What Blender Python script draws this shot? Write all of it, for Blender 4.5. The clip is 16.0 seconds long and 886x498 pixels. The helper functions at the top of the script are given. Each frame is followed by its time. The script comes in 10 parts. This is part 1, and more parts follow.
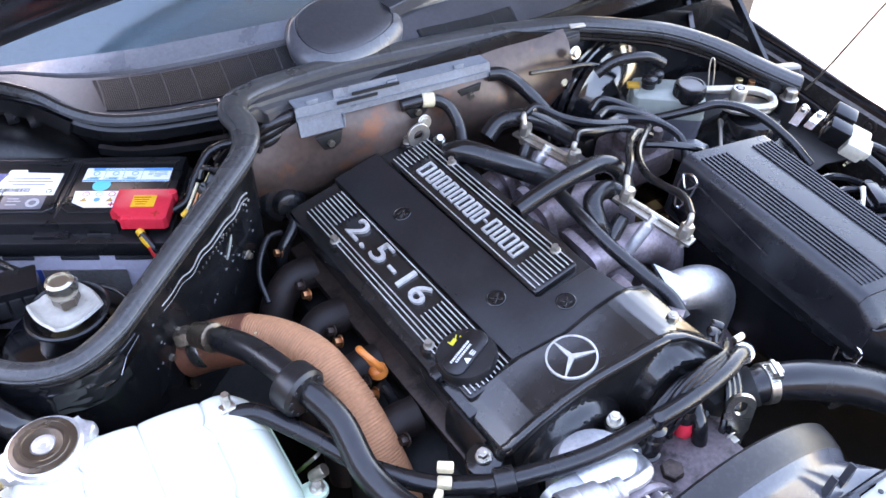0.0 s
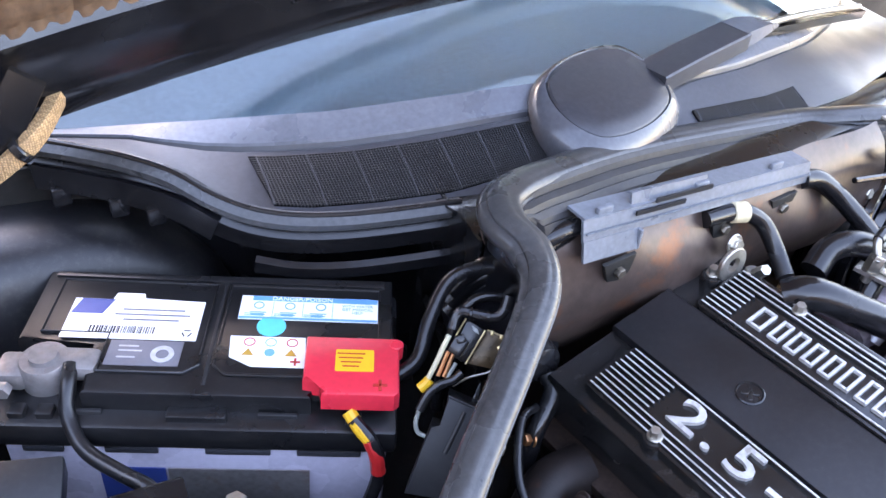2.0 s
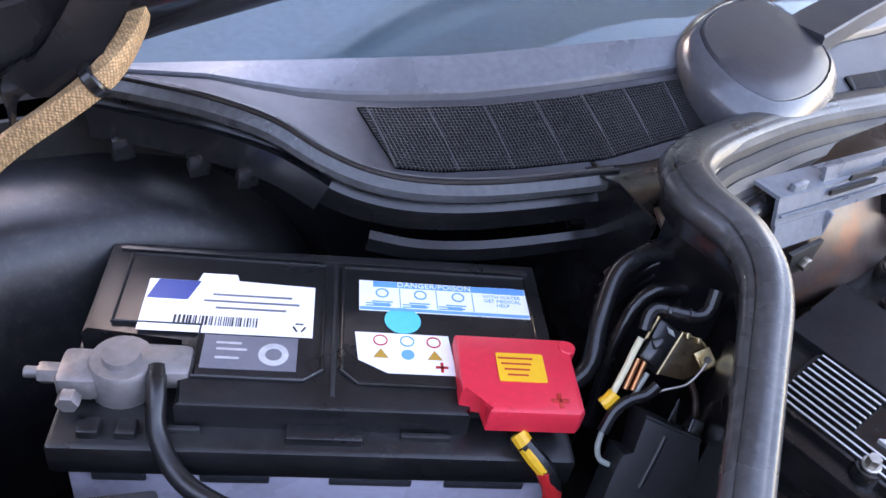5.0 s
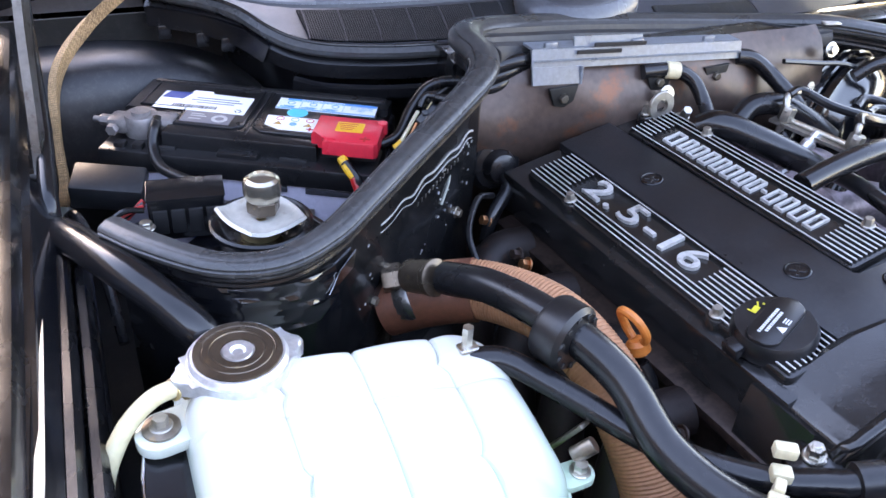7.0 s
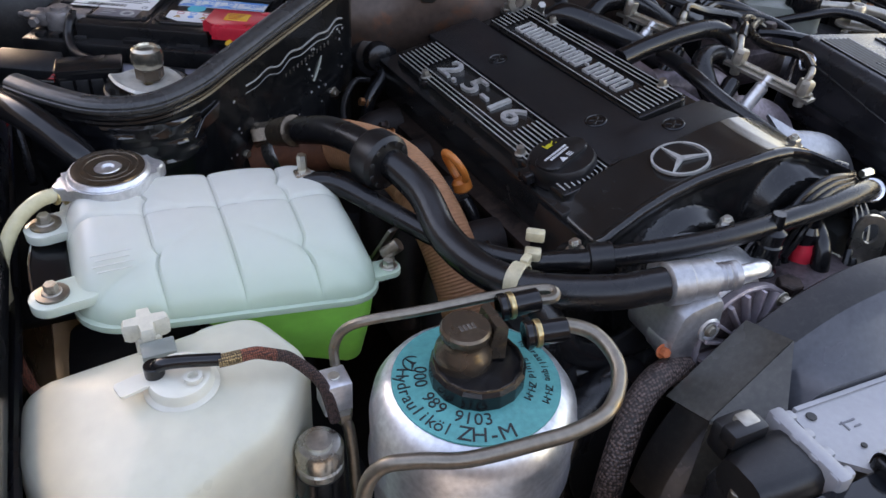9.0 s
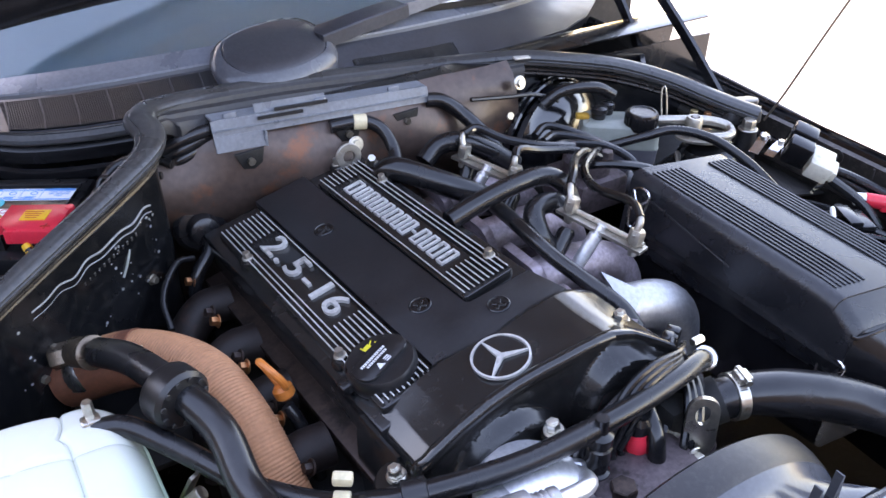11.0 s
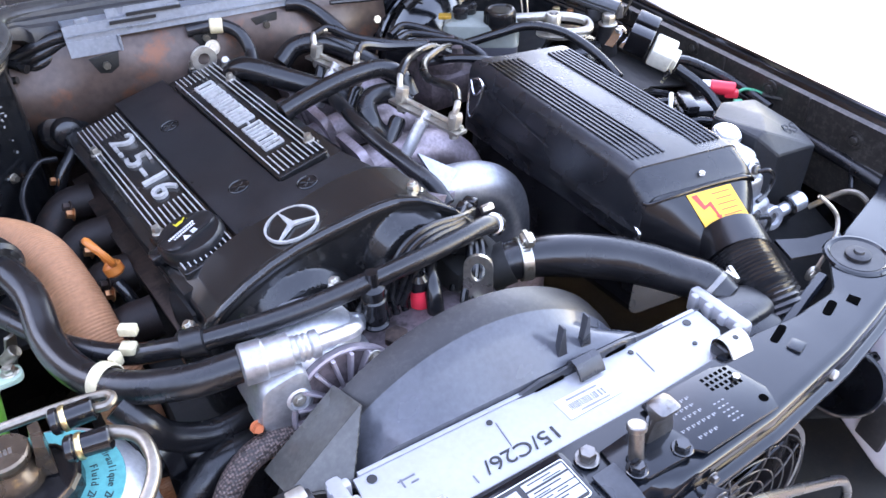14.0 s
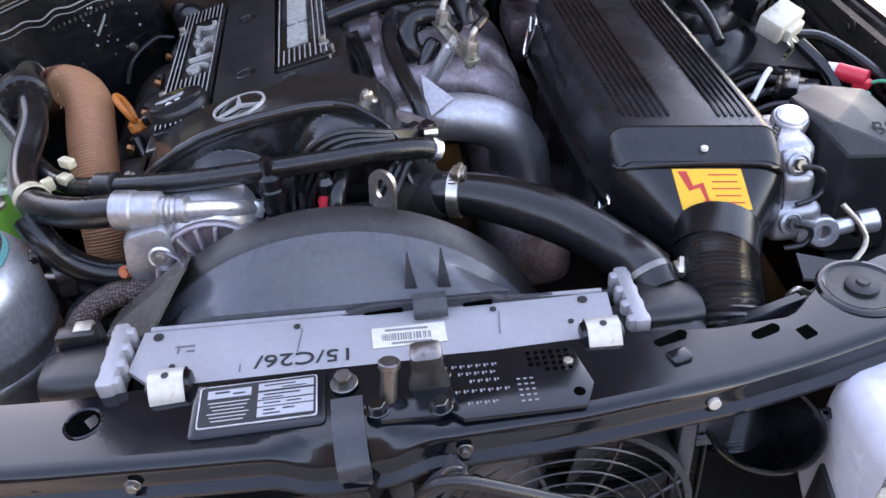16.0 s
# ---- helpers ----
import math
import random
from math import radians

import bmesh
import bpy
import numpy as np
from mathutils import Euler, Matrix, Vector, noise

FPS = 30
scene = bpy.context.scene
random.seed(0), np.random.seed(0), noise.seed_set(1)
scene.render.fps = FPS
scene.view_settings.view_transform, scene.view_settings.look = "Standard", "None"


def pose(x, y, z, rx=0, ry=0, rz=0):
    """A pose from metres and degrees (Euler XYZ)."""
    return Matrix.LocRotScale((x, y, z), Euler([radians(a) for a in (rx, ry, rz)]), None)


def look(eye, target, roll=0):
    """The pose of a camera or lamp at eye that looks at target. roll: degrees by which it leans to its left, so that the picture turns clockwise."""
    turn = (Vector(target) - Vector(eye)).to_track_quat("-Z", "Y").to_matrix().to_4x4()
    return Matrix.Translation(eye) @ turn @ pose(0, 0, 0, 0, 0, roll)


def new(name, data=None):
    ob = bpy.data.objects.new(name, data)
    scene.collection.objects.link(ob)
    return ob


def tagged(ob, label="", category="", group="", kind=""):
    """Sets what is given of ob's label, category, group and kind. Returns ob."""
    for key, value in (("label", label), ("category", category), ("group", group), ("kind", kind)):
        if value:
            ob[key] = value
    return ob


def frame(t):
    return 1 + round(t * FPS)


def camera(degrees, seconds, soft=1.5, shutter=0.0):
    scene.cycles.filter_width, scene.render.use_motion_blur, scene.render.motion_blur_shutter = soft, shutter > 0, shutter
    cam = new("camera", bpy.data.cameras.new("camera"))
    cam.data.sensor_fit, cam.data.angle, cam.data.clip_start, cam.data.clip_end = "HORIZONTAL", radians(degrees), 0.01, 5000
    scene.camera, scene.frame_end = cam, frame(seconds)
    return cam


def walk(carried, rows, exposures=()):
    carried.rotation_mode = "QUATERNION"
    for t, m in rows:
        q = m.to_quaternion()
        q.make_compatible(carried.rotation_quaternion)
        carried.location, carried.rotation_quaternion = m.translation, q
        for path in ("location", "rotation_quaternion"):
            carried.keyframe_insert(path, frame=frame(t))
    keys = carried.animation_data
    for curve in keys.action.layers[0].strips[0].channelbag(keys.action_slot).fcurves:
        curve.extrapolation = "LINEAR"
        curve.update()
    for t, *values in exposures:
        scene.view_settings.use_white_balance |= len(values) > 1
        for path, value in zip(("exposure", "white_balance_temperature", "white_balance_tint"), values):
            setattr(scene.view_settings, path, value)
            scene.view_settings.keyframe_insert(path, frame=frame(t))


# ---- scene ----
cam = camera(57.5, 16.0)
# stops and white balance: the camera's own metering along the way
EXPOSURES = [(0, 3.88, 7600, 28), (2, 4.15, 7700, 29), (3.5, 3.92, 7900, 34), (6, 3.83, 7500, 29), (7, 3.75, 7500, 28), (7.6, 3.5, 7900, 27), (8, 3.0, 8300, 26), (9, 2.45, 8500, 26), (9.6, 2.5, 8400, 26),
             (10.2, 2.8, 8100, 28), (12.3, 4.05, 7600, 30), (14, 3.95, 7600, 30), (15, 3.6, 7700, 30), (16, 3.1, 8000, 30)]
PATH = [
    (0, (-0.393, -0.718, 1.569), (0.388, 0.504, 0.191), 1.3),
    (0.5, (-0.408, -0.669, 1.536), (0.314, 0.647, 0.214), 1.7),
    (1, (-0.518, -0.539, 1.506), (0.319, 0.716, 0.193), -1.5),
    (1.5, (-0.524, -0.382, 1.436), (0.366, 0.937, 0.224), 4.4),
    (2, (-0.513, -0.223, 1.346), (0.444, 1.039, 0.124), 7.0),
    (2.5, (-0.515, -0.141, 1.27), (0.474, 1.123, 0.077), 9.7),
    (3, (-0.501, -0.076, 1.211), (0.5, 1.117, -0.043), 11.5),
    (3.5, (-0.5, -0.019, 1.184), (0.54, 1.121, -0.088), 11.9),
    (3.7, (-0.513, 0.004, 1.185), (0.561, 1.083, -0.112), 13.6),
    (5.8, (-0.574, -0.251, 1.297), (0.335, 1.098, 0.134), 7.2),
    (6, (-0.572, -0.331, 1.306), (0.277, 1.077, 0.168), 5.8),
    (6.5, (-0.548, -0.483, 1.287), (0.23, 0.999, 0.193), 4.7),
    (7, (-0.562, -0.597, 1.277), (0.201, 0.872, 0.155), 4.5),
    (7.5, (-0.614, -0.697, 1.267), (0.215, 0.73, 0.137), 6.4),
    (8, (-0.615, -0.768, 1.256), (0.258, 0.629, 0.122), 7.1),
    (8.5, (-0.557, -0.814, 1.254), (0.271, 0.592, 0.097), 5.7),
    (9, (-0.496, -0.846, 1.27), (0.239, 0.588, 0.085), 3.6),
    (9.5, (-0.415, -0.866, 1.297), (0.24, 0.598, 0.102), 0.8),
    (10, (-0.36, -0.841, 1.366), (0.332, 0.643, 0.218), -1.3),
    (10.2, (-0.345, -0.826, 1.379), (0.414, 0.655, 0.271), -1.0),
    (12.3, (-0.314, -0.741, 1.36), (0.66, 0.577, 0.214), 1.1),
    (12.5, (-0.309, -0.753, 1.357), (0.683, 0.544, 0.203), 1.1),
    (13, (-0.318, -0.803, 1.357), (0.718, 0.426, 0.168), 1.0),
    (13.5, (-0.314, -0.866, 1.357), (0.709, 0.328, 0.121), 1.5),
    (14, (-0.193, -0.97, 1.354), (0.641, 0.38, 0.137), -1.8),
    (14.5, (-0.094, -1.049, 1.321), (0.509, 0.468, 0.165), -1.2),
    (15, (-0.063, -1.077, 1.292), (0.422, 0.417, 0.054), -0.2),
    (15.5, (0.08, -1.123, 1.265), (0.306, 0.423, 0.016), -3.0),
    (16, (0.19, -1.111, 1.258), (0.263, 0.483, 0.053), -5.3),
]
walk(cam, [(t, look(eye, target, roll)) for t, eye, target, roll in PATH],
     EXPOSURES)

# ---- world, sun, exposure ----
world = bpy.data.worlds.new("sky")
scene.world = world
world.use_nodes = True
wn = world.node_tree.nodes
sky = wn.new("ShaderNodeTexSky")
sky.sky_type, sky.sun_disc = "NISHITA", False
SUN_EL, SUN_AZ = 25.0, -6.0      # degrees above the horizon; azimuth from +y towards -x
sky.sun_elevation, sky.sun_rotation = radians(SUN_EL), radians(SUN_AZ)
sky.air_density, sky.dust_density = 1.2, 0.8
wn["Background"].inputs["Strength"].default_value = 0.15
world.node_tree.links.new(sky.outputs["Color"], wn["Background"].inputs["Color"])
sun_data = bpy.data.lights.new("sun", "SUN")
sun_data.energy, sun_data.angle, sun_data.color = 1.4, radians(10), (1.0, 0.9, 0.76)
sun = new("sun", sun_data)
ce, se = math.cos(radians(SUN_EL)), math.sin(radians(SUN_EL))
SUN_DIR = Vector((math.sin(radians(SUN_AZ)) * ce, math.cos(radians(SUN_AZ)) * ce, se))
sun.matrix_world = look(SUN_DIR * 20, (0, 0, 0))
tagged(sun, kind="structure")


# ---- materials ----
def pm(name, color, rough=0.5, metal=0.0, var=0.2, scale=60.0, bump=0.15, bscale=400.0, dust=0.0, coat=0.0, spec=0.5,
       trans=0.0, sss=0.0, stain=None, wave=None, cells=None, weave=0.15):
    """A surface with colour variation at two scales, fine relief, and optional dust, stains or weave."""
    m = bpy.data.materials.new(name)
    m.use_nodes = True
    nt = m.node_tree
    n, l = nt.nodes, nt.links
    b = n["Principled BSDF"]
    tc = n.new("ShaderNodeTexCoord")
    big = n.new("ShaderNodeTexNoise")
    big.inputs["Scale"].default_value, big.inputs["Detail"].default_value = scale * 0.25, 5
    fine = n.new("ShaderNodeTexNoise")
    fine.inputs["Scale"].default_value, fine.inputs["Detail"].default_value = scale * 3, 4
    for t in (big, fine):
        l.new(tc.outputs["Object"], t.inputs["Vector"])
    add = n.new("ShaderNodeMath")
    add.operation = "ADD"
    l.new(big.outputs["Fac"], add.inputs[0])
    l.new(fine.outputs["Fac"], add.inputs[1])
    ramp = n.new("ShaderNodeMapRange")
    ramp.inputs["From Min"].default_value, ramp.inputs["From Max"].default_value = 0.7, 1.3
    ramp.inputs["To Min"].default_value, ramp.inputs["To Max"].default_value = 1 - var, 1 + var
    l.new(add.outputs[0], ramp.inputs["Value"])
    mul = n.new("ShaderNodeVectorMath")
    mul.operation = "SCALE"
    mul.inputs[0].default_value = color
    l.new(ramp.outputs[0], mul.inputs["Scale"])
    col = mul.outputs[0]
    rgh = n.new("ShaderNodeMapRange")
    rgh.inputs["From Min"].default_value, rgh.inputs["From Max"].default_value = 0.3, 0.7
    rgh.inputs["To Min"].default_value, rgh.inputs["To Max"].default_value = max(0.02, rough - 0.08), min(1, rough + 0.1)
    l.new(big.outputs["Fac"], rgh.inputs["Value"])
    rout = rgh.outputs[0]
    if stain:
        sc, threshold, scol = stain
        s = n.new("ShaderNodeTexNoise")
        s.inputs["Scale"].default_value, s.inputs["Detail"].default_value, s.inputs["Roughness"].default_value = sc, 8, 0.65
        l.new(tc.outputs["Object"], s.inputs["Vector"])
        r = n.new("ShaderNodeMapRange")
        r.inputs["From Min"].default_value, r.inputs["From Max"].default_value = threshold, threshold + 0.12
        l.new(s.outputs["Fac"], r.inputs["Value"])
        mx = n.new("ShaderNodeMix")
        mx.data_type = "RGBA"
        l.new(r.outputs[0], mx.inputs[0])
        l.new(col, mx.inputs[6])
        mx.inputs[7].default_value = (*scol, 1)
        col = mx.outputs[2]
    if dust:
        d = n.new("ShaderNodeTexNoise")
        d.inputs["Scale"].default_value, d.inputs["Detail"].default_value, d.inputs["Roughness"].default_value = 90, 10, 0.8
        l.new(tc.outputs["Object"], d.inputs["Vector"])
        r = n.new("ShaderNodeMapRange")
        r.inputs["From Min"].default_value, r.inputs["From Max"].default_value = 0.5, 0.72
        r.inputs["To Max"].default_value = dust
        l.new(d.outputs["Fac"], r.inputs["Value"])
        mx = n.new("ShaderNodeMix")
        mx.data_type = "RGBA"
        l.new(r.outputs[0], mx.inputs[0])
        l.new(col, mx.inputs[6])
        mx.inputs[7].default_value = (0.2, 0.18, 0.16, 1)
        col = mx.outputs[2]
    l.new(col, b.inputs["Base Color"])
    l.new(rout, b.inputs["Roughness"])
    b.inputs["Metallic"].default_value = metal
    b.inputs["Specular IOR Level"].default_value = spec
    b.inputs["Coat Weight"].default_value, b.inputs["Coat Roughness"].default_value = coat, 0.08
    b.inputs["Transmission Weight"].default_value = trans
    if sss:
        b.inputs["Subsurface Weight"].default_value = sss
        b.inputs["Subsurface Radius"].default_value = (0.02, 0.02, 0.018)
        b.inputs["Subsurface Scale"].default_value = 0.6
    if cells:
        vo = n.new("ShaderNodeTexVoronoi")
        vo.inputs["Scale"].default_value, vo.inputs["Randomness"].default_value = cells, 0.35
        l.new(tc.outputs["Object"], vo.inputs["Vector"])
        vr = n.new("ShaderNodeMapRange")
        vr.inputs["From Min"].default_value, vr.inputs["From Max"].default_value = 0.25, 0.6
        vr.inputs["To Min"].default_value, vr.inputs["To Max"].default_value = 1.0, weave
        l.new(vo.outputs["Distance"], vr.inputs["Value"])
        vm = n.new("ShaderNodeVectorMath")
        vm.operation = "SCALE"
        l.new(col, vm.inputs[0])
        l.new(vr.outputs[0], vm.inputs["Scale"])
        l.new(vm.outputs[0], b.inputs["Base Color"])
        bp = n.new("ShaderNodeBump")
        bp.inputs["Distance"].default_value, bp.inputs["Strength"].default_value = 0.0012, 1.0
        l.new(vr.outputs[0], bp.inputs["Height"])
        l.new(bp.outputs["Normal"], b.inputs["Normal"])
    elif bump or wave:
        bp = n.new("ShaderNodeBump")
        bp.inputs["Distance"].default_value = 0.0006
        if wave:
            w = n.new("ShaderNodeTexWave")
            w.inputs["Scale"].default_value, w.inputs["Distortion"].default_value = wave, 1.5
            w.bands_direction = "DIAGONAL"
            l.new(tc.outputs["Object"], w.inputs["Vector"])
            l.new(w.outputs["Fac"], bp.inputs["Height"])
            bp.inputs["Strength"].default_value = 1.0
            bp.inputs["Distance"].default_value = 0.0015
            dk = n.new("ShaderNodeMix")
            dk.data_type, dk.blend_type = "RGBA", "MULTIPLY"
            dk.inputs[0].default_value = 0.6
            l.new(col, dk.inputs[6])
            l.new(w.outputs["Color"], dk.inputs[7])
            l.new(dk.outputs[2], b.inputs["Base Color"])
        else:
            t = n.new("ShaderNodeTexNoise")
            t.inputs["Scale"].default_value, t.inputs["Detail"].default_value = bscale, 3
            l.new(tc.outputs["Object"], t.inputs["Vector"])
            l.new(t.outputs["Fac"], bp.inputs["Height"])
            bp.inputs["Strength"].default_value = bump
        l.new(bp.outputs["Normal"], b.inputs["Normal"])
    return m


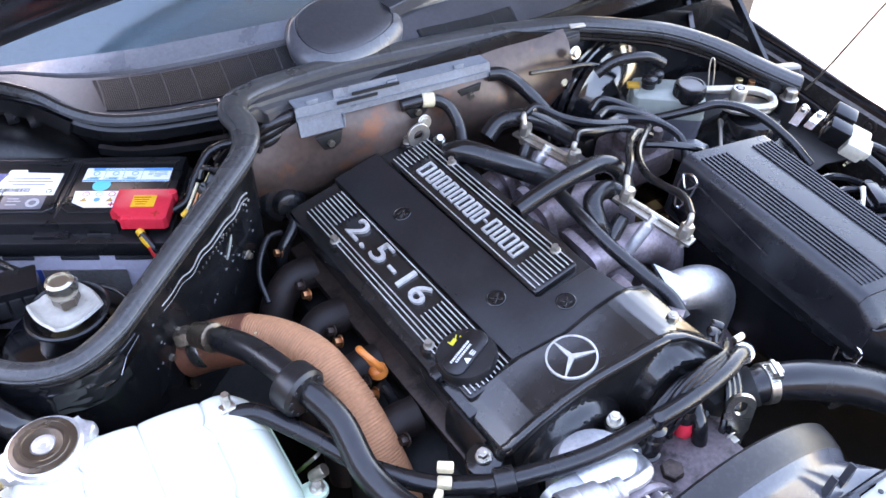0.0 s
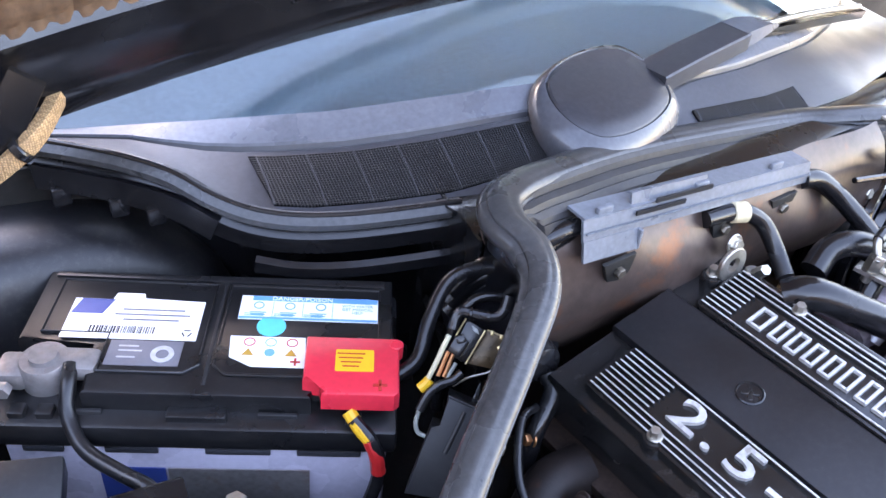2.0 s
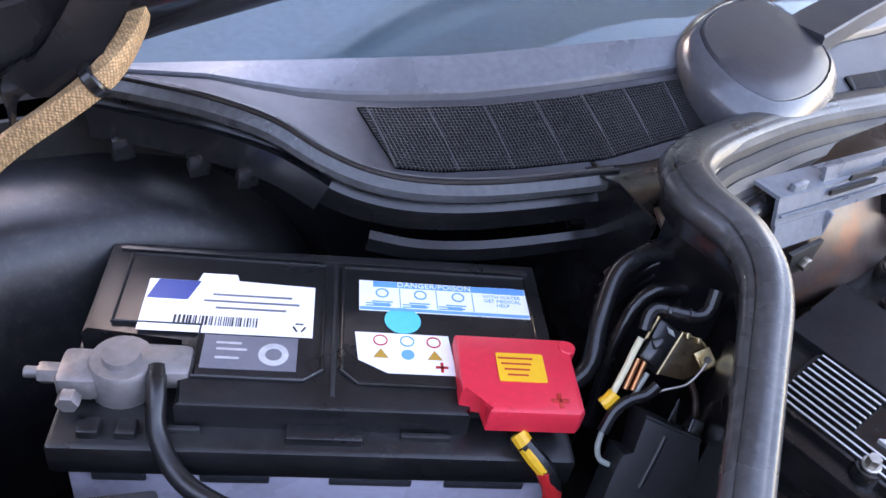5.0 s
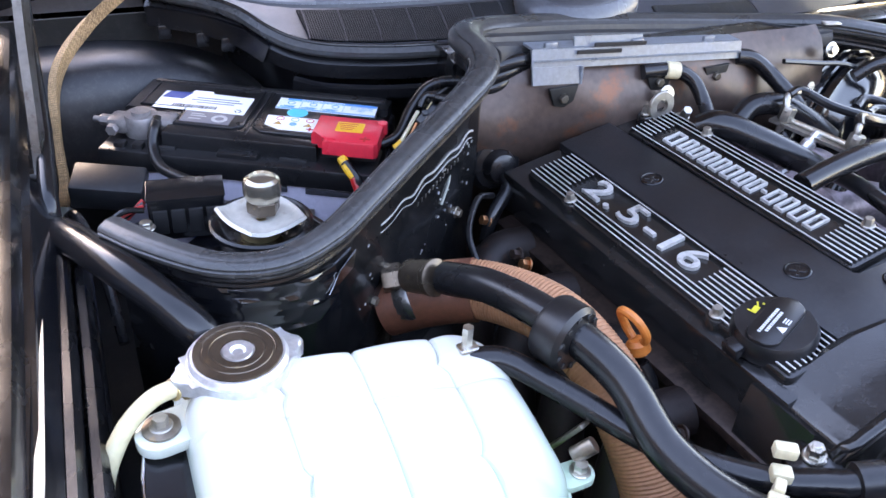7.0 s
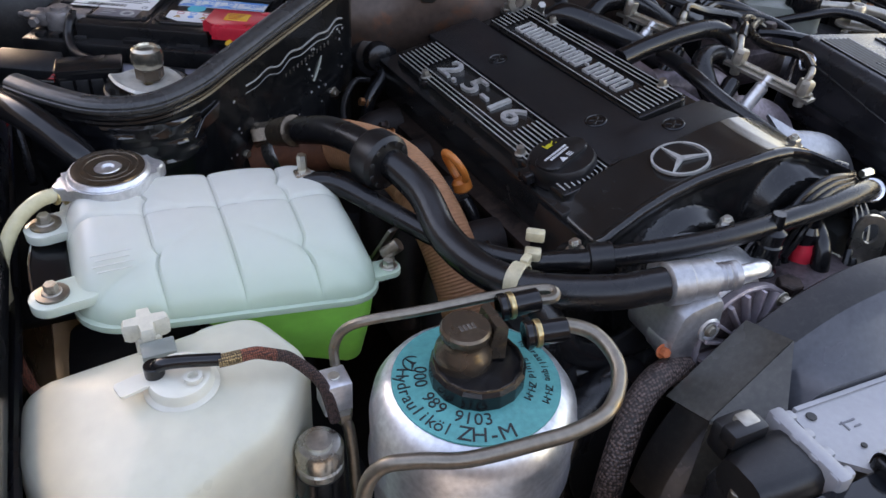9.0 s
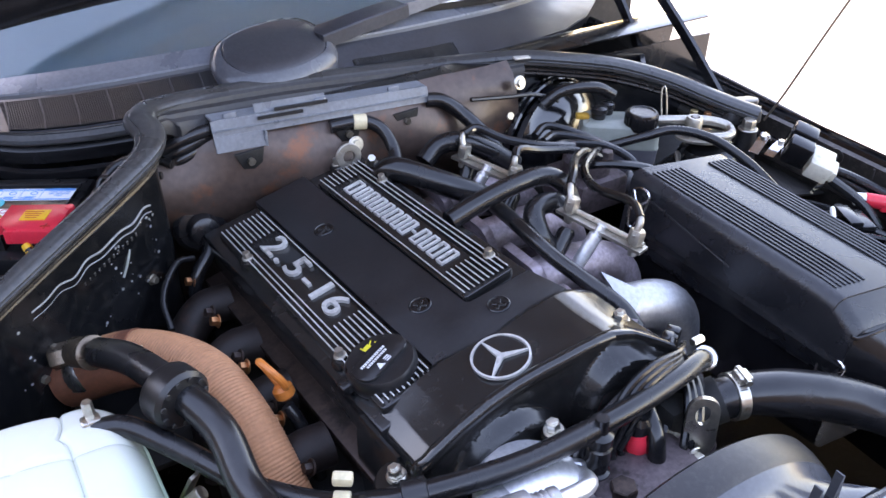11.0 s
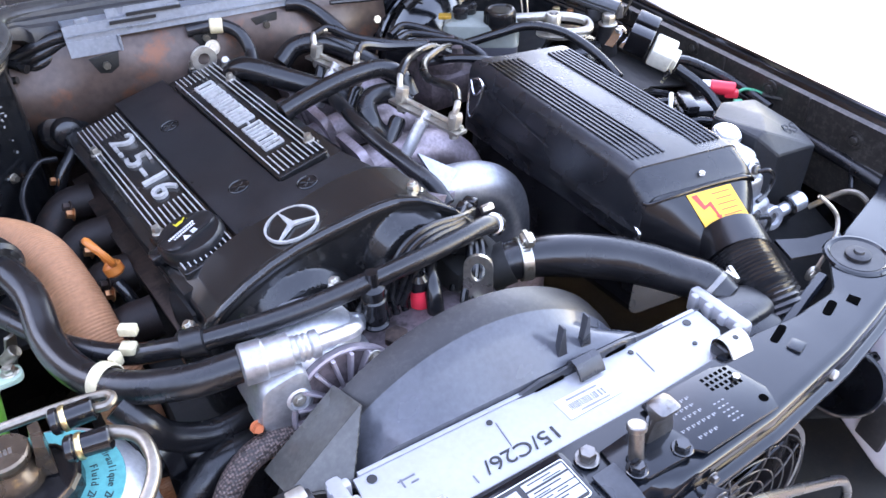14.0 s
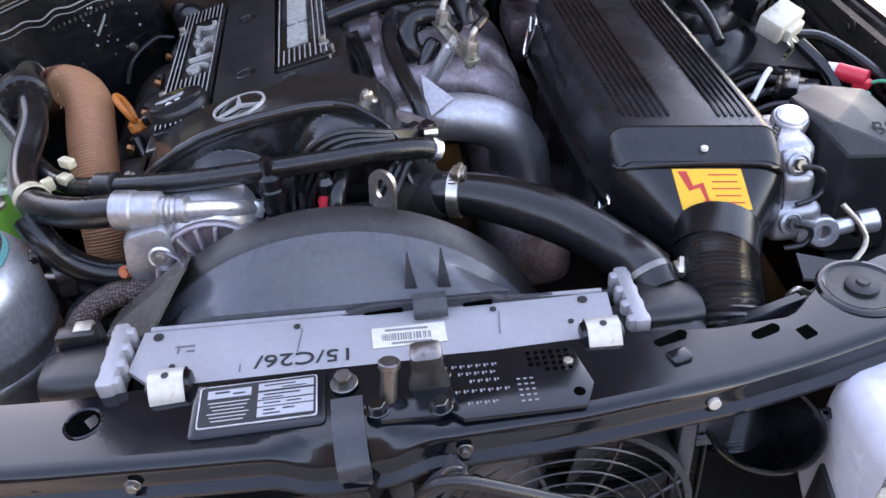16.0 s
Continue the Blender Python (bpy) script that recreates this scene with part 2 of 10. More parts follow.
M = {
    "plastic": pm("black_plastic", (0.009, 0.009, 0.010), 0.3, dust=0.05, bscale=900, bump=0.2),
    "smooth_black": pm("smooth_black_plastic", (0.007, 0.007, 0.008), 0.2, dust=0.04, bump=0.05),
    "gloss_black": pm("gloss_black_paint", (0.004, 0.0045, 0.006), 0.14, coat=0.7, dust=0.07, bump=0.05, bscale=120, stain=(25, 0.64, (0.02, 0.02, 0.02))),
    "wall_black": pm("black_body_paint_dusty", (0.005, 0.0055, 0.0065), 0.22, coat=0.4, dust=0.1, stain=(30, 0.66, (0.04, 0.036, 0.032))),
    "crackle": pm("satin_black_cover_paint", (0.013, 0.013, 0.0145), 0.33, bscale=1500, bump=0.3, dust=0.04, spec=0.5),
    "crackle_cast": pm("worn_black_cast_paint", (0.012, 0.0118, 0.012), 0.2, coat=0.15, spec=0.5, dust=0.07, bscale=260, bump=0.16, stain=(26, 0.63, (0.035, 0.032, 0.03))),
    "rubber": pm("black_rubber", (0.008, 0.008, 0.009), 0.24, var=0.3, dust=0.05, bscale=500, bump=0.2),
    "seal": pm("grey_black_seal_rubber", (0.042, 0.043, 0.044), 0.3, var=0.3, dust=0.08, bscale=500),
    # near-black base holds the shade of deep places; dust and stains lie over it
    "dark": pm("shade_black_grime", (0.004, 0.0038, 0.0035), 0.7, dust=0.06, stain=(14, 0.56, (0.014, 0.009, 0.006))),
    "cowl": pm("grey_black_cowl_plastic", (0.036, 0.037, 0.043), 0.36, bscale=1200, bump=0.25, dust=0.04),
    "alu": pm("cast_aluminium", (0.42, 0.425, 0.44), 0.44, metal=0.9, bscale=700, bump=0.35, stain=(30, 0.6, (0.32, 0.3, 0.28))),
    "alu_soft": pm("satin_aluminium", (0.72, 0.73, 0.75), 0.36, metal=0.85, bscale=300, stain=(20, 0.64, (0.5, 0.49, 0.47))),
    "rad_alu": pm("matt_radiator_sheet", (0.36, 0.36, 0.375), 0.5, metal=0.4, var=0.06, bscale=250, bump=0.08, stain=(16, 0.7, (0.42, 0.4, 0.4))),
    "rib": pm("bare_rib_metal", (0.55, 0.54, 0.52), 0.4, metal=0.4, bscale=500, stain=(60, 0.56, (0.3, 0.28, 0.25))),
    "steel": pm("zinc_steel", (0.6, 0.57, 0.5), 0.32, metal=0.95, stain=(60, 0.6, (0.35, 0.28, 0.2))),
    "chrome": pm("bright_steel", (0.75, 0.75, 0.76), 0.18, metal=1.0, stain=(60, 0.66, (0.5, 0.46, 0.42))),
    "brass": pm("yellow_zinc", (0.62, 0.48, 0.25), 0.34, metal=0.95, stain=(50, 0.58, (0.3, 0.2, 0.1))),
    "rust": pm("rust_brown_heat_shield", (0.068, 0.046, 0.038), 0.36, metal=0.35, var=0.3, scale=30, bscale=160, bump=0.3, stain=(14, 0.56, (0.15, 0.055, 0.026))),
    "head_cast": pm("oily_cast_head", (0.05, 0.032, 0.026), 0.45, metal=0.4, var=0.4, stain=(30, 0.5, (0.014, 0.009, 0.007))),
    "mauve_cast": pm("stained_intake_cast", (0.3, 0.25, 0.27), 0.46, metal=0.6, var=0.35, stain=(22, 0.5, (0.18, 0.14, 0.14))),
    "orange_duct": pm("orange_brown_duct_cloth", (0.37, 0.165, 0.08), 0.65, var=0.2, stain=(18, 0.64, (0.5, 0.36, 0.25)), bump=0.2),
    "dip_orange": pm("orange_plastic", (0.55, 0.16, 0.03), 0.4, sss=0.1, stain=(40, 0.6, (0.3, 0.09, 0.03))),
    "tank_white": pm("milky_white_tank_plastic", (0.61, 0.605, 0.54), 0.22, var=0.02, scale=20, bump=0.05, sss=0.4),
    "tank_cream": pm("milky_cream_tank_plastic", (0.62, 0.60, 0.48), 0.32, var=0.06, scale=20, bump=0.05, sss=0.4),
    "white_cap": pm("white_snap_cap_plastic", (0.74, 0.71, 0.6), 0.35, var=0.05, scale=20, bump=0.04, sss=0.3),
    "tank_teal": pm("teal_fluid_tinted_plastic", (0.3, 0.5, 0.42), 0.32, var=0.06, scale=20, bump=0.05, sss=0.3),
    "tank_green": pm("green_coolant_tank_plastic", (0.29, 0.8, 0.13), 0.28, var=0.12, scale=14, bump=0.05, sss=0.4),
    "tank_grey": pm("yellowed_clear_reservoir_plastic", (0.23, 0.25, 0.225), 0.3, var=0.1, scale=30, bump=0.05, sss=0.2),
    "tank_fluid": pm("fluid_behind_clear_plastic", (0.08, 0.08, 0.095), 0.3, var=0.1, scale=30, bump=0.05),
    "cream": pm("cream_nylon", (0.58, 0.5, 0.33), 0.42, sss=0.15),
    "white": pm("white_label_paper", (0.8, 0.8, 0.8), 0.45, var=0.04, bump=0.03),
    "white_plastic": pm("white_connector_plastic", (0.78, 0.77, 0.72), 0.4, var=0.08),
    "lamp_body": pm("pale_grey_lamp_plastic", (0.56, 0.56, 0.6), 0.24, var=0.08, scale=30, bump=0.05, stain=(30, 0.64, (0.4, 0.4, 0.42))),
    "red": pm("red_plastic", (0.72, 0.03, 0.05), 0.3, var=0.08, bump=0.05),
    "blue": pm("blue_label_print", (0.09, 0.32, 0.68), 0.4, var=0.06, bump=0.02),
    "navy": pm("navy_label_print", (0.02, 0.05, 0.22), 0.4, var=0.06, bump=0.02),
    "cyan": pm("turquoise_sticker", (0.03, 0.5, 0.58), 0.4, var=0.06, bump=0.02),
    "teal": pm("faded_teal_label", (0.05, 0.33, 0.32), 0.5, var=0.18, stain=(40, 0.6, (0.12, 0.3, 0.28))),
    "yellow": pm("yellow_sticker", (0.82, 0.42, 0.02), 0.4, var=0.05, bump=0.02),
    "grey_label": pm("grey_label", (0.13, 0.13, 0.15), 0.35, var=0.1),
    # print, and also the painted shade of small holes and slots
    "ink": pm("black_ink_and_hole_shade", (0.015, 0.015, 0.016), 0.5, var=0.1, bump=0),
    "ink_red": pm("red_ink", (0.5, 0.03, 0.02), 0.5, var=0.1, bump=0),
    "ink_white": pm("white_ink", (0.4, 0.4, 0.4), 0.5, var=0.2, bump=0),
    "print_white": pm("bright_white_print", (0.62, 0.62, 0.62), 0.45, var=0.08, bump=0),
    "ink_yellow": pm("yellow_ink", (0.6, 0.5, 0.03), 0.5, var=0.1, bump=0),
    "lilac": pm("lilac_grey_case_plastic", (0.46, 0.44, 0.52), 0.25, var=0.08, bump=0.05),
    "lead": pm("grey_lead_clamp", (0.26, 0.24, 0.235), 0.5, metal=0.6, stain=(60, 0.55, (0.25, 0.2, 0.18))),
    # tan braid, raised in colour to stand in for direct sun
    "strap": pm("sun_bright_tan_strap", (0.6, 0.36, 0.17), 0.5, var=0.25, cells=520, weave=0.5),
    "braid": pm("brown_black_braided_sleeve", (0.17, 0.115, 0.1), 0.5, var=0.3, cells=330),
    "pipe": pm("grey_brown_steel_pipe", (0.24, 0.21, 0.17), 0.35, metal=0.85, stain=(30, 0.6, (0.4, 0.25, 0.1))),
    "clear_hose": pm("yellowed_clear_hose", (0.62, 0.56, 0.36), 0.25, sss=0.4, var=0.1),
    "hood_pad": pm("brown_hood_insulation", (0.11, 0.06, 0.03), 0.9, var=0.3, bscale=250, bump=0.6),
    "beam": pm("blue_black_beam_paint", (0.005, 0.0065, 0.009), 0.13, coat=0.12, spec=0.4, dust=0.02, bump=0.05, stain=(14, 0.66, (0.012, 0.012, 0.014))),
    "airbox": pm("black_grained_airbox", (0.0115, 0.012, 0.0145), 0.27, bscale=1400, bump=0.25, dust=0.03),
    "shroud": pm("grey_black_shroud_plastic", (0.034, 0.036, 0.041), 0.27, bscale=900, bump=0.15, dust=0.06, stain=(12, 0.62, (0.035, 0.034, 0.032))),
    # the next two surface the added, unseen screens
    "screen_brown": pm("brown_grey_screen", (0.16, 0.13, 0.11), 0.85, var=0.25, scale=4, bscale=60, bump=0.5, stain=(1.5, 0.55, (0.1, 0.085, 0.07))),
    "fence": pm("dark_screen_board", (0.03, 0.024, 0.02), 0.8, var=0.3, scale=5, bscale=60, bump=0.5),
    "ground": pm("pale_paving", (0.45, 0.41, 0.35), 0.8, var=0.15, scale=6, bscale=40, stain=(3, 0.58, (0.36, 0.33, 0.29))),
    "plate_silver": pm("silvered_print", (0.4, 0.41, 0.43), 0.35, metal=0.3, var=0.06, bump=0.02),
    "wire_red": pm("red_wire", (0.5, 0.02, 0.02), 0.35),
    "wire_green": pm("green_wire", (0.02, 0.3, 0.16), 0.35),
    "wire_yellow": pm("yellow_wire", (0.75, 0.4, 0.02), 0.35),
    "dark_steel": pm("worn_dark_steel", (0.2, 0.19, 0.18), 0.34, metal=0.9, stain=(50, 0.56, (0.09, 0.07, 0.06))),
    "rust_orange": pm("orange_rust", (0.5, 0.13, 0.05), 0.5, var=0.3, stain=(60, 0.58, (0.25, 0.06, 0.03))),
    # blue, raised colour stands in for sky reflected by the windscreen
    "dash": pm("sky_tinted_dashboard_cloth", (0.075, 0.098, 0.14), 0.6, bump=0.1),
    "red_braid": pm("red_gold_braid", (0.36, 0.1, 0.055), 0.45, var=0.5, cells=600),
    "amber": pm("dull_amber_print", (0.45, 0.24, 0.03), 0.5, var=0.1, bump=0),
    "grimy_cast": pm("grimy_mauve_casting", (0.11, 0.085, 0.09), 0.5, metal=0.4, var=0.4, bump=0.3, stain=(40, 0.5, (0.04, 0.03, 0.03))),
    # lightless black painted where openings would be in shade
    "void": pm("opening_shade_black", (0.002, 0.002, 0.002), 0.95, spec=0.0, bump=0),
    "pale_zinc": pm("dull_pale_zinc", (0.42, 0.39, 0.34), 0.4, metal=0.9, stain=(60, 0.58, (0.22, 0.18, 0.14))),
    # grey lightened for dust and for skylight on the tray
    "tray": pm("dusty_skylit_tray_plastic", (0.15, 0.165, 0.185), 0.32, bscale=900, bump=0.1, dust=0.06),
    "wing_dust": pm("dusty_inner_wing_paint", (0.022, 0.019, 0.017), 0.4, var=0.3, dust=0.35, bump=0.15, stain=(12, 0.56, (0.045, 0.037, 0.03))),
    "box_black": pm("satin_black_box_plastic", (0.012, 0.013, 0.015), 0.46, dust=0.04, bscale=1200, bump=0.25),
    "bronze": pm("worn_bronze_black", (0.13, 0.1, 0.075), 0.24, metal=0.75, var=0.25, dust=0.06, stain=(70, 0.6, (0.3, 0.2, 0.1))),
    "brown_sheet": pm("brown_gold_bracket_sheet", (0.07, 0.045, 0.022), 0.3, metal=0.5, var=0.4, stain=(60, 0.56, (0.2, 0.12, 0.05))),
    "pale_plate": pm("pale_creamy_plated_steel", (0.56, 0.53, 0.47), 0.36, metal=0.25, var=0.12, stain=(40, 0.6, (0.36, 0.28, 0.18))),
    "cream_white": pm("aged_white_nylon", (0.6, 0.57, 0.47), 0.45, var=0.12, stain=(60, 0.6, (0.4, 0.35, 0.26))),
    "well_paint": pm("dull_black_well_paint", (0.006, 0.006, 0.0075), 0.4, dust=0.12, bump=0.1, stain=(10, 0.6, (0.014, 0.012, 0.011))),
    # base darkened to hold the shade beside the engine; rust stains are its own
    "exhaust": pm("shade_dark_exhaust_iron", (0.013, 0.0075, 0.0065), 0.6, metal=0.2, var=0.4, bump=0.4, stain=(40, 0.6, (0.05, 0.02, 0.012))),
    "clutch_fin": pm("lilac_grey_clutch_metal", (0.36, 0.32, 0.35), 0.4, metal=0.6, var=0.15, stain=(60, 0.62, (0.16, 0.11, 0.11))),
    # red-brown cloth, its base darkened for the shade it lies in
    "red_brown": pm("shade_red_brown_cloth", (0.15, 0.05, 0.026), 0.55, var=0.3, bump=0.3, stain=(24, 0.64, (0.3, 0.15, 0.09))),
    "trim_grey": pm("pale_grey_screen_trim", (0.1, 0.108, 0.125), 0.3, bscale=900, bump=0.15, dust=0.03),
    "band_black": pm("dull_brown_black_plastic", (0.017, 0.0155, 0.0155), 0.42, dust=0.12, bscale=900, bump=0.2, stain=(18, 0.64, (0.035, 0.03, 0.027))),
    "guard_black": pm("satin_black_guard_plastic", (0.02, 0.02, 0.023), 0.3, dust=0.1, bump=0.1),
    "shroud_face": pm("smooth_grey_black_plastic", (0.072, 0.076, 0.086), 0.2, var=0.16, bscale=700, bump=0.04, dust=0.02),
    "flap_grey": pm("scuffed_grey_plastic", (0.075, 0.072, 0.064), 0.22, var=0.2, dust=0.12, bump=0.1),
    "matt_rubber": pm("matt_grooved_rubber", (0.022, 0.022, 0.024), 0.55, var=0.25, dust=0.08, bscale=600, bump=0.3),
    "barrel_zinc": pm("pale_yellow_zinc", (0.6, 0.55, 0.45), 0.26, metal=0.9, stain=(60, 0.6, (0.38, 0.28, 0.16))),
    "print_grey": pm("dull_grey_print", (0.2, 0.2, 0.21), 0.5, var=0.2, bump=0),
    "sealant": pm("grey_seam_sealant", (0.24, 0.245, 0.25), 0.5, var=0.2),
    "gold_braid": pm("gold_red_braid", (0.55, 0.36, 0.16), 0.45, var=0.4, cells=600),
    "brown_braid": pm("dark_brown_braid", (0.1, 0.045, 0.035), 0.45, var=0.4, cells=600),
    "copper": pm("copper_terminal", (0.5, 0.22, 0.1), 0.35, metal=0.9),
}


def glass_material(name, tint, rough=0.01):
    m = bpy.data.materials.new(name)
    m.use_nodes = True
    b = m.node_tree.nodes["Principled BSDF"]
    b.inputs["Base Color"].default_value = (*tint, 1)
    b.inputs["Transmission Weight"].default_value, b.inputs["IOR"].default_value = 1.0, 1.5
    b.inputs["Roughness"].default_value = rough
    return m


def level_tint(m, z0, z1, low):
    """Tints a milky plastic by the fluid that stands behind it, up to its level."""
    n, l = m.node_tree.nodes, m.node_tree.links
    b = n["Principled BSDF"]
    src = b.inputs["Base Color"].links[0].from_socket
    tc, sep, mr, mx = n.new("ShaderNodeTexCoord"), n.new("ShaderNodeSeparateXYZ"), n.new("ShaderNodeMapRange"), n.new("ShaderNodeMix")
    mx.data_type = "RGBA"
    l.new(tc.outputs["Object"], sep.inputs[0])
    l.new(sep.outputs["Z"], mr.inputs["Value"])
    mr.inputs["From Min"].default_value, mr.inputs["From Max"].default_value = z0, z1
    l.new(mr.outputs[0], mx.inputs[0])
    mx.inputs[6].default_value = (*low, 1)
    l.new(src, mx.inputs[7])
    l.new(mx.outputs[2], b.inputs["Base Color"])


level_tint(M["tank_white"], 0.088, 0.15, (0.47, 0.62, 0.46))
M["windscreen"] = glass_material("tinted_windscreen_glass", (0.75, 0.88, 0.86))
M["lens"] = glass_material("headlamp_glass", (0.95, 0.97, 0.98), 0.03)

# ---- building helpers ----
ORIGIN = {}


def thing(name, at, label, category, group="", kind=""):
    ob = new(name)
    ob.location = at
    ob.empty_display_size = 0.02
    ORIGIN[ob] = Vector(at)
    return tagged(ob, label, category, group, kind)


def finish(bm, sharp=0.6):
    bm.normal_update()
    for f in bm.faces:
        f.smooth = True
    for e in bm.edges:
        if len(e.link_faces) == 2 and e.calc_face_angle(0) > sharp:
            e.smooth = False


def part(name, bm, material, parent, label=""):
    """Links a bmesh, given in world metres, as one mesh under a thing or a part."""
    at = ORIGIN[parent]
    bmesh.ops.translate(bm, verts=bm.verts, vec=-at)
    bmesh.ops.recalc_face_normals(bm, faces=bm.faces)
    finish(bm)
    me = bpy.data.meshes.new(name)
    bm.to_mesh(me)
    bm.free()
    me.materials.append(M[material] if isinstance(material, str) else material)
    ob = new(name, me)
    ob.parent = parent
    ORIGIN[ob] = at
    return tagged(ob, label)


def solo(name, bm, material, label, category, group="", kind=""):
    """A thing of one mesh."""
    xs = [v.co.copy() for v in bm.verts]
    at = Vector((sum(v.x for v in xs) / len(xs), sum(v.y for v in xs) / len(xs), min(v.z for v in xs)))
    bmesh.ops.translate(bm, verts=bm.verts, vec=-at)
    bmesh.ops.recalc_face_normals(bm, faces=bm.faces)
    finish(bm)
    me = bpy.data.meshes.new(name)
    bm.to_mesh(me)
    bm.free()
    me.materials.append(M[material] if isinstance(material, str) else material)
    ob = new(name, me)
    ob.location = at
    ORIGIN[ob] = at
    return tagged(ob, label, category, group, kind)


def join(*bms):
    out = bmesh.new()
    for b in bms:
        me = bpy.data.meshes.new("tmp")
        b.to_mesh(me)
        b.free()
        out.from_mesh(me)
        bpy.data.meshes.remove(me)
    return out


def rbox(sx, sy, sz, m=None, bev=0.003, seg=2):
    """A box of that size, centred, with rounded edges."""
    bm = bmesh.new()
    bmesh.ops.create_cube(bm, size=1)
    bmesh.ops.scale(bm, vec=(sx, sy, sz), verts=bm.verts)
    if bev:
        bmesh.ops.bevel(bm, geom=bm.edges[:], offset=min(bev, 0.45 * min(sx, sy, sz)), segments=seg, affect="EDGES", profile=0.5)
    if m:
        bm.transform(m)
    return bm


def lathe(profile, seg=28, m=None, close=True):
    """A body turned round z from (radius, z) pairs, from bottom to top."""
    bm = bmesh.new()
    rings = []
    for r, z in profile:
        rings.append([bm.verts.new((r * math.cos(2 * math.pi * k / seg), r * math.sin(2 * math.pi * k / seg), z)) for k in range(seg)])
    for a, b in zip(rings, rings[1:]):
        for k in range(seg):
            bm.faces.new((a[k], a[(k + 1) % seg], b[(k + 1) % seg], b[k]))
    if close:
        bm.faces.new(rings[0][::-1])
        bm.faces.new(rings[-1])
    if m:
        bm.transform(m)
    return bm


def cyl(r, h, m=None, seg=20, bev=0.0):
    b = min(bev or r * 0.12, r * 0.4, h * 0.4)
    return lathe([(r - b, 0), (r, b), (r, h - b), (r - b, h)], seg, m)


def hexnut(r, h, m=None):
    return lathe([(r * 0.94, 0), (r, h * 0.12), (r, h * 0.88), (r * 0.9, h)], 6, m)


def along(p, q):
    """The pose whose z axis runs from p to q, at p."""
    p, q = Vector(p), Vector(q)
    return Matrix.Translation(p) @ (q - p).to_track_quat("Z", "Y").to_matrix().to_4x4()


def smooth_path(points, sub=6):
    pts = [Vector(p) for p in points]
    if len(pts) < 3:
        return pts
    out = []
    ext = [2 * pts[0] - pts[1]] + pts + [2 * pts[-1] - pts[-2]]
    for a, b, c, d in zip(ext, ext[1:], ext[2:], ext[3:]):
        for k in range(sub):
            t = k / sub
            out.append(0.5 * ((2 * b) + (c - a) * t + (2 * a - 5 * b + 4 * c - d) * t * t + (3 * b - a - 3 * c + d) * t ** 3))
    return out + [pts[-1]]


def sweep(points, profile, sub=6, radii=None, up=(0, 0, 1), cap=True):
    """Draws a closed (side, up) profile along a smooth path."""
    path = smooth_path(points, sub)
    bm = bmesh.new()
    rings = []
    n = len(path)
    ref = Vector(up)
    for k, p in enumerate(path):
        d = (path[min(k + 1, n - 1)] - path[max(k - 1, 0)]).normalized()
        side = d.cross(ref)
        if side.length < 0.15:
            side = d.cross(Vector((0.3, 1, 0.2)))
        side.normalize()
        top = side.cross(d).normalized()
        ref = top if up is None else ref
        s = 1.0
        if radii:
            x = k / (n - 1) * (len(radii) - 1)
            j = min(int(x), len(radii) - 2)
            s = radii[j] + (radii[j + 1] - radii[j]) * (x - j)
        rings.append([bm.verts.new(p + side * a * s + top * b * s) for a, b in profile])
    m = len(profile)
    for a, b in zip(rings, rings[1:]):
        for k in range(m):
            bm.faces.new((a[k], a[(k + 1) % m], b[(k + 1) % m], b[k]))
    if cap:
        bm.faces.new(rings[0][::-1])
        bm.faces.new(rings[-1])
    return bm


def ring(r, seg=12, squash=1.0):
    return [(r * math.cos(2 * math.pi * k / seg), squash * r * math.sin(2 * math.pi * k / seg)) for k in range(seg)]


def tube(points, r, sub=6, seg=12, radii=None):
    """A round hose or wire through the points, with frames carried along the path so that it never twists."""
    path = smooth_path(points, sub)
    bm = bmesh.new()
    n = len(path)
    dirs = [(path[min(k + 1, n - 1)] - path[max(k - 1, 0)]).normalized() for k in range(n)]
    side = dirs[0].orthogonal().normalized()
    rings = []
    for k, p in enumerate(path):
        side = (side - dirs[k] * side.dot(dirs[k])).normalized()
        top = dirs[k].cross(side)
        s = r
        if radii:
            x = k / (n - 1) * (len(radii) - 1)
            j = min(int(x), len(radii) - 2)
            s = radii[j] + (radii[j + 1] - radii[j]) * (x - j)
        rings.append([bm.verts.new(p + s * (math.cos(2 * math.pi * q / seg) * side + math.sin(2 * math.pi * q / seg) * top)) for q in range(seg)])
    for a, b in zip(rings, rings[1:]):
        for k in range(seg):
            bm.faces.new((a[k], a[(k + 1) % seg], b[(k + 1) % seg], b[k]))
    bm.faces.new(rings[0][::-1])
    bm.faces.new(rings[-1])
    return bm


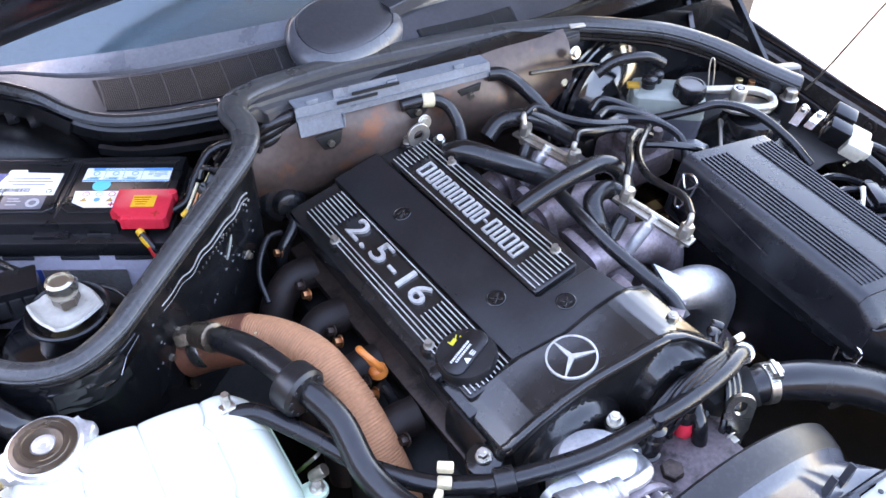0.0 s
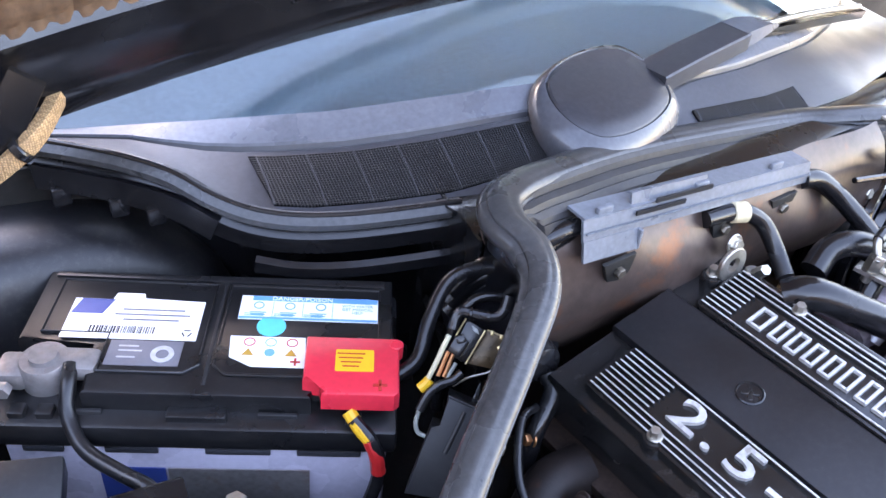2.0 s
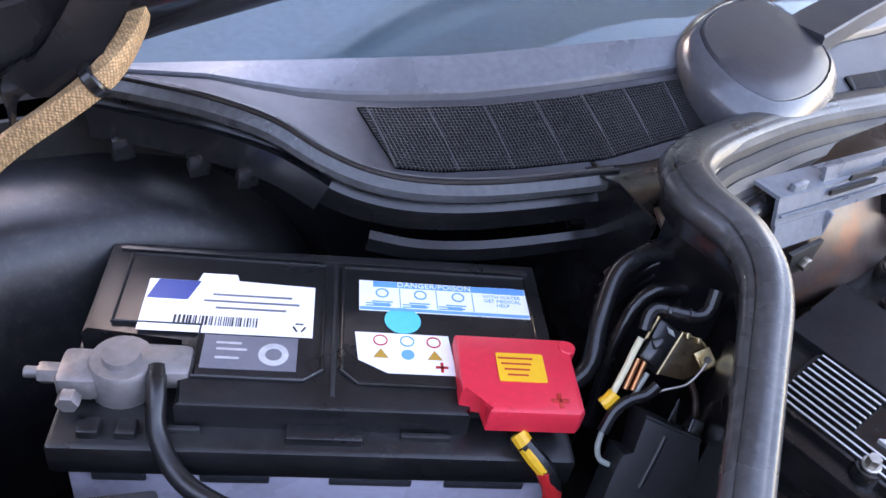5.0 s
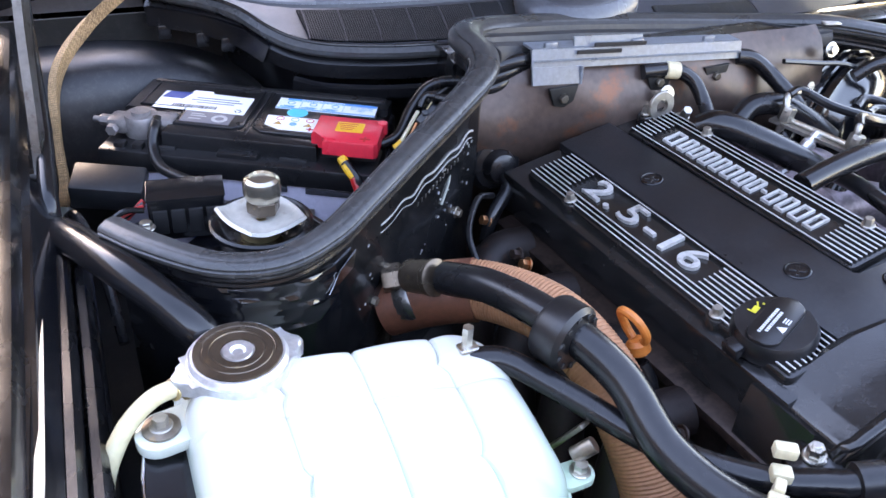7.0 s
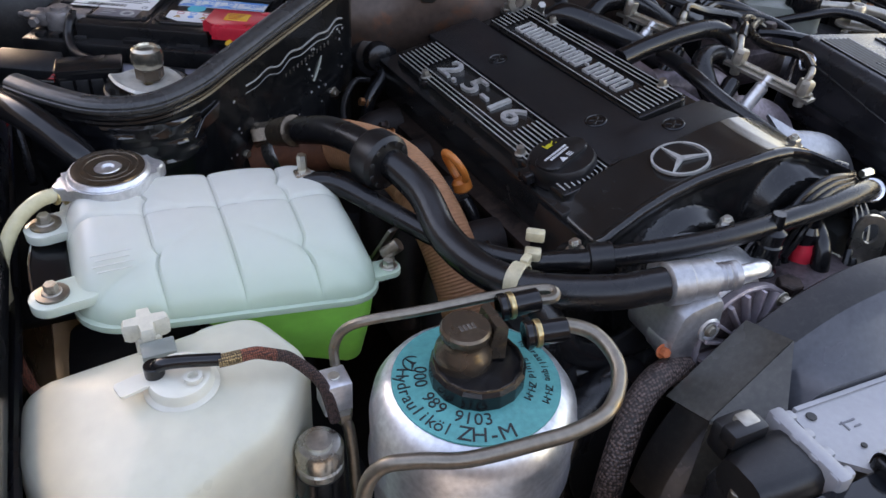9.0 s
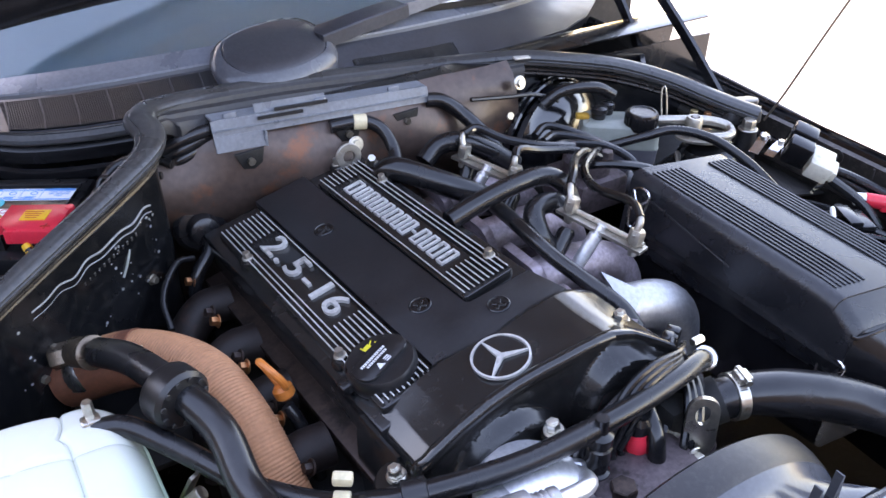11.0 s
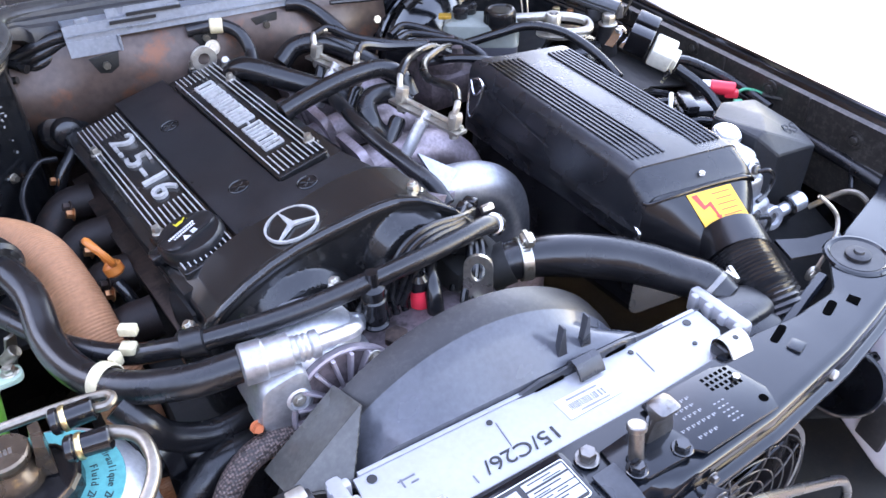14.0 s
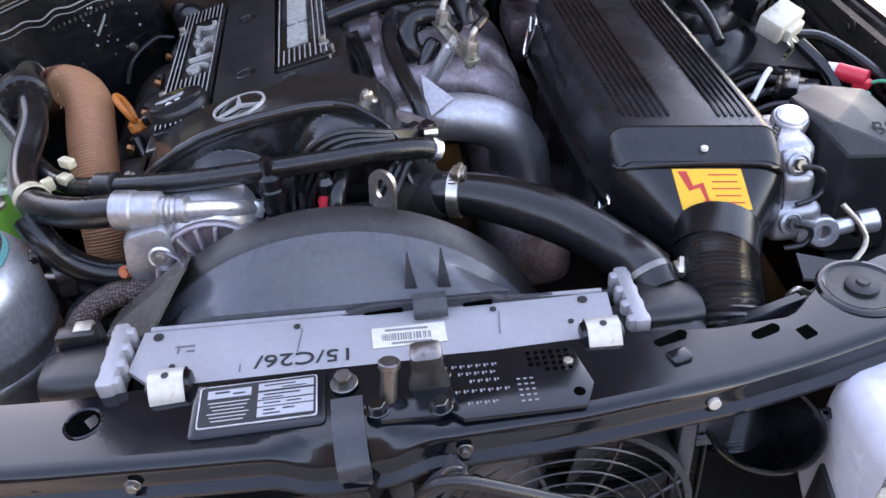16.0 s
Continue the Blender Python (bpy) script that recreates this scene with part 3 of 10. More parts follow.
def bellows(points, r, pitch=0.004, depth=0.0015, seg=18):
    """A corrugated hose along a path."""
    path = smooth_path(points, 12)
    length = sum((b - a).length for a, b in zip(path, path[1:]))
    n = int(length / pitch) * 2
    fine, acc, want, j = [], 0.0, 0.0, 0
    step = length / n
    pos = path[0].copy()
    fine.append(pos.copy())
    left = step
    for a, b in zip(path, path[1:]):
        seglen = (b - a).length
        at = 0.0
        while seglen - at >= left:
            at += left
            fine.append(a.lerp(b, at / seglen))
            left = step
        left -= seglen - at
    bm = bmesh.new()
    side = (fine[1] - fine[0]).normalized().orthogonal().normalized()
    rings = []
    for k, p in enumerate(fine):
        d = (fine[min(k + 1, len(fine) - 1)] - fine[max(k - 1, 0)]).normalized()
        side = (side - d * side.dot(d)).normalized()
        top = d.cross(side)
        s = r - (depth if k % 2 else 0)
        rings.append([bm.verts.new(p + s * (math.cos(2 * math.pi * q / seg) * side + math.sin(2 * math.pi * q / seg) * top)) for q in range(seg)])
    for a, b in zip(rings, rings[1:]):
        for k in range(seg):
            bm.faces.new((a[k], a[(k + 1) % seg], b[(k + 1) % seg], b[k]))
    bm.faces.new(rings[0][::-1])
    bm.faces.new(rings[-1])
    return bm


def loft(sections, cap=True, closed=True):
    """Skins a row of outlines with the same number of points."""
    bm = bmesh.new()
    rings = [[bm.verts.new(p) for p in s] for s in sections]
    n = len(rings[0])
    for a, b in zip(rings, rings[1:]):
        for k in range(n if closed else n - 1):
            bm.faces.new((a[k], a[(k + 1) % n], b[(k + 1) % n], b[k]))
    if cap and closed:
        bm.faces.new(rings[0][::-1])
        bm.faces.new(rings[-1])
    return bm


def slab(outline, z0, z1, m=None, bev=0.0):
    """An outline in (x, y) made into a plate from z0 to z1."""
    bm = bmesh.new()
    lo = [bm.verts.new((x, y, z0)) for x, y in outline]
    hi = [bm.verts.new((x, y, z1)) for x, y in outline]
    n = len(outline)
    for k in range(n):
        bm.faces.new((lo[k], lo[(k + 1) % n], hi[(k + 1) % n], hi[k]))
    top = bm.faces.new(hi)
    bm.faces.new(lo[::-1])
    if bev:
        bmesh.ops.bevel(bm, geom=list(top.edges), offset=bev, segments=2, affect="EDGES", profile=0.5)
    if m:
        bm.transform(m)
    return bm


def sheet(rows, thick=0.002):
    """A sheet through a grid of points, given a thickness downwards along its normals."""
    bm = bmesh.new()
    g = [[bm.verts.new(p) for p in r] for r in rows]
    for a, b in zip(g, g[1:]):
        for k in range(len(a) - 1):
            bm.faces.new((a[k], a[k + 1], b[k + 1], b[k]))
    bm.normal_update()
    if sum(f.normal.z for f in bm.faces) < 0:
        bmesh.ops.reverse_faces(bm, faces=bm.faces)
    top = bm.faces[:]
    rim = [(e.link_loops[0].vert, e.link_loops[0].link_loop_next.vert) for e in bm.edges if e.is_boundary]
    bm.normal_update()
    under = {v: bm.verts.new(v.co - v.normal * thick) for v in bm.verts[:]}
    for f in top:
        bm.faces.new([under[v] for v in reversed(f.verts[:])])
    for a, b in rim:
        bm.faces.new((b, a, under[a], under[b]))
    return bm


def letters(text, size, depth, m, align="CENTER", bold=0.0):
    """Raised characters in the plane of m, in the built-in font."""
    cu = bpy.data.curves.new("letters", "FONT")
    cu.body, cu.size, cu.extrude, cu.align_x, cu.align_y = text, size, depth / 2, align, "CENTER"
    cu.resolution_u, cu.offset = 3, bold
    ob = bpy.data.objects.new("letters", cu)
    me = bpy.data.meshes.new_from_object(ob)
    bm = bmesh.new()
    bm.from_mesh(me)
    bpy.data.meshes.remove(me)
    bpy.data.objects.remove(ob)
    bpy.data.curves.remove(cu)
    bm.transform(m @ Matrix.Translation((0, 0, depth / 2)))
    return bm


def rect(w, h, r=0.0, seg=4):
    """A rectangle with rounded corners, as an outline."""
    if not r:
        return [(-w / 2, -h / 2), (w / 2, -h / 2), (w / 2, h / 2), (-w / 2, h / 2)]
    out = []
    for cx, cy, a0 in ((w / 2 - r, -h / 2 + r, -90), (w / 2 - r, h / 2 - r, 0), (-w / 2 + r, h / 2 - r, 90), (-w / 2 + r, -h / 2 + r, 180)):
        for k in range(seg + 1):
            a = radians(a0 + 90 * k / seg)
            out.append((cx + r * math.cos(a), cy + r * math.sin(a)))
    return out


def round_poly(pts, r, seg=5):
    """An outline with its corners rounded off."""
    out = []
    n = len(pts)
    for k in range(n):
        p, q, o = Vector(pts[k]), Vector(pts[(k + 1) % n]), Vector(pts[k - 1])
        a, b = p + (o - p).normalized() * r, p + (q - p).normalized() * r
        for j in range(seg + 1):
            t = j / seg
            out.append(a.lerp(p, t).lerp(p.lerp(b, t), t))
    return out


def T(x, y, z):
    return Matrix.Translation((x, y, z))


def bolt(parent, at, r=0.007, h=0.006, m=None, material="steel", name="bolt", label=""):
    """A hexagon bolt head on a washer."""
    mm = T(*at) @ (m or Matrix())
    return part(name, join(cyl(r * 1.45, h * 0.25, mm), hexnut(r, h, mm @ T(0, 0, h * 0.25))), material, parent, label)


def interp(x, xs, ys):
    return float(np.interp(x, xs, ys))

# ---- ground and the body of the car ----
gbm = bmesh.new()
bmesh.ops.create_grid(gbm, x_segments=8, y_segments=8, size=400)
solo("ground", gbm, "ground", "pale sunlit paving beside the parked car", "ground", kind="structure")

# two plain screens added out of view, to darken what the black parts reflect
solo("side_light_screen", rbox(0.25, 16, 2.7, T(-3.6, -1.0, 1.35), 0.02), "screen_brown", "plain brown-grey wall added out of view to darken reflections", "wall", kind="structure")
solo("front_light_screen", rbox(7.0, 0.25, 2.9, T(-0.2, -5.2, 1.45), 0.02), "fence", "plain dark screen added out of view to darken reflections", "fence", kind="structure")

CX = 0.12          # middle of the car

car = thing("car_body", (CX, 0, 0.3), "black saloon car body with its bonnet raised", "car")


def fender(sign, xr, xf, zr, zf, inner=0.03):
    """One wing: inner wall, drip rail, top skin and outer side."""
    rows = []
    for y, t in ((0.75, 0.0), (0.3, 0.25), (-0.1, 0.5), (-0.5, 0.8), (-0.72, 1.0)):
        x = xr + (xf - xr) * t
        z = zr + (zf - zr) * t
        rows.append([(x + sign * dx, y, z + dz) for dx, dz in ((-inner, -0.5), (-inner, -0.14), (-inner - 0.004, -0.03), (-inner, -0.018), (-0.005, -0.016),
                                                                 (0.0, 0.0), (0.012, 0.003), (0.1, -0.012), (0.17, -0.06), (0.19, -0.16), (0.19, -0.5))])
    return sheet(rows, 0.003)


def far_wing():
    """The other wing: inner wall, a narrow double drip rail, and a shoulder that falls away steeply."""
    prof = ((-0.03, -0.5), (-0.03, -0.14), (-0.034, -0.03), (-0.0335, -0.02), (-0.031, -0.0155), (-0.029, -0.012), (-0.0268, -0.0155), (-0.024, -0.0155), (-0.022, -0.0085), (-0.019, -0.0065), (-0.016, -0.01),
            (0.0, -0.026), (0.05, -0.066), (0.1, -0.11), (0.14, -0.17), (0.15, -0.5))
    rows = []
    for y in np.linspace(0.75, -0.72, 9):
        t = interp(y, (-0.72, -0.5, -0.1, 0.3, 0.75), (1.0, 0.8, 0.5, 0.25, 0.0))
        rows.append([(0.86 - 0.06 * t + dx, y, 0.86 - 0.02 * t + dz) for dx, dz in prof])
    return sheet(rows, 0.003)


part("wing", far_wing(), "gloss_black", car, "glossy black front wing with an inner drip rail")
part("wing", fender(-1, -0.606, -0.655, 0.93, 0.86, 0.012), "wall_black", car, "dusty black front wing")
# long rubber strips and ledges on the inner side of each wing
for sx, x0, x1, z0 in ((1, 0.815, 0.755, 0.835), (-1, -0.605, -0.64, 0.89)):
    ledge = [(x0, 0.55, z0), (x0, 0.2, z0 - 0.005), ((x0 + x1) / 2, -0.2, z0 - 0.02), (x1, -0.6, z0 - 0.035)]
    if sx < 0:
        part("ledge", sweep(ledge, [(-0.012, -0.05), (0.012, -0.05), (0.012, 0.0), (0.004, 0.004), (-0.012, -0.012)]), "gloss_black", car)
    part("edge_strip", tube([(p[0] + sx * 0.022, p[1], p[2] + 0.016) for p in ledge], 0.006), "rubber", car, "black rubber edge strip")


part("pale_strip", sweep([(-0.613, -0.04, 0.873), (-0.617, -0.1, 0.8735), (-0.6235, -0.21, 0.872), (-0.631, -0.3, 0.869), (-0.636, -0.345, 0.865)], [(-0.0042, -0.0008), (0.0042, -0.0008), (0.0042, 0.0008), (-0.0042, 0.0008)], 6, radii=[0.15, 0.6, 0.9, 0.8, 0.3]), "tank_grey", car, "pale tapered strip along the wing ledge")
for ridge in ([(-0.596, 0.08, 0.862), (-0.602, -0.093, 0.858), (-0.612, -0.305, 0.85), (-0.624, -0.55, 0.838)], [(-0.583, 0.08, 0.846), (-0.589, -0.1, 0.842), (-0.598, -0.302, 0.836), (-0.61, -0.55, 0.826)]):
    part("rubber_ridge", sweep(ridge, [(-0.007, -0.03), (0.005, -0.03), (0.006, -0.004), (0.003, 0.002), (-0.003, 0.002), (-0.007, -0.006)], 8), "rubber", car, "long black rubber sealing ridge")


def inner_wing(y, z):
    """On the flat inner face of the far wing."""
    return Vector((0.821 - 0.06 * interp(y, (-0.72, -0.5, -0.1, 0.3, 0.75), (1.0, 0.8, 0.5, 0.25, 0.0)), y, z))


flange = [[inner_wing(y, 0.842 - 0.02 * interp(y, (-0.72, -0.5, -0.1, 0.3), (1.0, 0.8, 0.5, 0.25)) - d) + Vector((-e, 0, 0)) for y in np.linspace(0.3, -0.70, 26)] for d, e in ((0.0, -0.006), (0.003, 0.001), (0.03, 0.002), (0.055, 0.003), (0.06, 0.008), (0.066, 0.009), (0.07, 0.003), (0.13, 0.0))]
part("inner_face", sheet(flange, 0.002), "wing_dust", car, "dusty dark inner face of the wing with bolts")
for y, z in ((0.0, 0.822), (-0.16, 0.818), (-0.317, 0.812), (-0.466, 0.798)):
    mm = along(inner_wing(y, z) + Vector((-0.002, 0, 0)), inner_wing(y, z) + Vector((-1, 0, 0)))
    part("bolt", join(lathe([(0.0125, 0), (0.0125, 0.002), (0.009, 0.003), (0.0085, 0.0015), (0, 0.0015)], 22, mm), hexnut(0.006, 0.006, mm)), "wing_dust", car)
for y in (-0.225, -0.385):
    part("seam", rbox(0.0025, 0.004, 0.05, T(*(inner_wing(y, 0.80) + Vector((-0.003, 0, 0)))), 0.001), "wing_dust", car)

# floor of the bay, far down, and the side wheel arches; their shade is in the near-black colour
part("undertray", rbox(1.5, 1.5, 0.02, T(CX, 0.0, 0.33), 0.004), "dark", car, "grimy bay floor, near-black for its deep shade")
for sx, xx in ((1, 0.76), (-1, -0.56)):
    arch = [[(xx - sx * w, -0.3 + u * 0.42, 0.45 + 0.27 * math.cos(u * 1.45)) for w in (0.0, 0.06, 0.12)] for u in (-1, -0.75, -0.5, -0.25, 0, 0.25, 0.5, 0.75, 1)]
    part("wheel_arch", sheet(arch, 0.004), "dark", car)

# left partition wall of the battery bay: runs from the corner of the bulkhead to the wing
WALL = [(-0.152, 0.195), (-0.155, 0.135), (-0.17, 0.115), (-0.24, 0.055), (-0.332, -0.02), (-0.385, -0.058), (-0.43, -0.073), (-0.48, -0.06), (-0.525, -0.022), (-0.548, 0.012)]
WALL_Z = [0.955, 0.95, 0.946, 0.932, 0.908, 0.893, 0.889, 0.887, 0.885, 0.88]
wall_pts = [Vector((x, y, z)) for (x, y), z in zip(WALL, WALL_Z)]
wp = smooth_path(wall_pts, 4)
rows = [[(p.x, p.y, z) for p in wp] for z in (0.45,)] + [[(p.x, p.y, 0.72) for p in wp], [(p.x, p.y, p.z - 0.03) for p in wp], [(p.x, p.y, p.z) for p in wp]]
part("partition", sheet(rows, 0.004), "wall_black", car, "black painted partition with weld sealant")
# wavy bead of sealant and dimples on that wall
na = Vector((0.6, -0.8, 0)).normalized()


def on_wall(s, z, out=0.004):
    """A point on the wall, s from the bulkhead corner (0) to the front end (1)."""
    p = Vector((-0.17, 0.115, 0)).lerp(Vector((-0.385, -0.058, 0)), s)
    return Vector((p.x, p.y, z)) + na * out


for off, w in ((0.0, 0.0013), (-0.0085, 0.0008)):
    bead = [on_wall(k / 60 * 0.72 + 0.04, 0.893 + off - 0.014 * k / 60 + 0.0036 * math.sin(k * 0.42) * (0.6 + 0.4 * math.sin(k * 0.17 + 1)), 0.0072) for k in range(61)]
    part("sealant_bead", tube(bead, w, 1, 6), "sealant", car, "wavy bead of light grey sealant")
for k in range(15):
    p = on_wall(0.16 + k * 0.03, 0.872 - 0.0008 * k, 0.007)
    part("stamped_mark", rbox(0.003, 0.001, 0.005, T(*p) @ Matrix.Rotation(radians(38), 4, "Z"), 0.0004, 1), "dark_steel", car)
random.seed(4)
for k in range(44):
    p = on_wall(random.uniform(0.02, 0.9), random.uniform(0.79, 0.885), 0.007)
    r = random.uniform(0.0006, 0.002)
    part("chip", slab([(r * (0.7 + 0.6 * random.random()) * math.cos(a), r * (0.7 + 0.6 * random.random()) * math.sin(a)) for a in (0, 1, 2, 3, 4, 5)], 0, 0.0006, along(p, p + na)), "alu_soft", car)
part("foil_tag", slab([(-0.02, -0.012), (0.016, -0.004), (0.02, 0.012), (-0.004, 0.004)], 0, 0.001, along(on_wall(1.0, 0.868, 0.008), on_wall(1.0, 0.868, 0.008) + na)), "chrome", car, "creased bright foil tag")
# crinkled black foil roll under the end of the wall
foil = []
for q in [p for p in smooth_path(wall_pts, 14) if -0.53 < p.x < -0.385]:
    nrm = Vector((0.35, -1, 0)).normalized() if q.x > -0.46 else Vector((-0.3, -1, 0)).normalized()
    foil.append([Vector((q.x, q.y, 0.836 + 0.0030 * k)) + nrm * (0.0065 + 0.0065 * (14 - k) / 14 + 0.0007 * math.sin(k * 2.3 + q.x * 60) * math.sin(q.x * 33 + k * 0.4) + 0.0004 * math.sin(k * 1.1 - q.x * 170)) for k in range(15)])
part("foil_wrap", sheet(foil, 0.0015), "gloss_black", car, "crinkled glossy black wrap")
for at in ((on_wall(0.72, 0.825)), on_wall(0.12, 0.80), on_wall(0.8, 0.80)):
    mm = along(at, at + na)
    part("bolt", join(cyl(0.007, 0.003, mm), hexnut(0.005, 0.008, mm)), "pipe", car)

# bulkhead: black upper flange, brown heat shield below
bx = np.linspace(-0.149, 0.40, 24)


def shield_y(x):
    return interp(x, (-0.15, -0.05, 0.1, 0.25, 0.4), (0.175, 0.155, 0.145, 0.148, 0.155))


rows = []
for z, dy in ((0.60, 0.06), (0.74, 0.055), (0.765, 0.04), (0.785, 0.022), (0.80, 0.010), (0.815, 0.0), (0.83, -0.007), (0.845, -0.0105), (0.86, -0.0105), (0.875, -0.007), (0.89, -0.001), (0.905, 0.006), (0.92, 0.014), (0.935, 0.03)):
    rows.append([(x, shield_y(x) + dy + 0.004 * math.sin(x * 31 + z * 40), z) for x in bx])
part("heat_shield", sheet(rows, 0.003), "rust", car, "rust-brown metal heat shield")
rows = [[(x, y + shield_y(min(max(x, -0.15), 0.4)) - 0.15, z) for x in np.linspace(-0.15, 0.86, 18)] for y, z in ((0.186, 0.93), (0.215, 0.935), (0.26, 0.925), (0.27, 0.86), (0.275, 0.6))]
part("bulkhead", sheet(rows, 0.003), "wall_black", car, "black bulkhead top")
rows = [[(x, 0.19 - 0.06 * (x - 0.4), z) for x in np.linspace(0.40, 0.84, 8)] for z in (0.45, 0.7, 0.85, 0.91)]
part("bulkhead", sheet(rows, 0.003), "wall_black", car)
for at in ((0.395, 0.14, 0.915), (0.385, 0.15, 0.86), (0.11, 0.128, 0.89)):
    mm = along(at, (at[0], at[1] - 1, at[2] + 0.3))
    part("bolt", join(cyl(0.011, 0.003, mm), hexnut(0.007, 0.008, mm)), "steel", car)
mm = along((-0.108, 0.165, 0.812), (-0.108, -1, 1.0))
plug = part("grommet", lathe([(0.034, 0), (0.036, 0.006), (0.03, 0.014), (0.022, 0.016), (0.018, 0.03), (0.01, 0.034)], 24, mm), "rubber", car, "round black rubber grommet")
part("heater_pipe", tube([(-0.108, 0.13, 0.81), (-0.112, 0.115, 0.80), (-0.14, 0.10, 0.77), (-0.15, 0.09, 0.70)], 0.009), "rubber", plug)
# rubber seal on the rim
SEAL = [(-0.553, 0.022, 0.898), (-0.525, -0.02, 0.9), (-0.482, -0.062, 0.9), (-0.436, -0.076, 0.902), (-0.39, -0.062, 0.908), (-0.35, -0.035, 0.917), (-0.289, 0.012, 0.929),
        (-0.217, 0.065, 0.944), (-0.168, 0.105, 0.956), (-0.151, 0.14, 0.963), (-0.151, 0.178, 0.967), (-0.125, 0.21, 0.965), (-0.05, 0.232, 0.957), (0.088, 0.247, 0.944), (0.295, 0.238, 0.93), (0.37, 0.215, 0.931),
        (0.435, 0.19, 0.932), (0.50, 0.158, 0.926), (0.575, 0.118, 0.915), (0.635, 0.06, 0.899), (0.68, -0.008, 0.879), (0.714, -0.058, 0.866)]
sealprof = []
for k in range(48):
    a = 2 * math.pi * k / 48
    g = 1 - sum(d * math.exp(-((a - c) / w) ** 2) for c, d, w in ((0.15, 0.13, 0.11), (1.1, 0.06, 0.14), (2.35, 0.14, 0.11), (6.0, 0.12, 0.11)))
    sealprof.append((0.0168 * g * math.cos(a), 0.0115 * g * math.sin(a) - 0.001))
channelprof = [(-0.011, -0.028), (0.006, -0.028), (0.0085, -0.024), (0.0075, -0.021), (0.0095, -0.017), (0.0085, -0.014), (0.010, -0.008), (0.006, -0.003), (-0.008, -0.003), (-0.012, -0.012)]
skirtprof = [(0.004, 0.006), (0.015, 0.006), (0.019, 0.003), (0.021, -0.003), (0.023, -0.002), (0.030, -0.004), (0.033, -0.010), (0.035, -0.009), (0.042, -0.013), (0.0445, -0.019), (0.047, -0.018), (0.050, -0.027), (0.048, -0.045), (-0.008, -0.045), (-0.008, -0.012)]
seal = solo("bonnet_seal", sweep(SEAL, sealprof, 10, radii=[0.78] * 6 + [0.82, 0.88, 0.98, 1.12, 1.2, 1.16] + [1.06] * 10), "seal", "long grey-black rubber seal on the bulkhead rim", "rubber seal")
part("channel", sweep(SEAL, channelprof, 10, radii=[0.75] * 6 + [0.78, 0.82, 0.86, 0.9, 0.95] + [1.0] * 11), "rubber", seal, "black grooved mounting channel")
part("skirt", sweep(SEAL[10:17], skirtprof, 8, radii=[0.4, 0.85, 1.0, 1.0, 1.0, 0.85, 0.5]), "matt_rubber", seal, "grooved rubber skirt")
# pale sliver added as a highlight on the rubber
part("seal_glint", rbox(0.026, 0.012, 0.003, T(0.425, 0.176, 0.938) @ Matrix.Rotation(radians(-14), 4, "Z"), 0.001), "pale_plate", seal, "pale sliver standing in for a highlight on the seal")

# ---- cowl under the windscreen ----
def cowl_front(x):
    return (interp(x, (-0.46, -0.42, -0.37, -0.325, -0.26, -0.13, 0.0, 0.15, 0.3, 0.45, 0.6, 0.7, 0.8), (0.475, 0.44, 0.39, 0.345, 0.303, 0.263, 0.262, 0.257, 0.238, 0.245, 0.285, 0.335, 0.42)),
            interp(x, (-0.46, -0.37, -0.335, -0.30, -0.2, -0.13, 0.15, 0.45, 0.6, 0.8), (0.955, 0.955, 0.935, 0.921, 0.921, 0.926, 0.936, 0.93, 0.92, 0.92)))


def screen_base(x):
    d = abs(x - 0.15)
    return interp(d, (0, 0.15, 0.35, 0.58, 0.75), (0.33, 0.345, 0.395, 0.505, 0.64)), interp(d, (0, 0.15, 0.35, 0.58, 0.75), (0.982, 0.98, 0.966, 0.938, 0.915))


cowl = thing("windscreen_cowl", (0.15, 0.3, 0.92), "grey plastic cowl below the windscreen with air grilles", "cowl")
xs = np.linspace(-0.46, 0.78, 44)
rows = []
for t in (0.0, 0.15, 0.4, 0.62, 0.66, 0.7, 0.72, 1.0):
    row = []
    for x in xs:
        yf, zf = cowl_front(x)
        yb, zb = screen_base(x)
        bulge = -0.004 if 0.66 < t < 0.71 else 0.0
        row.append((x, yf + (yb - yf) * t, zf + (zb - zf) * t ** 1.1 + bulge))
    rows.append(row)
part("panel", sheet(rows, 0.004), "cowl", cowl)


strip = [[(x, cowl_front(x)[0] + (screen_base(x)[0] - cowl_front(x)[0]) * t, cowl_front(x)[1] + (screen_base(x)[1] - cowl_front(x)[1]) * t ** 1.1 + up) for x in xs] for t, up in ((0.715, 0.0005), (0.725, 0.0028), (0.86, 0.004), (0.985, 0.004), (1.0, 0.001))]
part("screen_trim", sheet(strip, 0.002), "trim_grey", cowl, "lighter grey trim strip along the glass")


def cowl_at(x, t, up=0.0):
    yf, zf = cowl_front(x)
    yb, zb = screen_base(x)
    return Vector((x, yf + (yb - yf) * t, zf + (zb - zf) * t ** 1.1 + up))


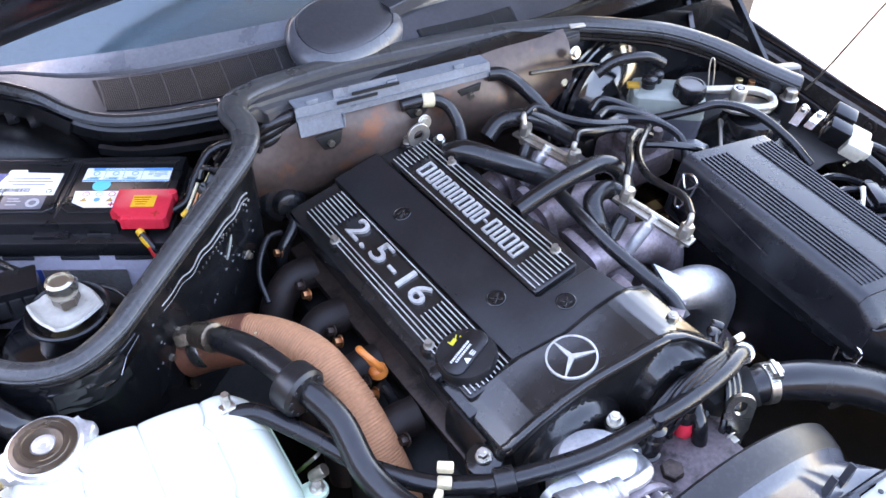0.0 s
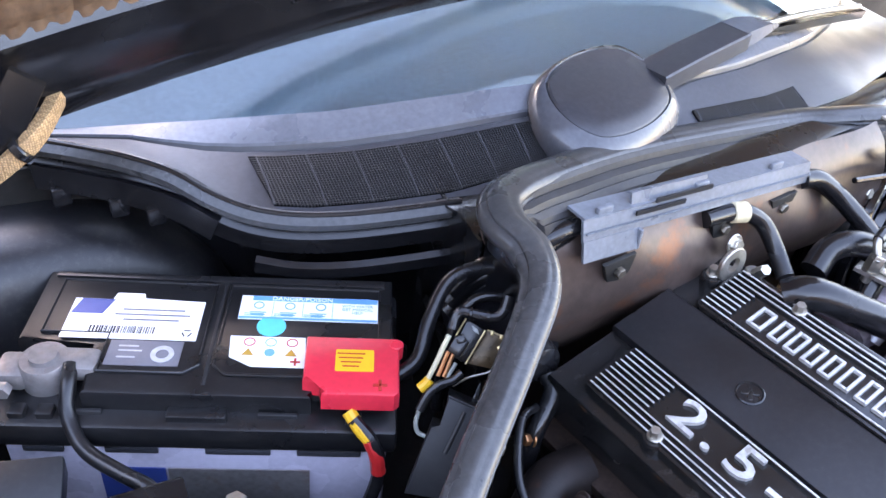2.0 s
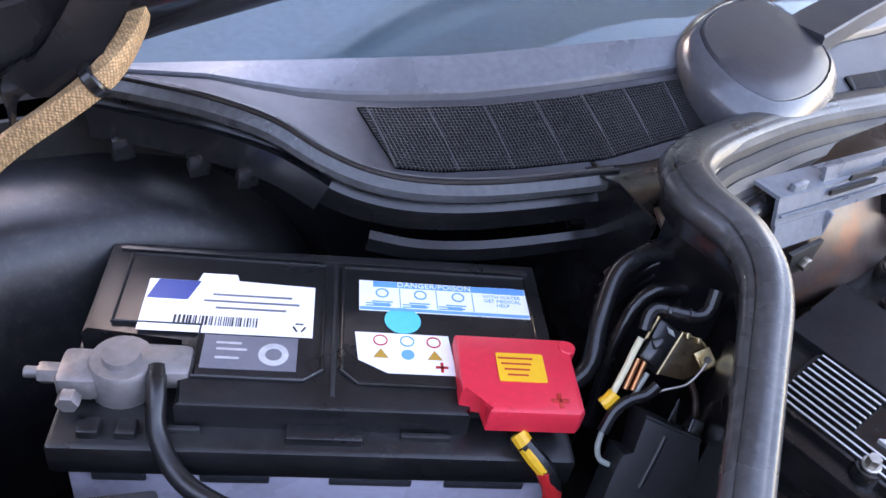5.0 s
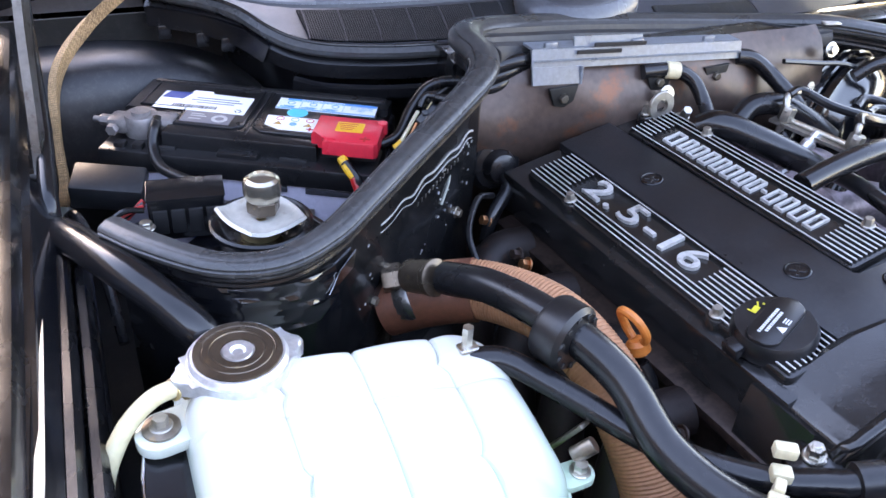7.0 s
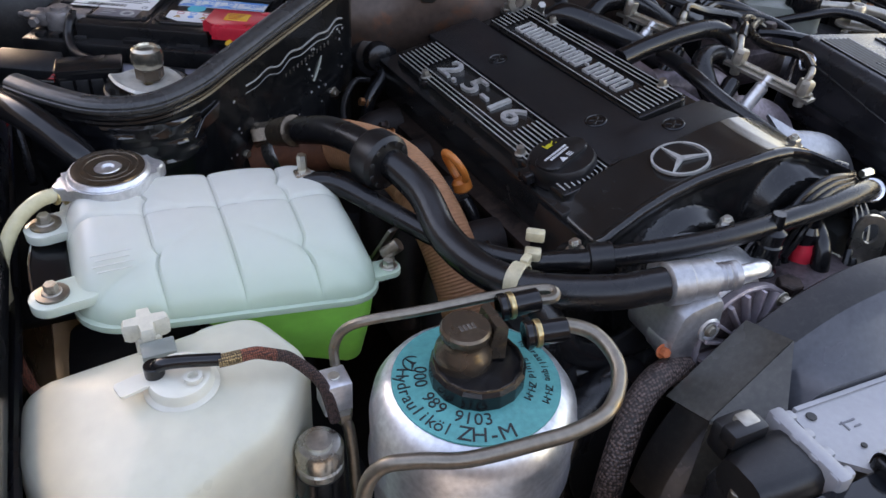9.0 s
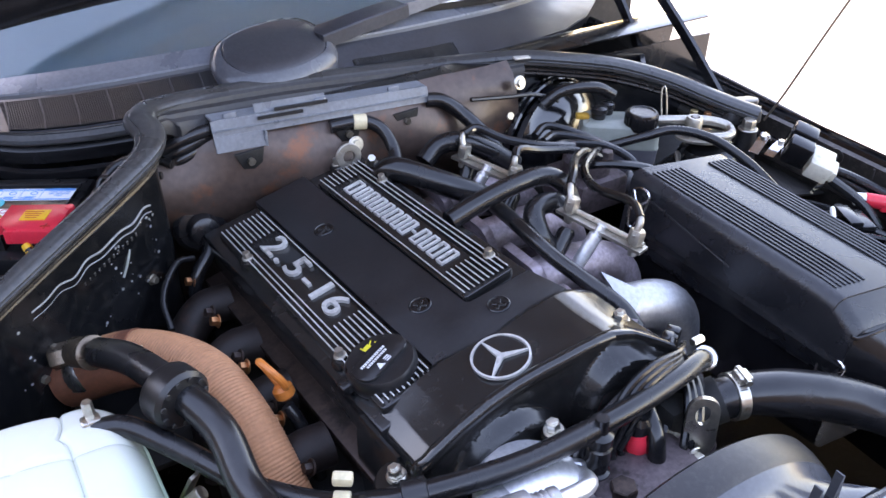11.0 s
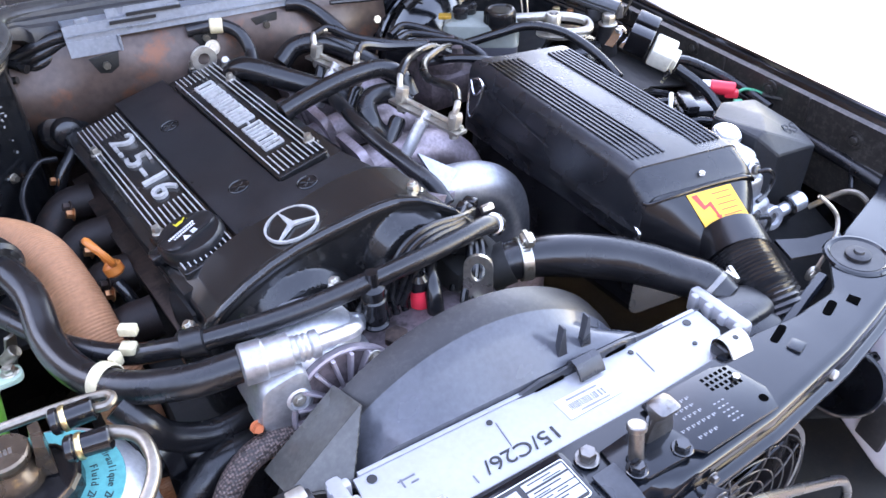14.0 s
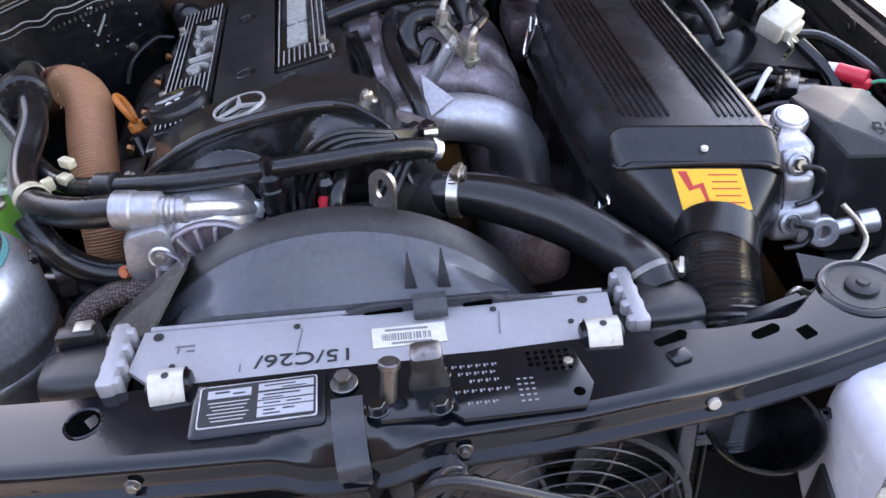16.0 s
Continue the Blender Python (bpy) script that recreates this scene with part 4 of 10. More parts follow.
def grille(x0, x1, n, t0, t1):
    """An air grille: a black bed painted for the shade behind, and rows of slats with ribs between."""
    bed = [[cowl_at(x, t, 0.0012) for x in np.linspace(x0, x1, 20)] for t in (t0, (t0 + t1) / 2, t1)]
    g = part("grille", sheet(bed, 0.001), "void", cowl, "slotted air grille on a shade-black bed")
    for k in range(n + 1):
        x = x0 + (x1 - x0) * k / n
        part("rib", sweep([cowl_at(x, t0, 0.002), cowl_at(x + 0.004, (t0 + t1) / 2, 0.0022), cowl_at(x + 0.006, t1, 0.002)], ring(0.001, 6), 2), "cowl", g)
    slats = []
    for j in range(22):
        t = t0 + (t1 - t0) * (j + 0.5) / 22
        slats.append(sweep([cowl_at(x, t, 0.0022) for x in np.linspace(x0, x1, 14)], [(-0.0003, -0.0008), (0.0003, -0.0008), (0.0003, 0.0008), (-0.0003, 0.0008)], 1))
    tagged(part("slat_mesh", join(*slats), "box_black", g, "thin dark slats"), "thin dark slats", kind="stuff")
    bars = []
    for j in range(int((x1 - x0) / 0.0027)):
        x = x0 + (j + 0.5) * 0.0027
        bars.append(sweep([cowl_at(x, t0, 0.0016), cowl_at(x + 0.004, t1, 0.0016)], [(-0.00045, -0.001), (0.00045, -0.001), (0.00045, 0.001), (-0.00045, 0.001)], 1))
    tagged(part("bar_mesh", join(*bars), "box_black", g), "fine dark cross bars", kind="stuff")


grille(-0.285, 0.0, 7, 0.1, 0.6)
grille(0.184, 0.355, 4, 0.02, 0.28)
lip = [(x, cowl_front(x)[0] - 0.006, cowl_front(x)[1] + 0.002) for x in (-0.455, -0.42, -0.39, -0.36, -0.335, -0.31, -0.28, -0.24, -0.19, -0.134)]
cseal = solo("cowl_seal", sweep(lip, [(-0.004, -0.010), (0.004, -0.011), (0.008, -0.007), (0.008, -0.002), (0.002, 0.003), (-0.007, 0.003), (-0.009, -0.006)], 6), "seal", "thick black rubber lip along the cowl edge", "rubber seal")
part("bead", sweep([(x, y - 0.0005, z + 0.0045) for x, y, z in lip], ring(0.0022, 8), 6), "rubber", cseal, "thin dark bead")
part("under_lip", sweep([(x, y + 0.002, z - 0.02) for x, y, z in lip], [(-0.004, -0.016), (0.003, -0.018), (0.006, 0.0), (-0.002, 0.008)], 6), "rubber", cowl, "black rubber under-lip")
part("under_lip", sweep([(x, y - 0.012, z - 0.045) for x, y, z in lip[5:]], [(-0.002, -0.012), (0.003, -0.012), (0.004, 0.0), (-0.002, 0.003)], 6), "smooth_black", cowl)
part("under_lip", sweep([(x, y - 0.006, z - 0.03) for x, y, z in lip[:5]], [(-0.004, -0.012), (0.004, -0.012), (0.004, 0.012), (-0.004, 0.012)], 6), "smooth_black", cowl)
for x in (-0.44, -0.4, -0.375):
    y, z = cowl_front(x)
    part("clip", rbox(0.016, 0.008, 0.018, T(x, y - 0.015, z - 0.045), 0.002), "smooth_black", cowl)

part("end_cap", sheet([[(x, y, z) for x in (-0.455, -0.52, -0.58, -0.64)] for y, z in ((0.50, 0.925), (0.505, 0.948), (0.56, 0.955), (0.8, 0.955))], 0.004), "cowl", cowl, "grey cowl end cap")
# battery well: back wall, bulging wheel-house, floor
rows = [[(x, cowl_front(x)[0] + dy, z) for x in np.linspace(-0.46, -0.13, 16)] for z, dy in ((0.62, 0.09), (0.8, 0.09), (0.88, 0.09), (0.925, 0.09))]
part("well_back", sheet(rows, 0.003), "wall_black", car, "black sheet wall behind the battery")
rows = []
for y, drop in ((0.52, 0.004), (0.46, 0.0), (0.43, 0.0), (0.412, 0.003), (0.398, 0.01), (0.388, 0.022), (0.38, 0.04), (0.372, 0.07), (0.366, 0.12), (0.36, 0.22)):
    rows.append([(x, y - 0.05 * max(0.0, -0.46 - x), interp(x, (-0.66, -0.6, -0.515, -0.451, -0.42, -0.39, -0.36, -0.33, -0.31, -0.295, -0.285, -0.28), (0.885, 0.893, 0.896, 0.889, 0.882, 0.871, 0.856, 0.835, 0.81, 0.77, 0.72, 0.66)) - drop) for x in np.linspace(-0.65, -0.28, 40)])
part("wheel_house", sheet(rows, 0.003), "well_paint", car, "glossy black domed wheel-house")
# dark sheet added below the tanks, standing in for the shade there
part("shade_sheet", rbox(0.32, 0.42, 0.01, T(-0.46, -0.27, 0.55), 0.003), "dark", car)
# the well floor's shade is put into its near-black colour
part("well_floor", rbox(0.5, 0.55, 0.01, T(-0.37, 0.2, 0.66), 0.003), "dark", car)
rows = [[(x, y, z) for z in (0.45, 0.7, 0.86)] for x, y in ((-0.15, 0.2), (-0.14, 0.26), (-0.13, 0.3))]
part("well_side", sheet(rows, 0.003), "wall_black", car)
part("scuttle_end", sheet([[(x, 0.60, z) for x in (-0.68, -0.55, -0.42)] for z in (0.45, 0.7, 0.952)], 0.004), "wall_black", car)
# firewall coloured near-black for the shade behind the cowl
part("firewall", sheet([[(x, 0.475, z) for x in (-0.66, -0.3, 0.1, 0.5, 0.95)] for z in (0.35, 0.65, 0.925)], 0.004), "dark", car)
part("well_corner", sheet([[(x, y, z) for x, y in ((-0.15, 0.2), (-0.142, 0.26), (-0.138, 0.32), (-0.135, 0.48))] for z in (0.45, 0.75, 0.93)], 0.003), "wall_black", car)

# ---- windscreen, roof pillars, dark cabin ----
screen = thing("windscreen", (0.15, 0.6, 0.98), "large tinted windscreen reflecting the sky", "windscreen")
rows = []
for t in np.linspace(0, 1, 8):
    row = []
    for x in np.linspace(-0.54, 0.84, 22):
        yb, zb = screen_base(x)
        k = 1 - 0.12 * t
        row.append((0.15 + (x - 0.15) * k, yb - 0.004 + 0.68 * t, zb - 0.002 + (0.46 - 0.06 * ((x - 0.15) / 0.7) ** 2) * (t - 0.1 * t * t)))
    rows.append(row)
pane = part("pane", sheet(rows, 0.005), "windscreen", screen)
pane.visible_shadow = False
for sx in (-1, 1):
    pts = [Vector((0.15 + sx * 0.70 * (1 - 0.12 * t), 0.60 + 0.66 * t, 0.925 + 0.40 * (t - 0.1 * t * t))) for t in np.linspace(0, 1, 6)]
    part("pillar", sweep(pts, [(-0.02, -0.03), (0.025, -0.03), (0.025, 0.012), (-0.02, 0.012)], 3), "gloss_black", screen, "glossy black windscreen pillar")
cabin = thing("cabin", (0.15, 1.2, 0.4), "dark car cabin with a grey dashboard shelf", "cabin")
rows = [[(0.15 + (x - 0.15), screen_base(x)[0] + 0.03 + d, screen_base(x)[1] - 0.02 + h) for x in np.linspace(-0.5, 0.8, 12)] for d, h in ((0.0, 0.0), (0.2, 0.01), (0.42, 0.012), (0.46, -0.02), (0.48, -0.35))]
# dashboard carries the windscreen's sky reflection in its colour
part("dashboard", sheet(rows, 0.004), "dash", cabin, "dashboard top coloured blue for the sky reflection in the glass")
# lining and side trims in near-black: the cabin's shade is put into their colour
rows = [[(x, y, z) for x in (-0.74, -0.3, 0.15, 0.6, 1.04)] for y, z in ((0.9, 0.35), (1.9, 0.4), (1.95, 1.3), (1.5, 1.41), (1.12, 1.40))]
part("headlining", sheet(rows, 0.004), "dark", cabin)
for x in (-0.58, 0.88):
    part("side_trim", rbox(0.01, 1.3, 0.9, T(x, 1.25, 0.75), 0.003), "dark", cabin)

# ---- single wiper ----
wiper = thing("windscreen_wiper", (0.1, 0.29, 0.95), "single central wiper with a rounded grey plastic drive cover", "wiper")
WC, WA, WB = Vector((0.075, 0.302, 0.981)), Vector((0.083, -0.034, -0.0125)), Vector((0.07, 0.07, 0.017))


def cover_section(scale, drop, shift=0.0):
    """A rounded, leaning diamond, parallel to the sloping top of the cover."""
    out = []
    for k in range(56):
        a = 2 * math.pi * k / 56
        c, q = math.cos(a), math.sin(a)
        out.append(WC + scale * (WA * math.copysign(abs(c) ** 1.22, c) + WB * math.copysign(abs(q) ** 1.22, q)) - Vector((0, shift, drop)))
    return out


part("drive_cover", loft([cover_section(k, d) for k, d in ((0.86, 0.08), (0.92, 0.05), (0.965, 0.026), (0.975, 0.017), (0.955, 0.010), (0.86, 0.001), (0.80, -0.0015), (0.775, 0.001), (0.76, 0.004))]), "shroud_face", wiper, "grey moulded drive cover")
part("cap_inset", loft([cover_section(k, d) for k, d in ((0.775, 0.01), (0.775, -0.0005), (0.75, -0.0025), (0.5, -0.0045), (0.2, -0.005))]), "cowl", wiper, "smooth darker inset cap")
arm = [(0.145, 0.314, 0.980), (0.22, 0.325, 0.989), (0.302, 0.336, 0.997)]
part("arm", sweep(arm, [(-0.0215, -0.014), (0.0215, -0.014), (0.0215, 0.005), (0.0198, 0.0068), (-0.0198, 0.0068), (-0.0215, 0.005)], 1), "cowl", wiper, "flat grey wiper arm")
part("arm_end", sweep([(0.298, 0.336, 0.996), (0.33, 0.340, 0.997), (0.365, 0.345, 0.995), (0.40, 0.350, 0.99)], [(-0.013, -0.007), (0.013, -0.007), (0.012, 0.005), (-0.012, 0.005)], 4, radii=[1.6, 1.45, 1.0, 0.4]), "trim_grey", wiper, "pale tapered arm end")
part("blade", sweep([(0.30, 0.345, 0.985), (0.45, 0.358, 0.976), (0.55, 0.366, 0.97), (0.64, 0.374, 0.962)], [(-0.003, -0.008), (0.003, -0.008), (0.005, 0.004), (-0.005, 0.004)], 5), "smooth_black", wiper)
part("bow", tube([(0.34, 0.337, 0.998), (0.43, 0.35, 0.993), (0.53, 0.361, 0.985), (0.62, 0.372, 0.974)], 0.0042), "pale_zinc", wiper, "thin metal blade bow")

# ---- raised bonnet ----
hood = thing("bonnet", (CX, 0.42, 1.0), "raised black bonnet with a brown quilted insulation pad", "bonnet")
HA = radians(74)


def hood_at(x, s, out=0.0):
    """On the underside: x across, s metres from the rear edge, out below the skin."""
    z0 = 1.05 - 0.10 * ((x - 0.1) / 0.55) ** 2 * 0.55
    n = Vector((0, -math.sin(HA), -math.cos(HA)))
    return Vector((x, 0.435 - s * math.cos(HA), z0 + s * math.sin(HA))) + n * out


rows = [[hood_at(x, s, -0.02 + (0.02 if s < 0.01 else 0)) for x in np.linspace(-0.68, 0.90, 24)] for s in (0.0, 0.04, 0.3, 0.7, 1.08)]
part("skin", sheet(rows, 0.004), "gloss_black", hood)
rows = [[hood_at(x, s, o) for x in np.linspace(-0.68, 0.90, 24)] for s, o in ((0.0, 0.0), (0.006, 0.012), (0.02, 0.018), (0.035, 0.016), (0.055, 0.008), (0.075, 0.012), (0.088, 0.014), (0.1, 0.004))]
part("rear_frame", sheet(rows, 0.003), "smooth_black", hood, "black pressed rear frame")
part("hinge_arm", sweep([hood_at(-0.45, 0.07, 0.03), hood_at(-0.48, 0.02, 0.03), (-0.505, 0.405, 0.99), (-0.511, 0.40, 0.968)], [(-0.003, -0.013), (0.003, -0.013), (0.003, 0.013), (-0.003, 0.013)], 5, radii=[1.0, 1.1, 0.7, 0.2]), "smooth_black", hood, "pointed black hinge lever")
solo("bonnet_stay", sweep([(-0.604, 0.150, 0.82), (-0.603, 0.158, 0.85), (-0.597, 0.178, 0.92), (-0.589, 0.205, 1.01), (-0.575, 0.24, 1.12), (-0.56, 0.28, 1.24)], [(-0.004, -0.009), (0.004, -0.009), (0.004, 0.009), (-0.004, 0.009)], 5), "dark_steel", "flat dark steel bonnet stay rising beside the wing", "stay")
# quilted pad: a grid of small pillows
nx, ns = 300, 130
pad = []
for j in range(ns):
    s = 0.085 + 0.93 * j / (ns - 1)
    row = []
    for i in range(nx):
        x = -0.60 + 1.4 * i / (nx - 1)
        h = 0.010 + 0.005 * abs(math.sin(math.pi * x / 0.017)) ** 0.6 * abs(math.sin(math.pi * s / 0.02)) ** 0.6
        if j in (0, ns - 1) or i in (0, nx - 1):
            h = 0.0
        row.append(hood_at(x, s, h))
    pad.append(row)
pb = bmesh.new()
g = [[pb.verts.new(p) for p in r] for r in pad]
for a, b in zip(g, g[1:]):
    for k in range(nx - 1):
        pb.faces.new((a[k], a[k + 1], b[k + 1], b[k]))
part("insulation_pad", pb, "hood_pad", hood, "brown quilted foam insulation pad")
# far hinge and stay
part("hinge_arm", sweep([(0.67, 0.30, 1.12), (0.70, 0.2, 1.02), (0.70, 0.10, 0.948), (0.70, 0.01, 0.875)], [(-0.004, -0.008), (0.004, -0.008), (0.004, 0.008), (-0.004, 0.008)], 4), "smooth_black", hood)
part("hinge_arm", sweep([(0.70, 0.34, 1.04), (0.705, 0.26, 0.96), (0.70, 0.20, 0.90), (0.66, 0.14, 0.88)], [(-0.004, -0.008), (0.004, -0.008), (0.004, 0.008), (-0.004, 0.008)], 4), "smooth_black", hood)
solo("support_wire", tube([(0.715, -0.07, 0.86), (0.72, -0.09, 0.91), (0.735, -0.125, 1.02), (0.76, -0.17, 1.16)], 0.0018, 4, 8), "pipe", "thin dark wire rising from the strut tower", "wire")
# earth strap
# sunlight on the braid is put into its colour
strap = solo("earth_strap", sweep([(-0.415, 0.43, 1.03), (-0.46, 0.385, 1.0), (-0.53, 0.41, 0.935), (-0.572, 0.385, 0.89), (-0.585, 0.34, 0.84), (-0.587, 0.29, 0.80), (-0.592, 0.22, 0.805)],
             [(-0.0045, -0.007), (0.0045, -0.007), (0.006, 0.0), (0.0045, 0.007), (-0.0045, 0.007), (-0.006, 0.0)], 8), "strap", "tan braided cable loop, coloured as if sunlit, hanging from the bonnet hinge", "strap")
part("tie", cyl(0.011, 0.008, along((-0.463, 0.386, 0.998), (-0.48, 0.39, 0.985))), "smooth_black", strap, "black cable tie")
part("sleeve", cyl(0.011, 0.03, along((-0.592, 0.225, 0.8), (-0.592, 0.19, 0.79))), "tank_grey", strap, "pale end sleeve")

# ---- engine: valve cover ----
VC = T(0, 0, 0.853) @ Euler((radians(-1.2), radians(-11.3), radians(3.6))).to_matrix().to_4x4()


def vc(u, v, h=0.0):
    return VC @ Vector((u, v, h))


engine = thing("engine", (0.03, -0.15, 0.4), "four-cylinder engine with a black ribbed valve cover", "engine")
body = [(-0.112, 0.13), (-0.112, -0.30), (0.128, -0.30), (0.128, 0.13)]
part("cover_body", slab(body, -0.062, -0.006, VC, 0.004), "crackle_cast", engine, "black cast valve cover")
part("cylinder_head", slab([(-0.128, 0.12), (-0.128, -0.31), (0.14, -0.31), (0.14, 0.12)], -0.16, -0.064, VC, 0.003), "head_cast", engine, "oily brown cast cylinder head")
part("gasket_rail", slab([(-0.134, 0.12), (-0.134, -0.325), (-0.112, -0.325), (-0.112, 0.12)], -0.075, -0.063, VC, 0.002), "head_cast", engine)
# block in near-black: the shade under the head is in its colour
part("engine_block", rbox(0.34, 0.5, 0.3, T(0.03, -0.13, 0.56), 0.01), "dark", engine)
# centre panel (T-shaped) with three screws
cen = [(-0.033, 0.128), (-0.033, -0.292), (0.13, -0.287), (0.122, -0.236), (0.046, -0.233), (0.041, -0.228), (0.041, 0.128)]
panel = part("spark_plug_cover", slab(cen, -0.007, 0.0035, VC, 0.002), "crackle", engine, "satin black plug cover panel")
for u, v in ((0.0, 0.0), (0.0065, -0.197), (0.065, -0.256)):
    s = part("screw", lathe([(0.0125, 0), (0.0125, 0.0012), (0.0112, 0.002), (0.0105, 0.0008), (0.0, 0.0008)], 24, VC @ T(u, v, 0.0032), False), "smooth_black", panel)
    part("slot", join(rbox(0.015, 0.0032, 0.0012, VC @ T(u, v, 0.0043) @ Matrix.Rotation(0.7, 4, "Z"), 0.0003, 1), rbox(0.0032, 0.015, 0.0012, VC @ T(u, v, 0.0043) @ Matrix.Rotation(0.7, 4, "Z"), 0.0003, 1)), "crackle_cast", s)


def ribbed(name, u0, u1, v0, v1, gap0, gap1, ug0, ug1):
    """A raised cover strip with bright-topped ribs along it, interrupted where the lettering stands."""
    w, l = u1 - u0, v0 - v1
    mid = VC @ T((u0 + u1) / 2, (v0 + v1) / 2, 0)
    strip = part(name, slab(rect(w, l, 0.006, 3), -0.008, 0.004, mid, 0.002), "crackle_cast", engine, "black ribbed cover strip with bright rib tops")
    ribs, bodies = [], []
    n = 10
    for k in range(n):
        u = u0 + 0.0045 + (w - 0.009) * k / (n - 1)
        pieces = [(v0 - 0.004, v1 + 0.004)]
        if ug0 < u < ug1:
            pieces = [(v0 - 0.004, gap0 + 0.004), (gap1 - 0.004, v1 + 0.004)]
        for a, b in pieces:
            bodies.append(rbox(0.0026, a - b, 0.0034, VC @ T(u, (a + b) / 2, 0.0054), 0.0005, 1))
            ribs.append(rbox(0.0014, a - b - 0.001, 0.0009, VC @ T(u, (a + b) / 2, 0.0072), 0.0002, 1))
    part("rib_bed", join(*bodies), "crackle_cast", strip)
    part("ribs", join(*ribs), "rib", strip, "bare bright rib tops")
    return strip


plain = ribbed("cover_strip", -0.1, -0.036, 0.098, -0.288, 0.038, -0.154, -0.083, -0.043)
named = ribbed("cover_strip", 0.045, 0.113, 0.100, -0.224, 0.062, -0.173, 0.056, 0.09)
RD = Matrix.Rotation(radians(-90), 4, "Z")
for ch, at in (("2", 0.0175), (".", 0.0435), ("5", 0.0735), ("-", 0.1055), ("1", 0.131), ("6", 0.1625)):
    part("figure", letters(ch, 0.043, 0.0045, VC @ T(-0.0605, 0.032 - at, 0.0035) @ RD @ Matrix.Scale(1.38, 4, (1, 0, 0)), bold=0.0003), "rib", plain, "raised silver figure")
# raised name: one plain hollow silver block in place of each letter
name_w = [0.021, 0.0145, 0.0155, 0.0155, 0.0145, 0.0165, 0.0145, 0.014, 0.008, 0.016, 0.0145, 0.0175, 0.015]
v = 0.056
for w in name_w:
    at = VC @ T(0.073, v - w / 2, 0) @ RD
    if w > 0.01:
        strokes = [slab(rect(0.0028, 0.026, 0.0006, 2), 0.003, 0.0075, at @ T(dx, 0, 0), 0.0005) for dx in (-0.3 * w, 0.3 * w)] + [slab(rect(0.6 * w - 0.0028, 0.0026), 0.003, 0.0075, at @ T(0, dy, 0), 0.0005) for dy in (-0.0117, 0.0117)]
    else:
        strokes = [slab(rect(0.006, 0.003), 0.003, 0.0075, at, 0.0005)]
    part("name_block", join(*strokes), "rib", named, "plain silver raised block")
    v -= w * 1.13
for u, vv in ((-0.094, 0.02), (-0.094, -0.2), (0.106, 0.03), (0.106, -0.19), (0.085, 0.112)):
    b = part("boss", lathe([(0.0115, -0.012), (0.0115, 0.002), (0.0095, 0.005)], 18, VC @ T(u, vv, 0)), "crackle_cast", engine)
    part("bolt", join(cyl(0.0068, 0.003, VC @ T(u, vv, 0.005)), hexnut(0.0048, 0.008, VC @ T(u, vv, 0.007))), "pale_zinc", b)
# oil filler cap
CAPM = VC @ T(-0.071, -0.243, 0.0)
cap = part("oil_cap", lathe([(0.034, -0.004), (0.036, 0.002), (0.036, 0.012), (0.033, 0.017), (0.0, 0.0175)], 40, CAPM), "plastic", engine, "round black oil filler cap")
part("grip", join(slab(rect(0.064, 0.030, 0.012, 5), 0.016, 0.0205, CAPM @ Matrix.Rotation(0.3, 4, "Z"), 0.002)), "plastic", cap)
part("cap_tab", rbox(0.02, 0.018, 0.012, CAPM @ T(-0.036, 0.006, 0.005), 0.003), "plastic", cap)
OC = CAPM @ T(0, 0, 0.0209) @ Matrix.Rotation(0.3, 4, "Z")
part("oil_can_mark", join(rbox(0.009, 0.005, 0.0005, OC @ T(0.004, 0.0205, -0.0031), 0), rbox(0.007, 0.0014, 0.0005, OC @ T(0.0108, 0.0218, -0.0031) @ Matrix.Rotation(0.5, 4, "Z"), 0), rbox(0.0012, 0.004, 0.0005, OC @ T(0.0005, 0.0238, -0.0031), 0), rbox(0.0018, 0.0018, 0.0005, OC @ T(0.0145, 0.018, -0.0031), 0)), "ink_yellow", cap, "yellow oil-can mark")
for row, (y, x0, n, w) in enumerate(((0.0045, -0.0205, 12, 0.0024), (0.0, -0.0165, 10, 0.0024))):
    for k in range(n):
        part("print_bar", rbox(w * (0.75 + 0.2 * (k % 3) / 2), 0.0026, 0.0004, OC @ T(x0 + 0.0029 * k, y, 0), 0), "print_white", cap)
part("warning_mark", slab([(-0.0042, -0.0035), (0.0042, -0.0035), (0, 0.004)], -0.0003, 0.0003, OC @ T(-0.0085, -0.0085, 0)), "print_white", cap)
part("warning_mark", join(rbox(0.0065, 0.0012, 0.0004, OC @ T(0.0025, -0.0062, 0), 0), rbox(0.0065, 0.0012, 0.0004, OC @ T(0.0025, -0.0085, 0), 0), rbox(0.0065, 0.0012, 0.0004, OC @ T(0.0025, -0.0108, 0), 0)), "print_white", cap)

# ---- front timing cover: a swept casting with an arched ridge ----
def crown(u):
    """Height of the casting's crest over the cover plane: humped in the middle, rounded off at both ends."""
    return interp(u, (-0.133, -0.13, -0.125, -0.118, -0.108, -0.09, -0.06, -0.03, 0.0, 0.03, 0.06, 0.075, 0.09, 0.105, 0.12, 0.13, 0.14, 0.155, 0.165, 0.171, 0.174),
                  (-0.17, -0.09, -0.05, -0.026, -0.01, 0.0, 0.011, 0.018, 0.0205, 0.0215, 0.0206, 0.0194, 0.0172, 0.0138, 0.0088, 0.004, -0.002, -0.012, -0.03, -0.07, -0.17))


def joint_v(u):
    return interp(u, (-0.13, -0.09, -0.03, 0.03, 0.09, 0.13, 0.17), (-0.284, -0.283, -0.290, -0.301, -0.297, -0.293, -0.30))


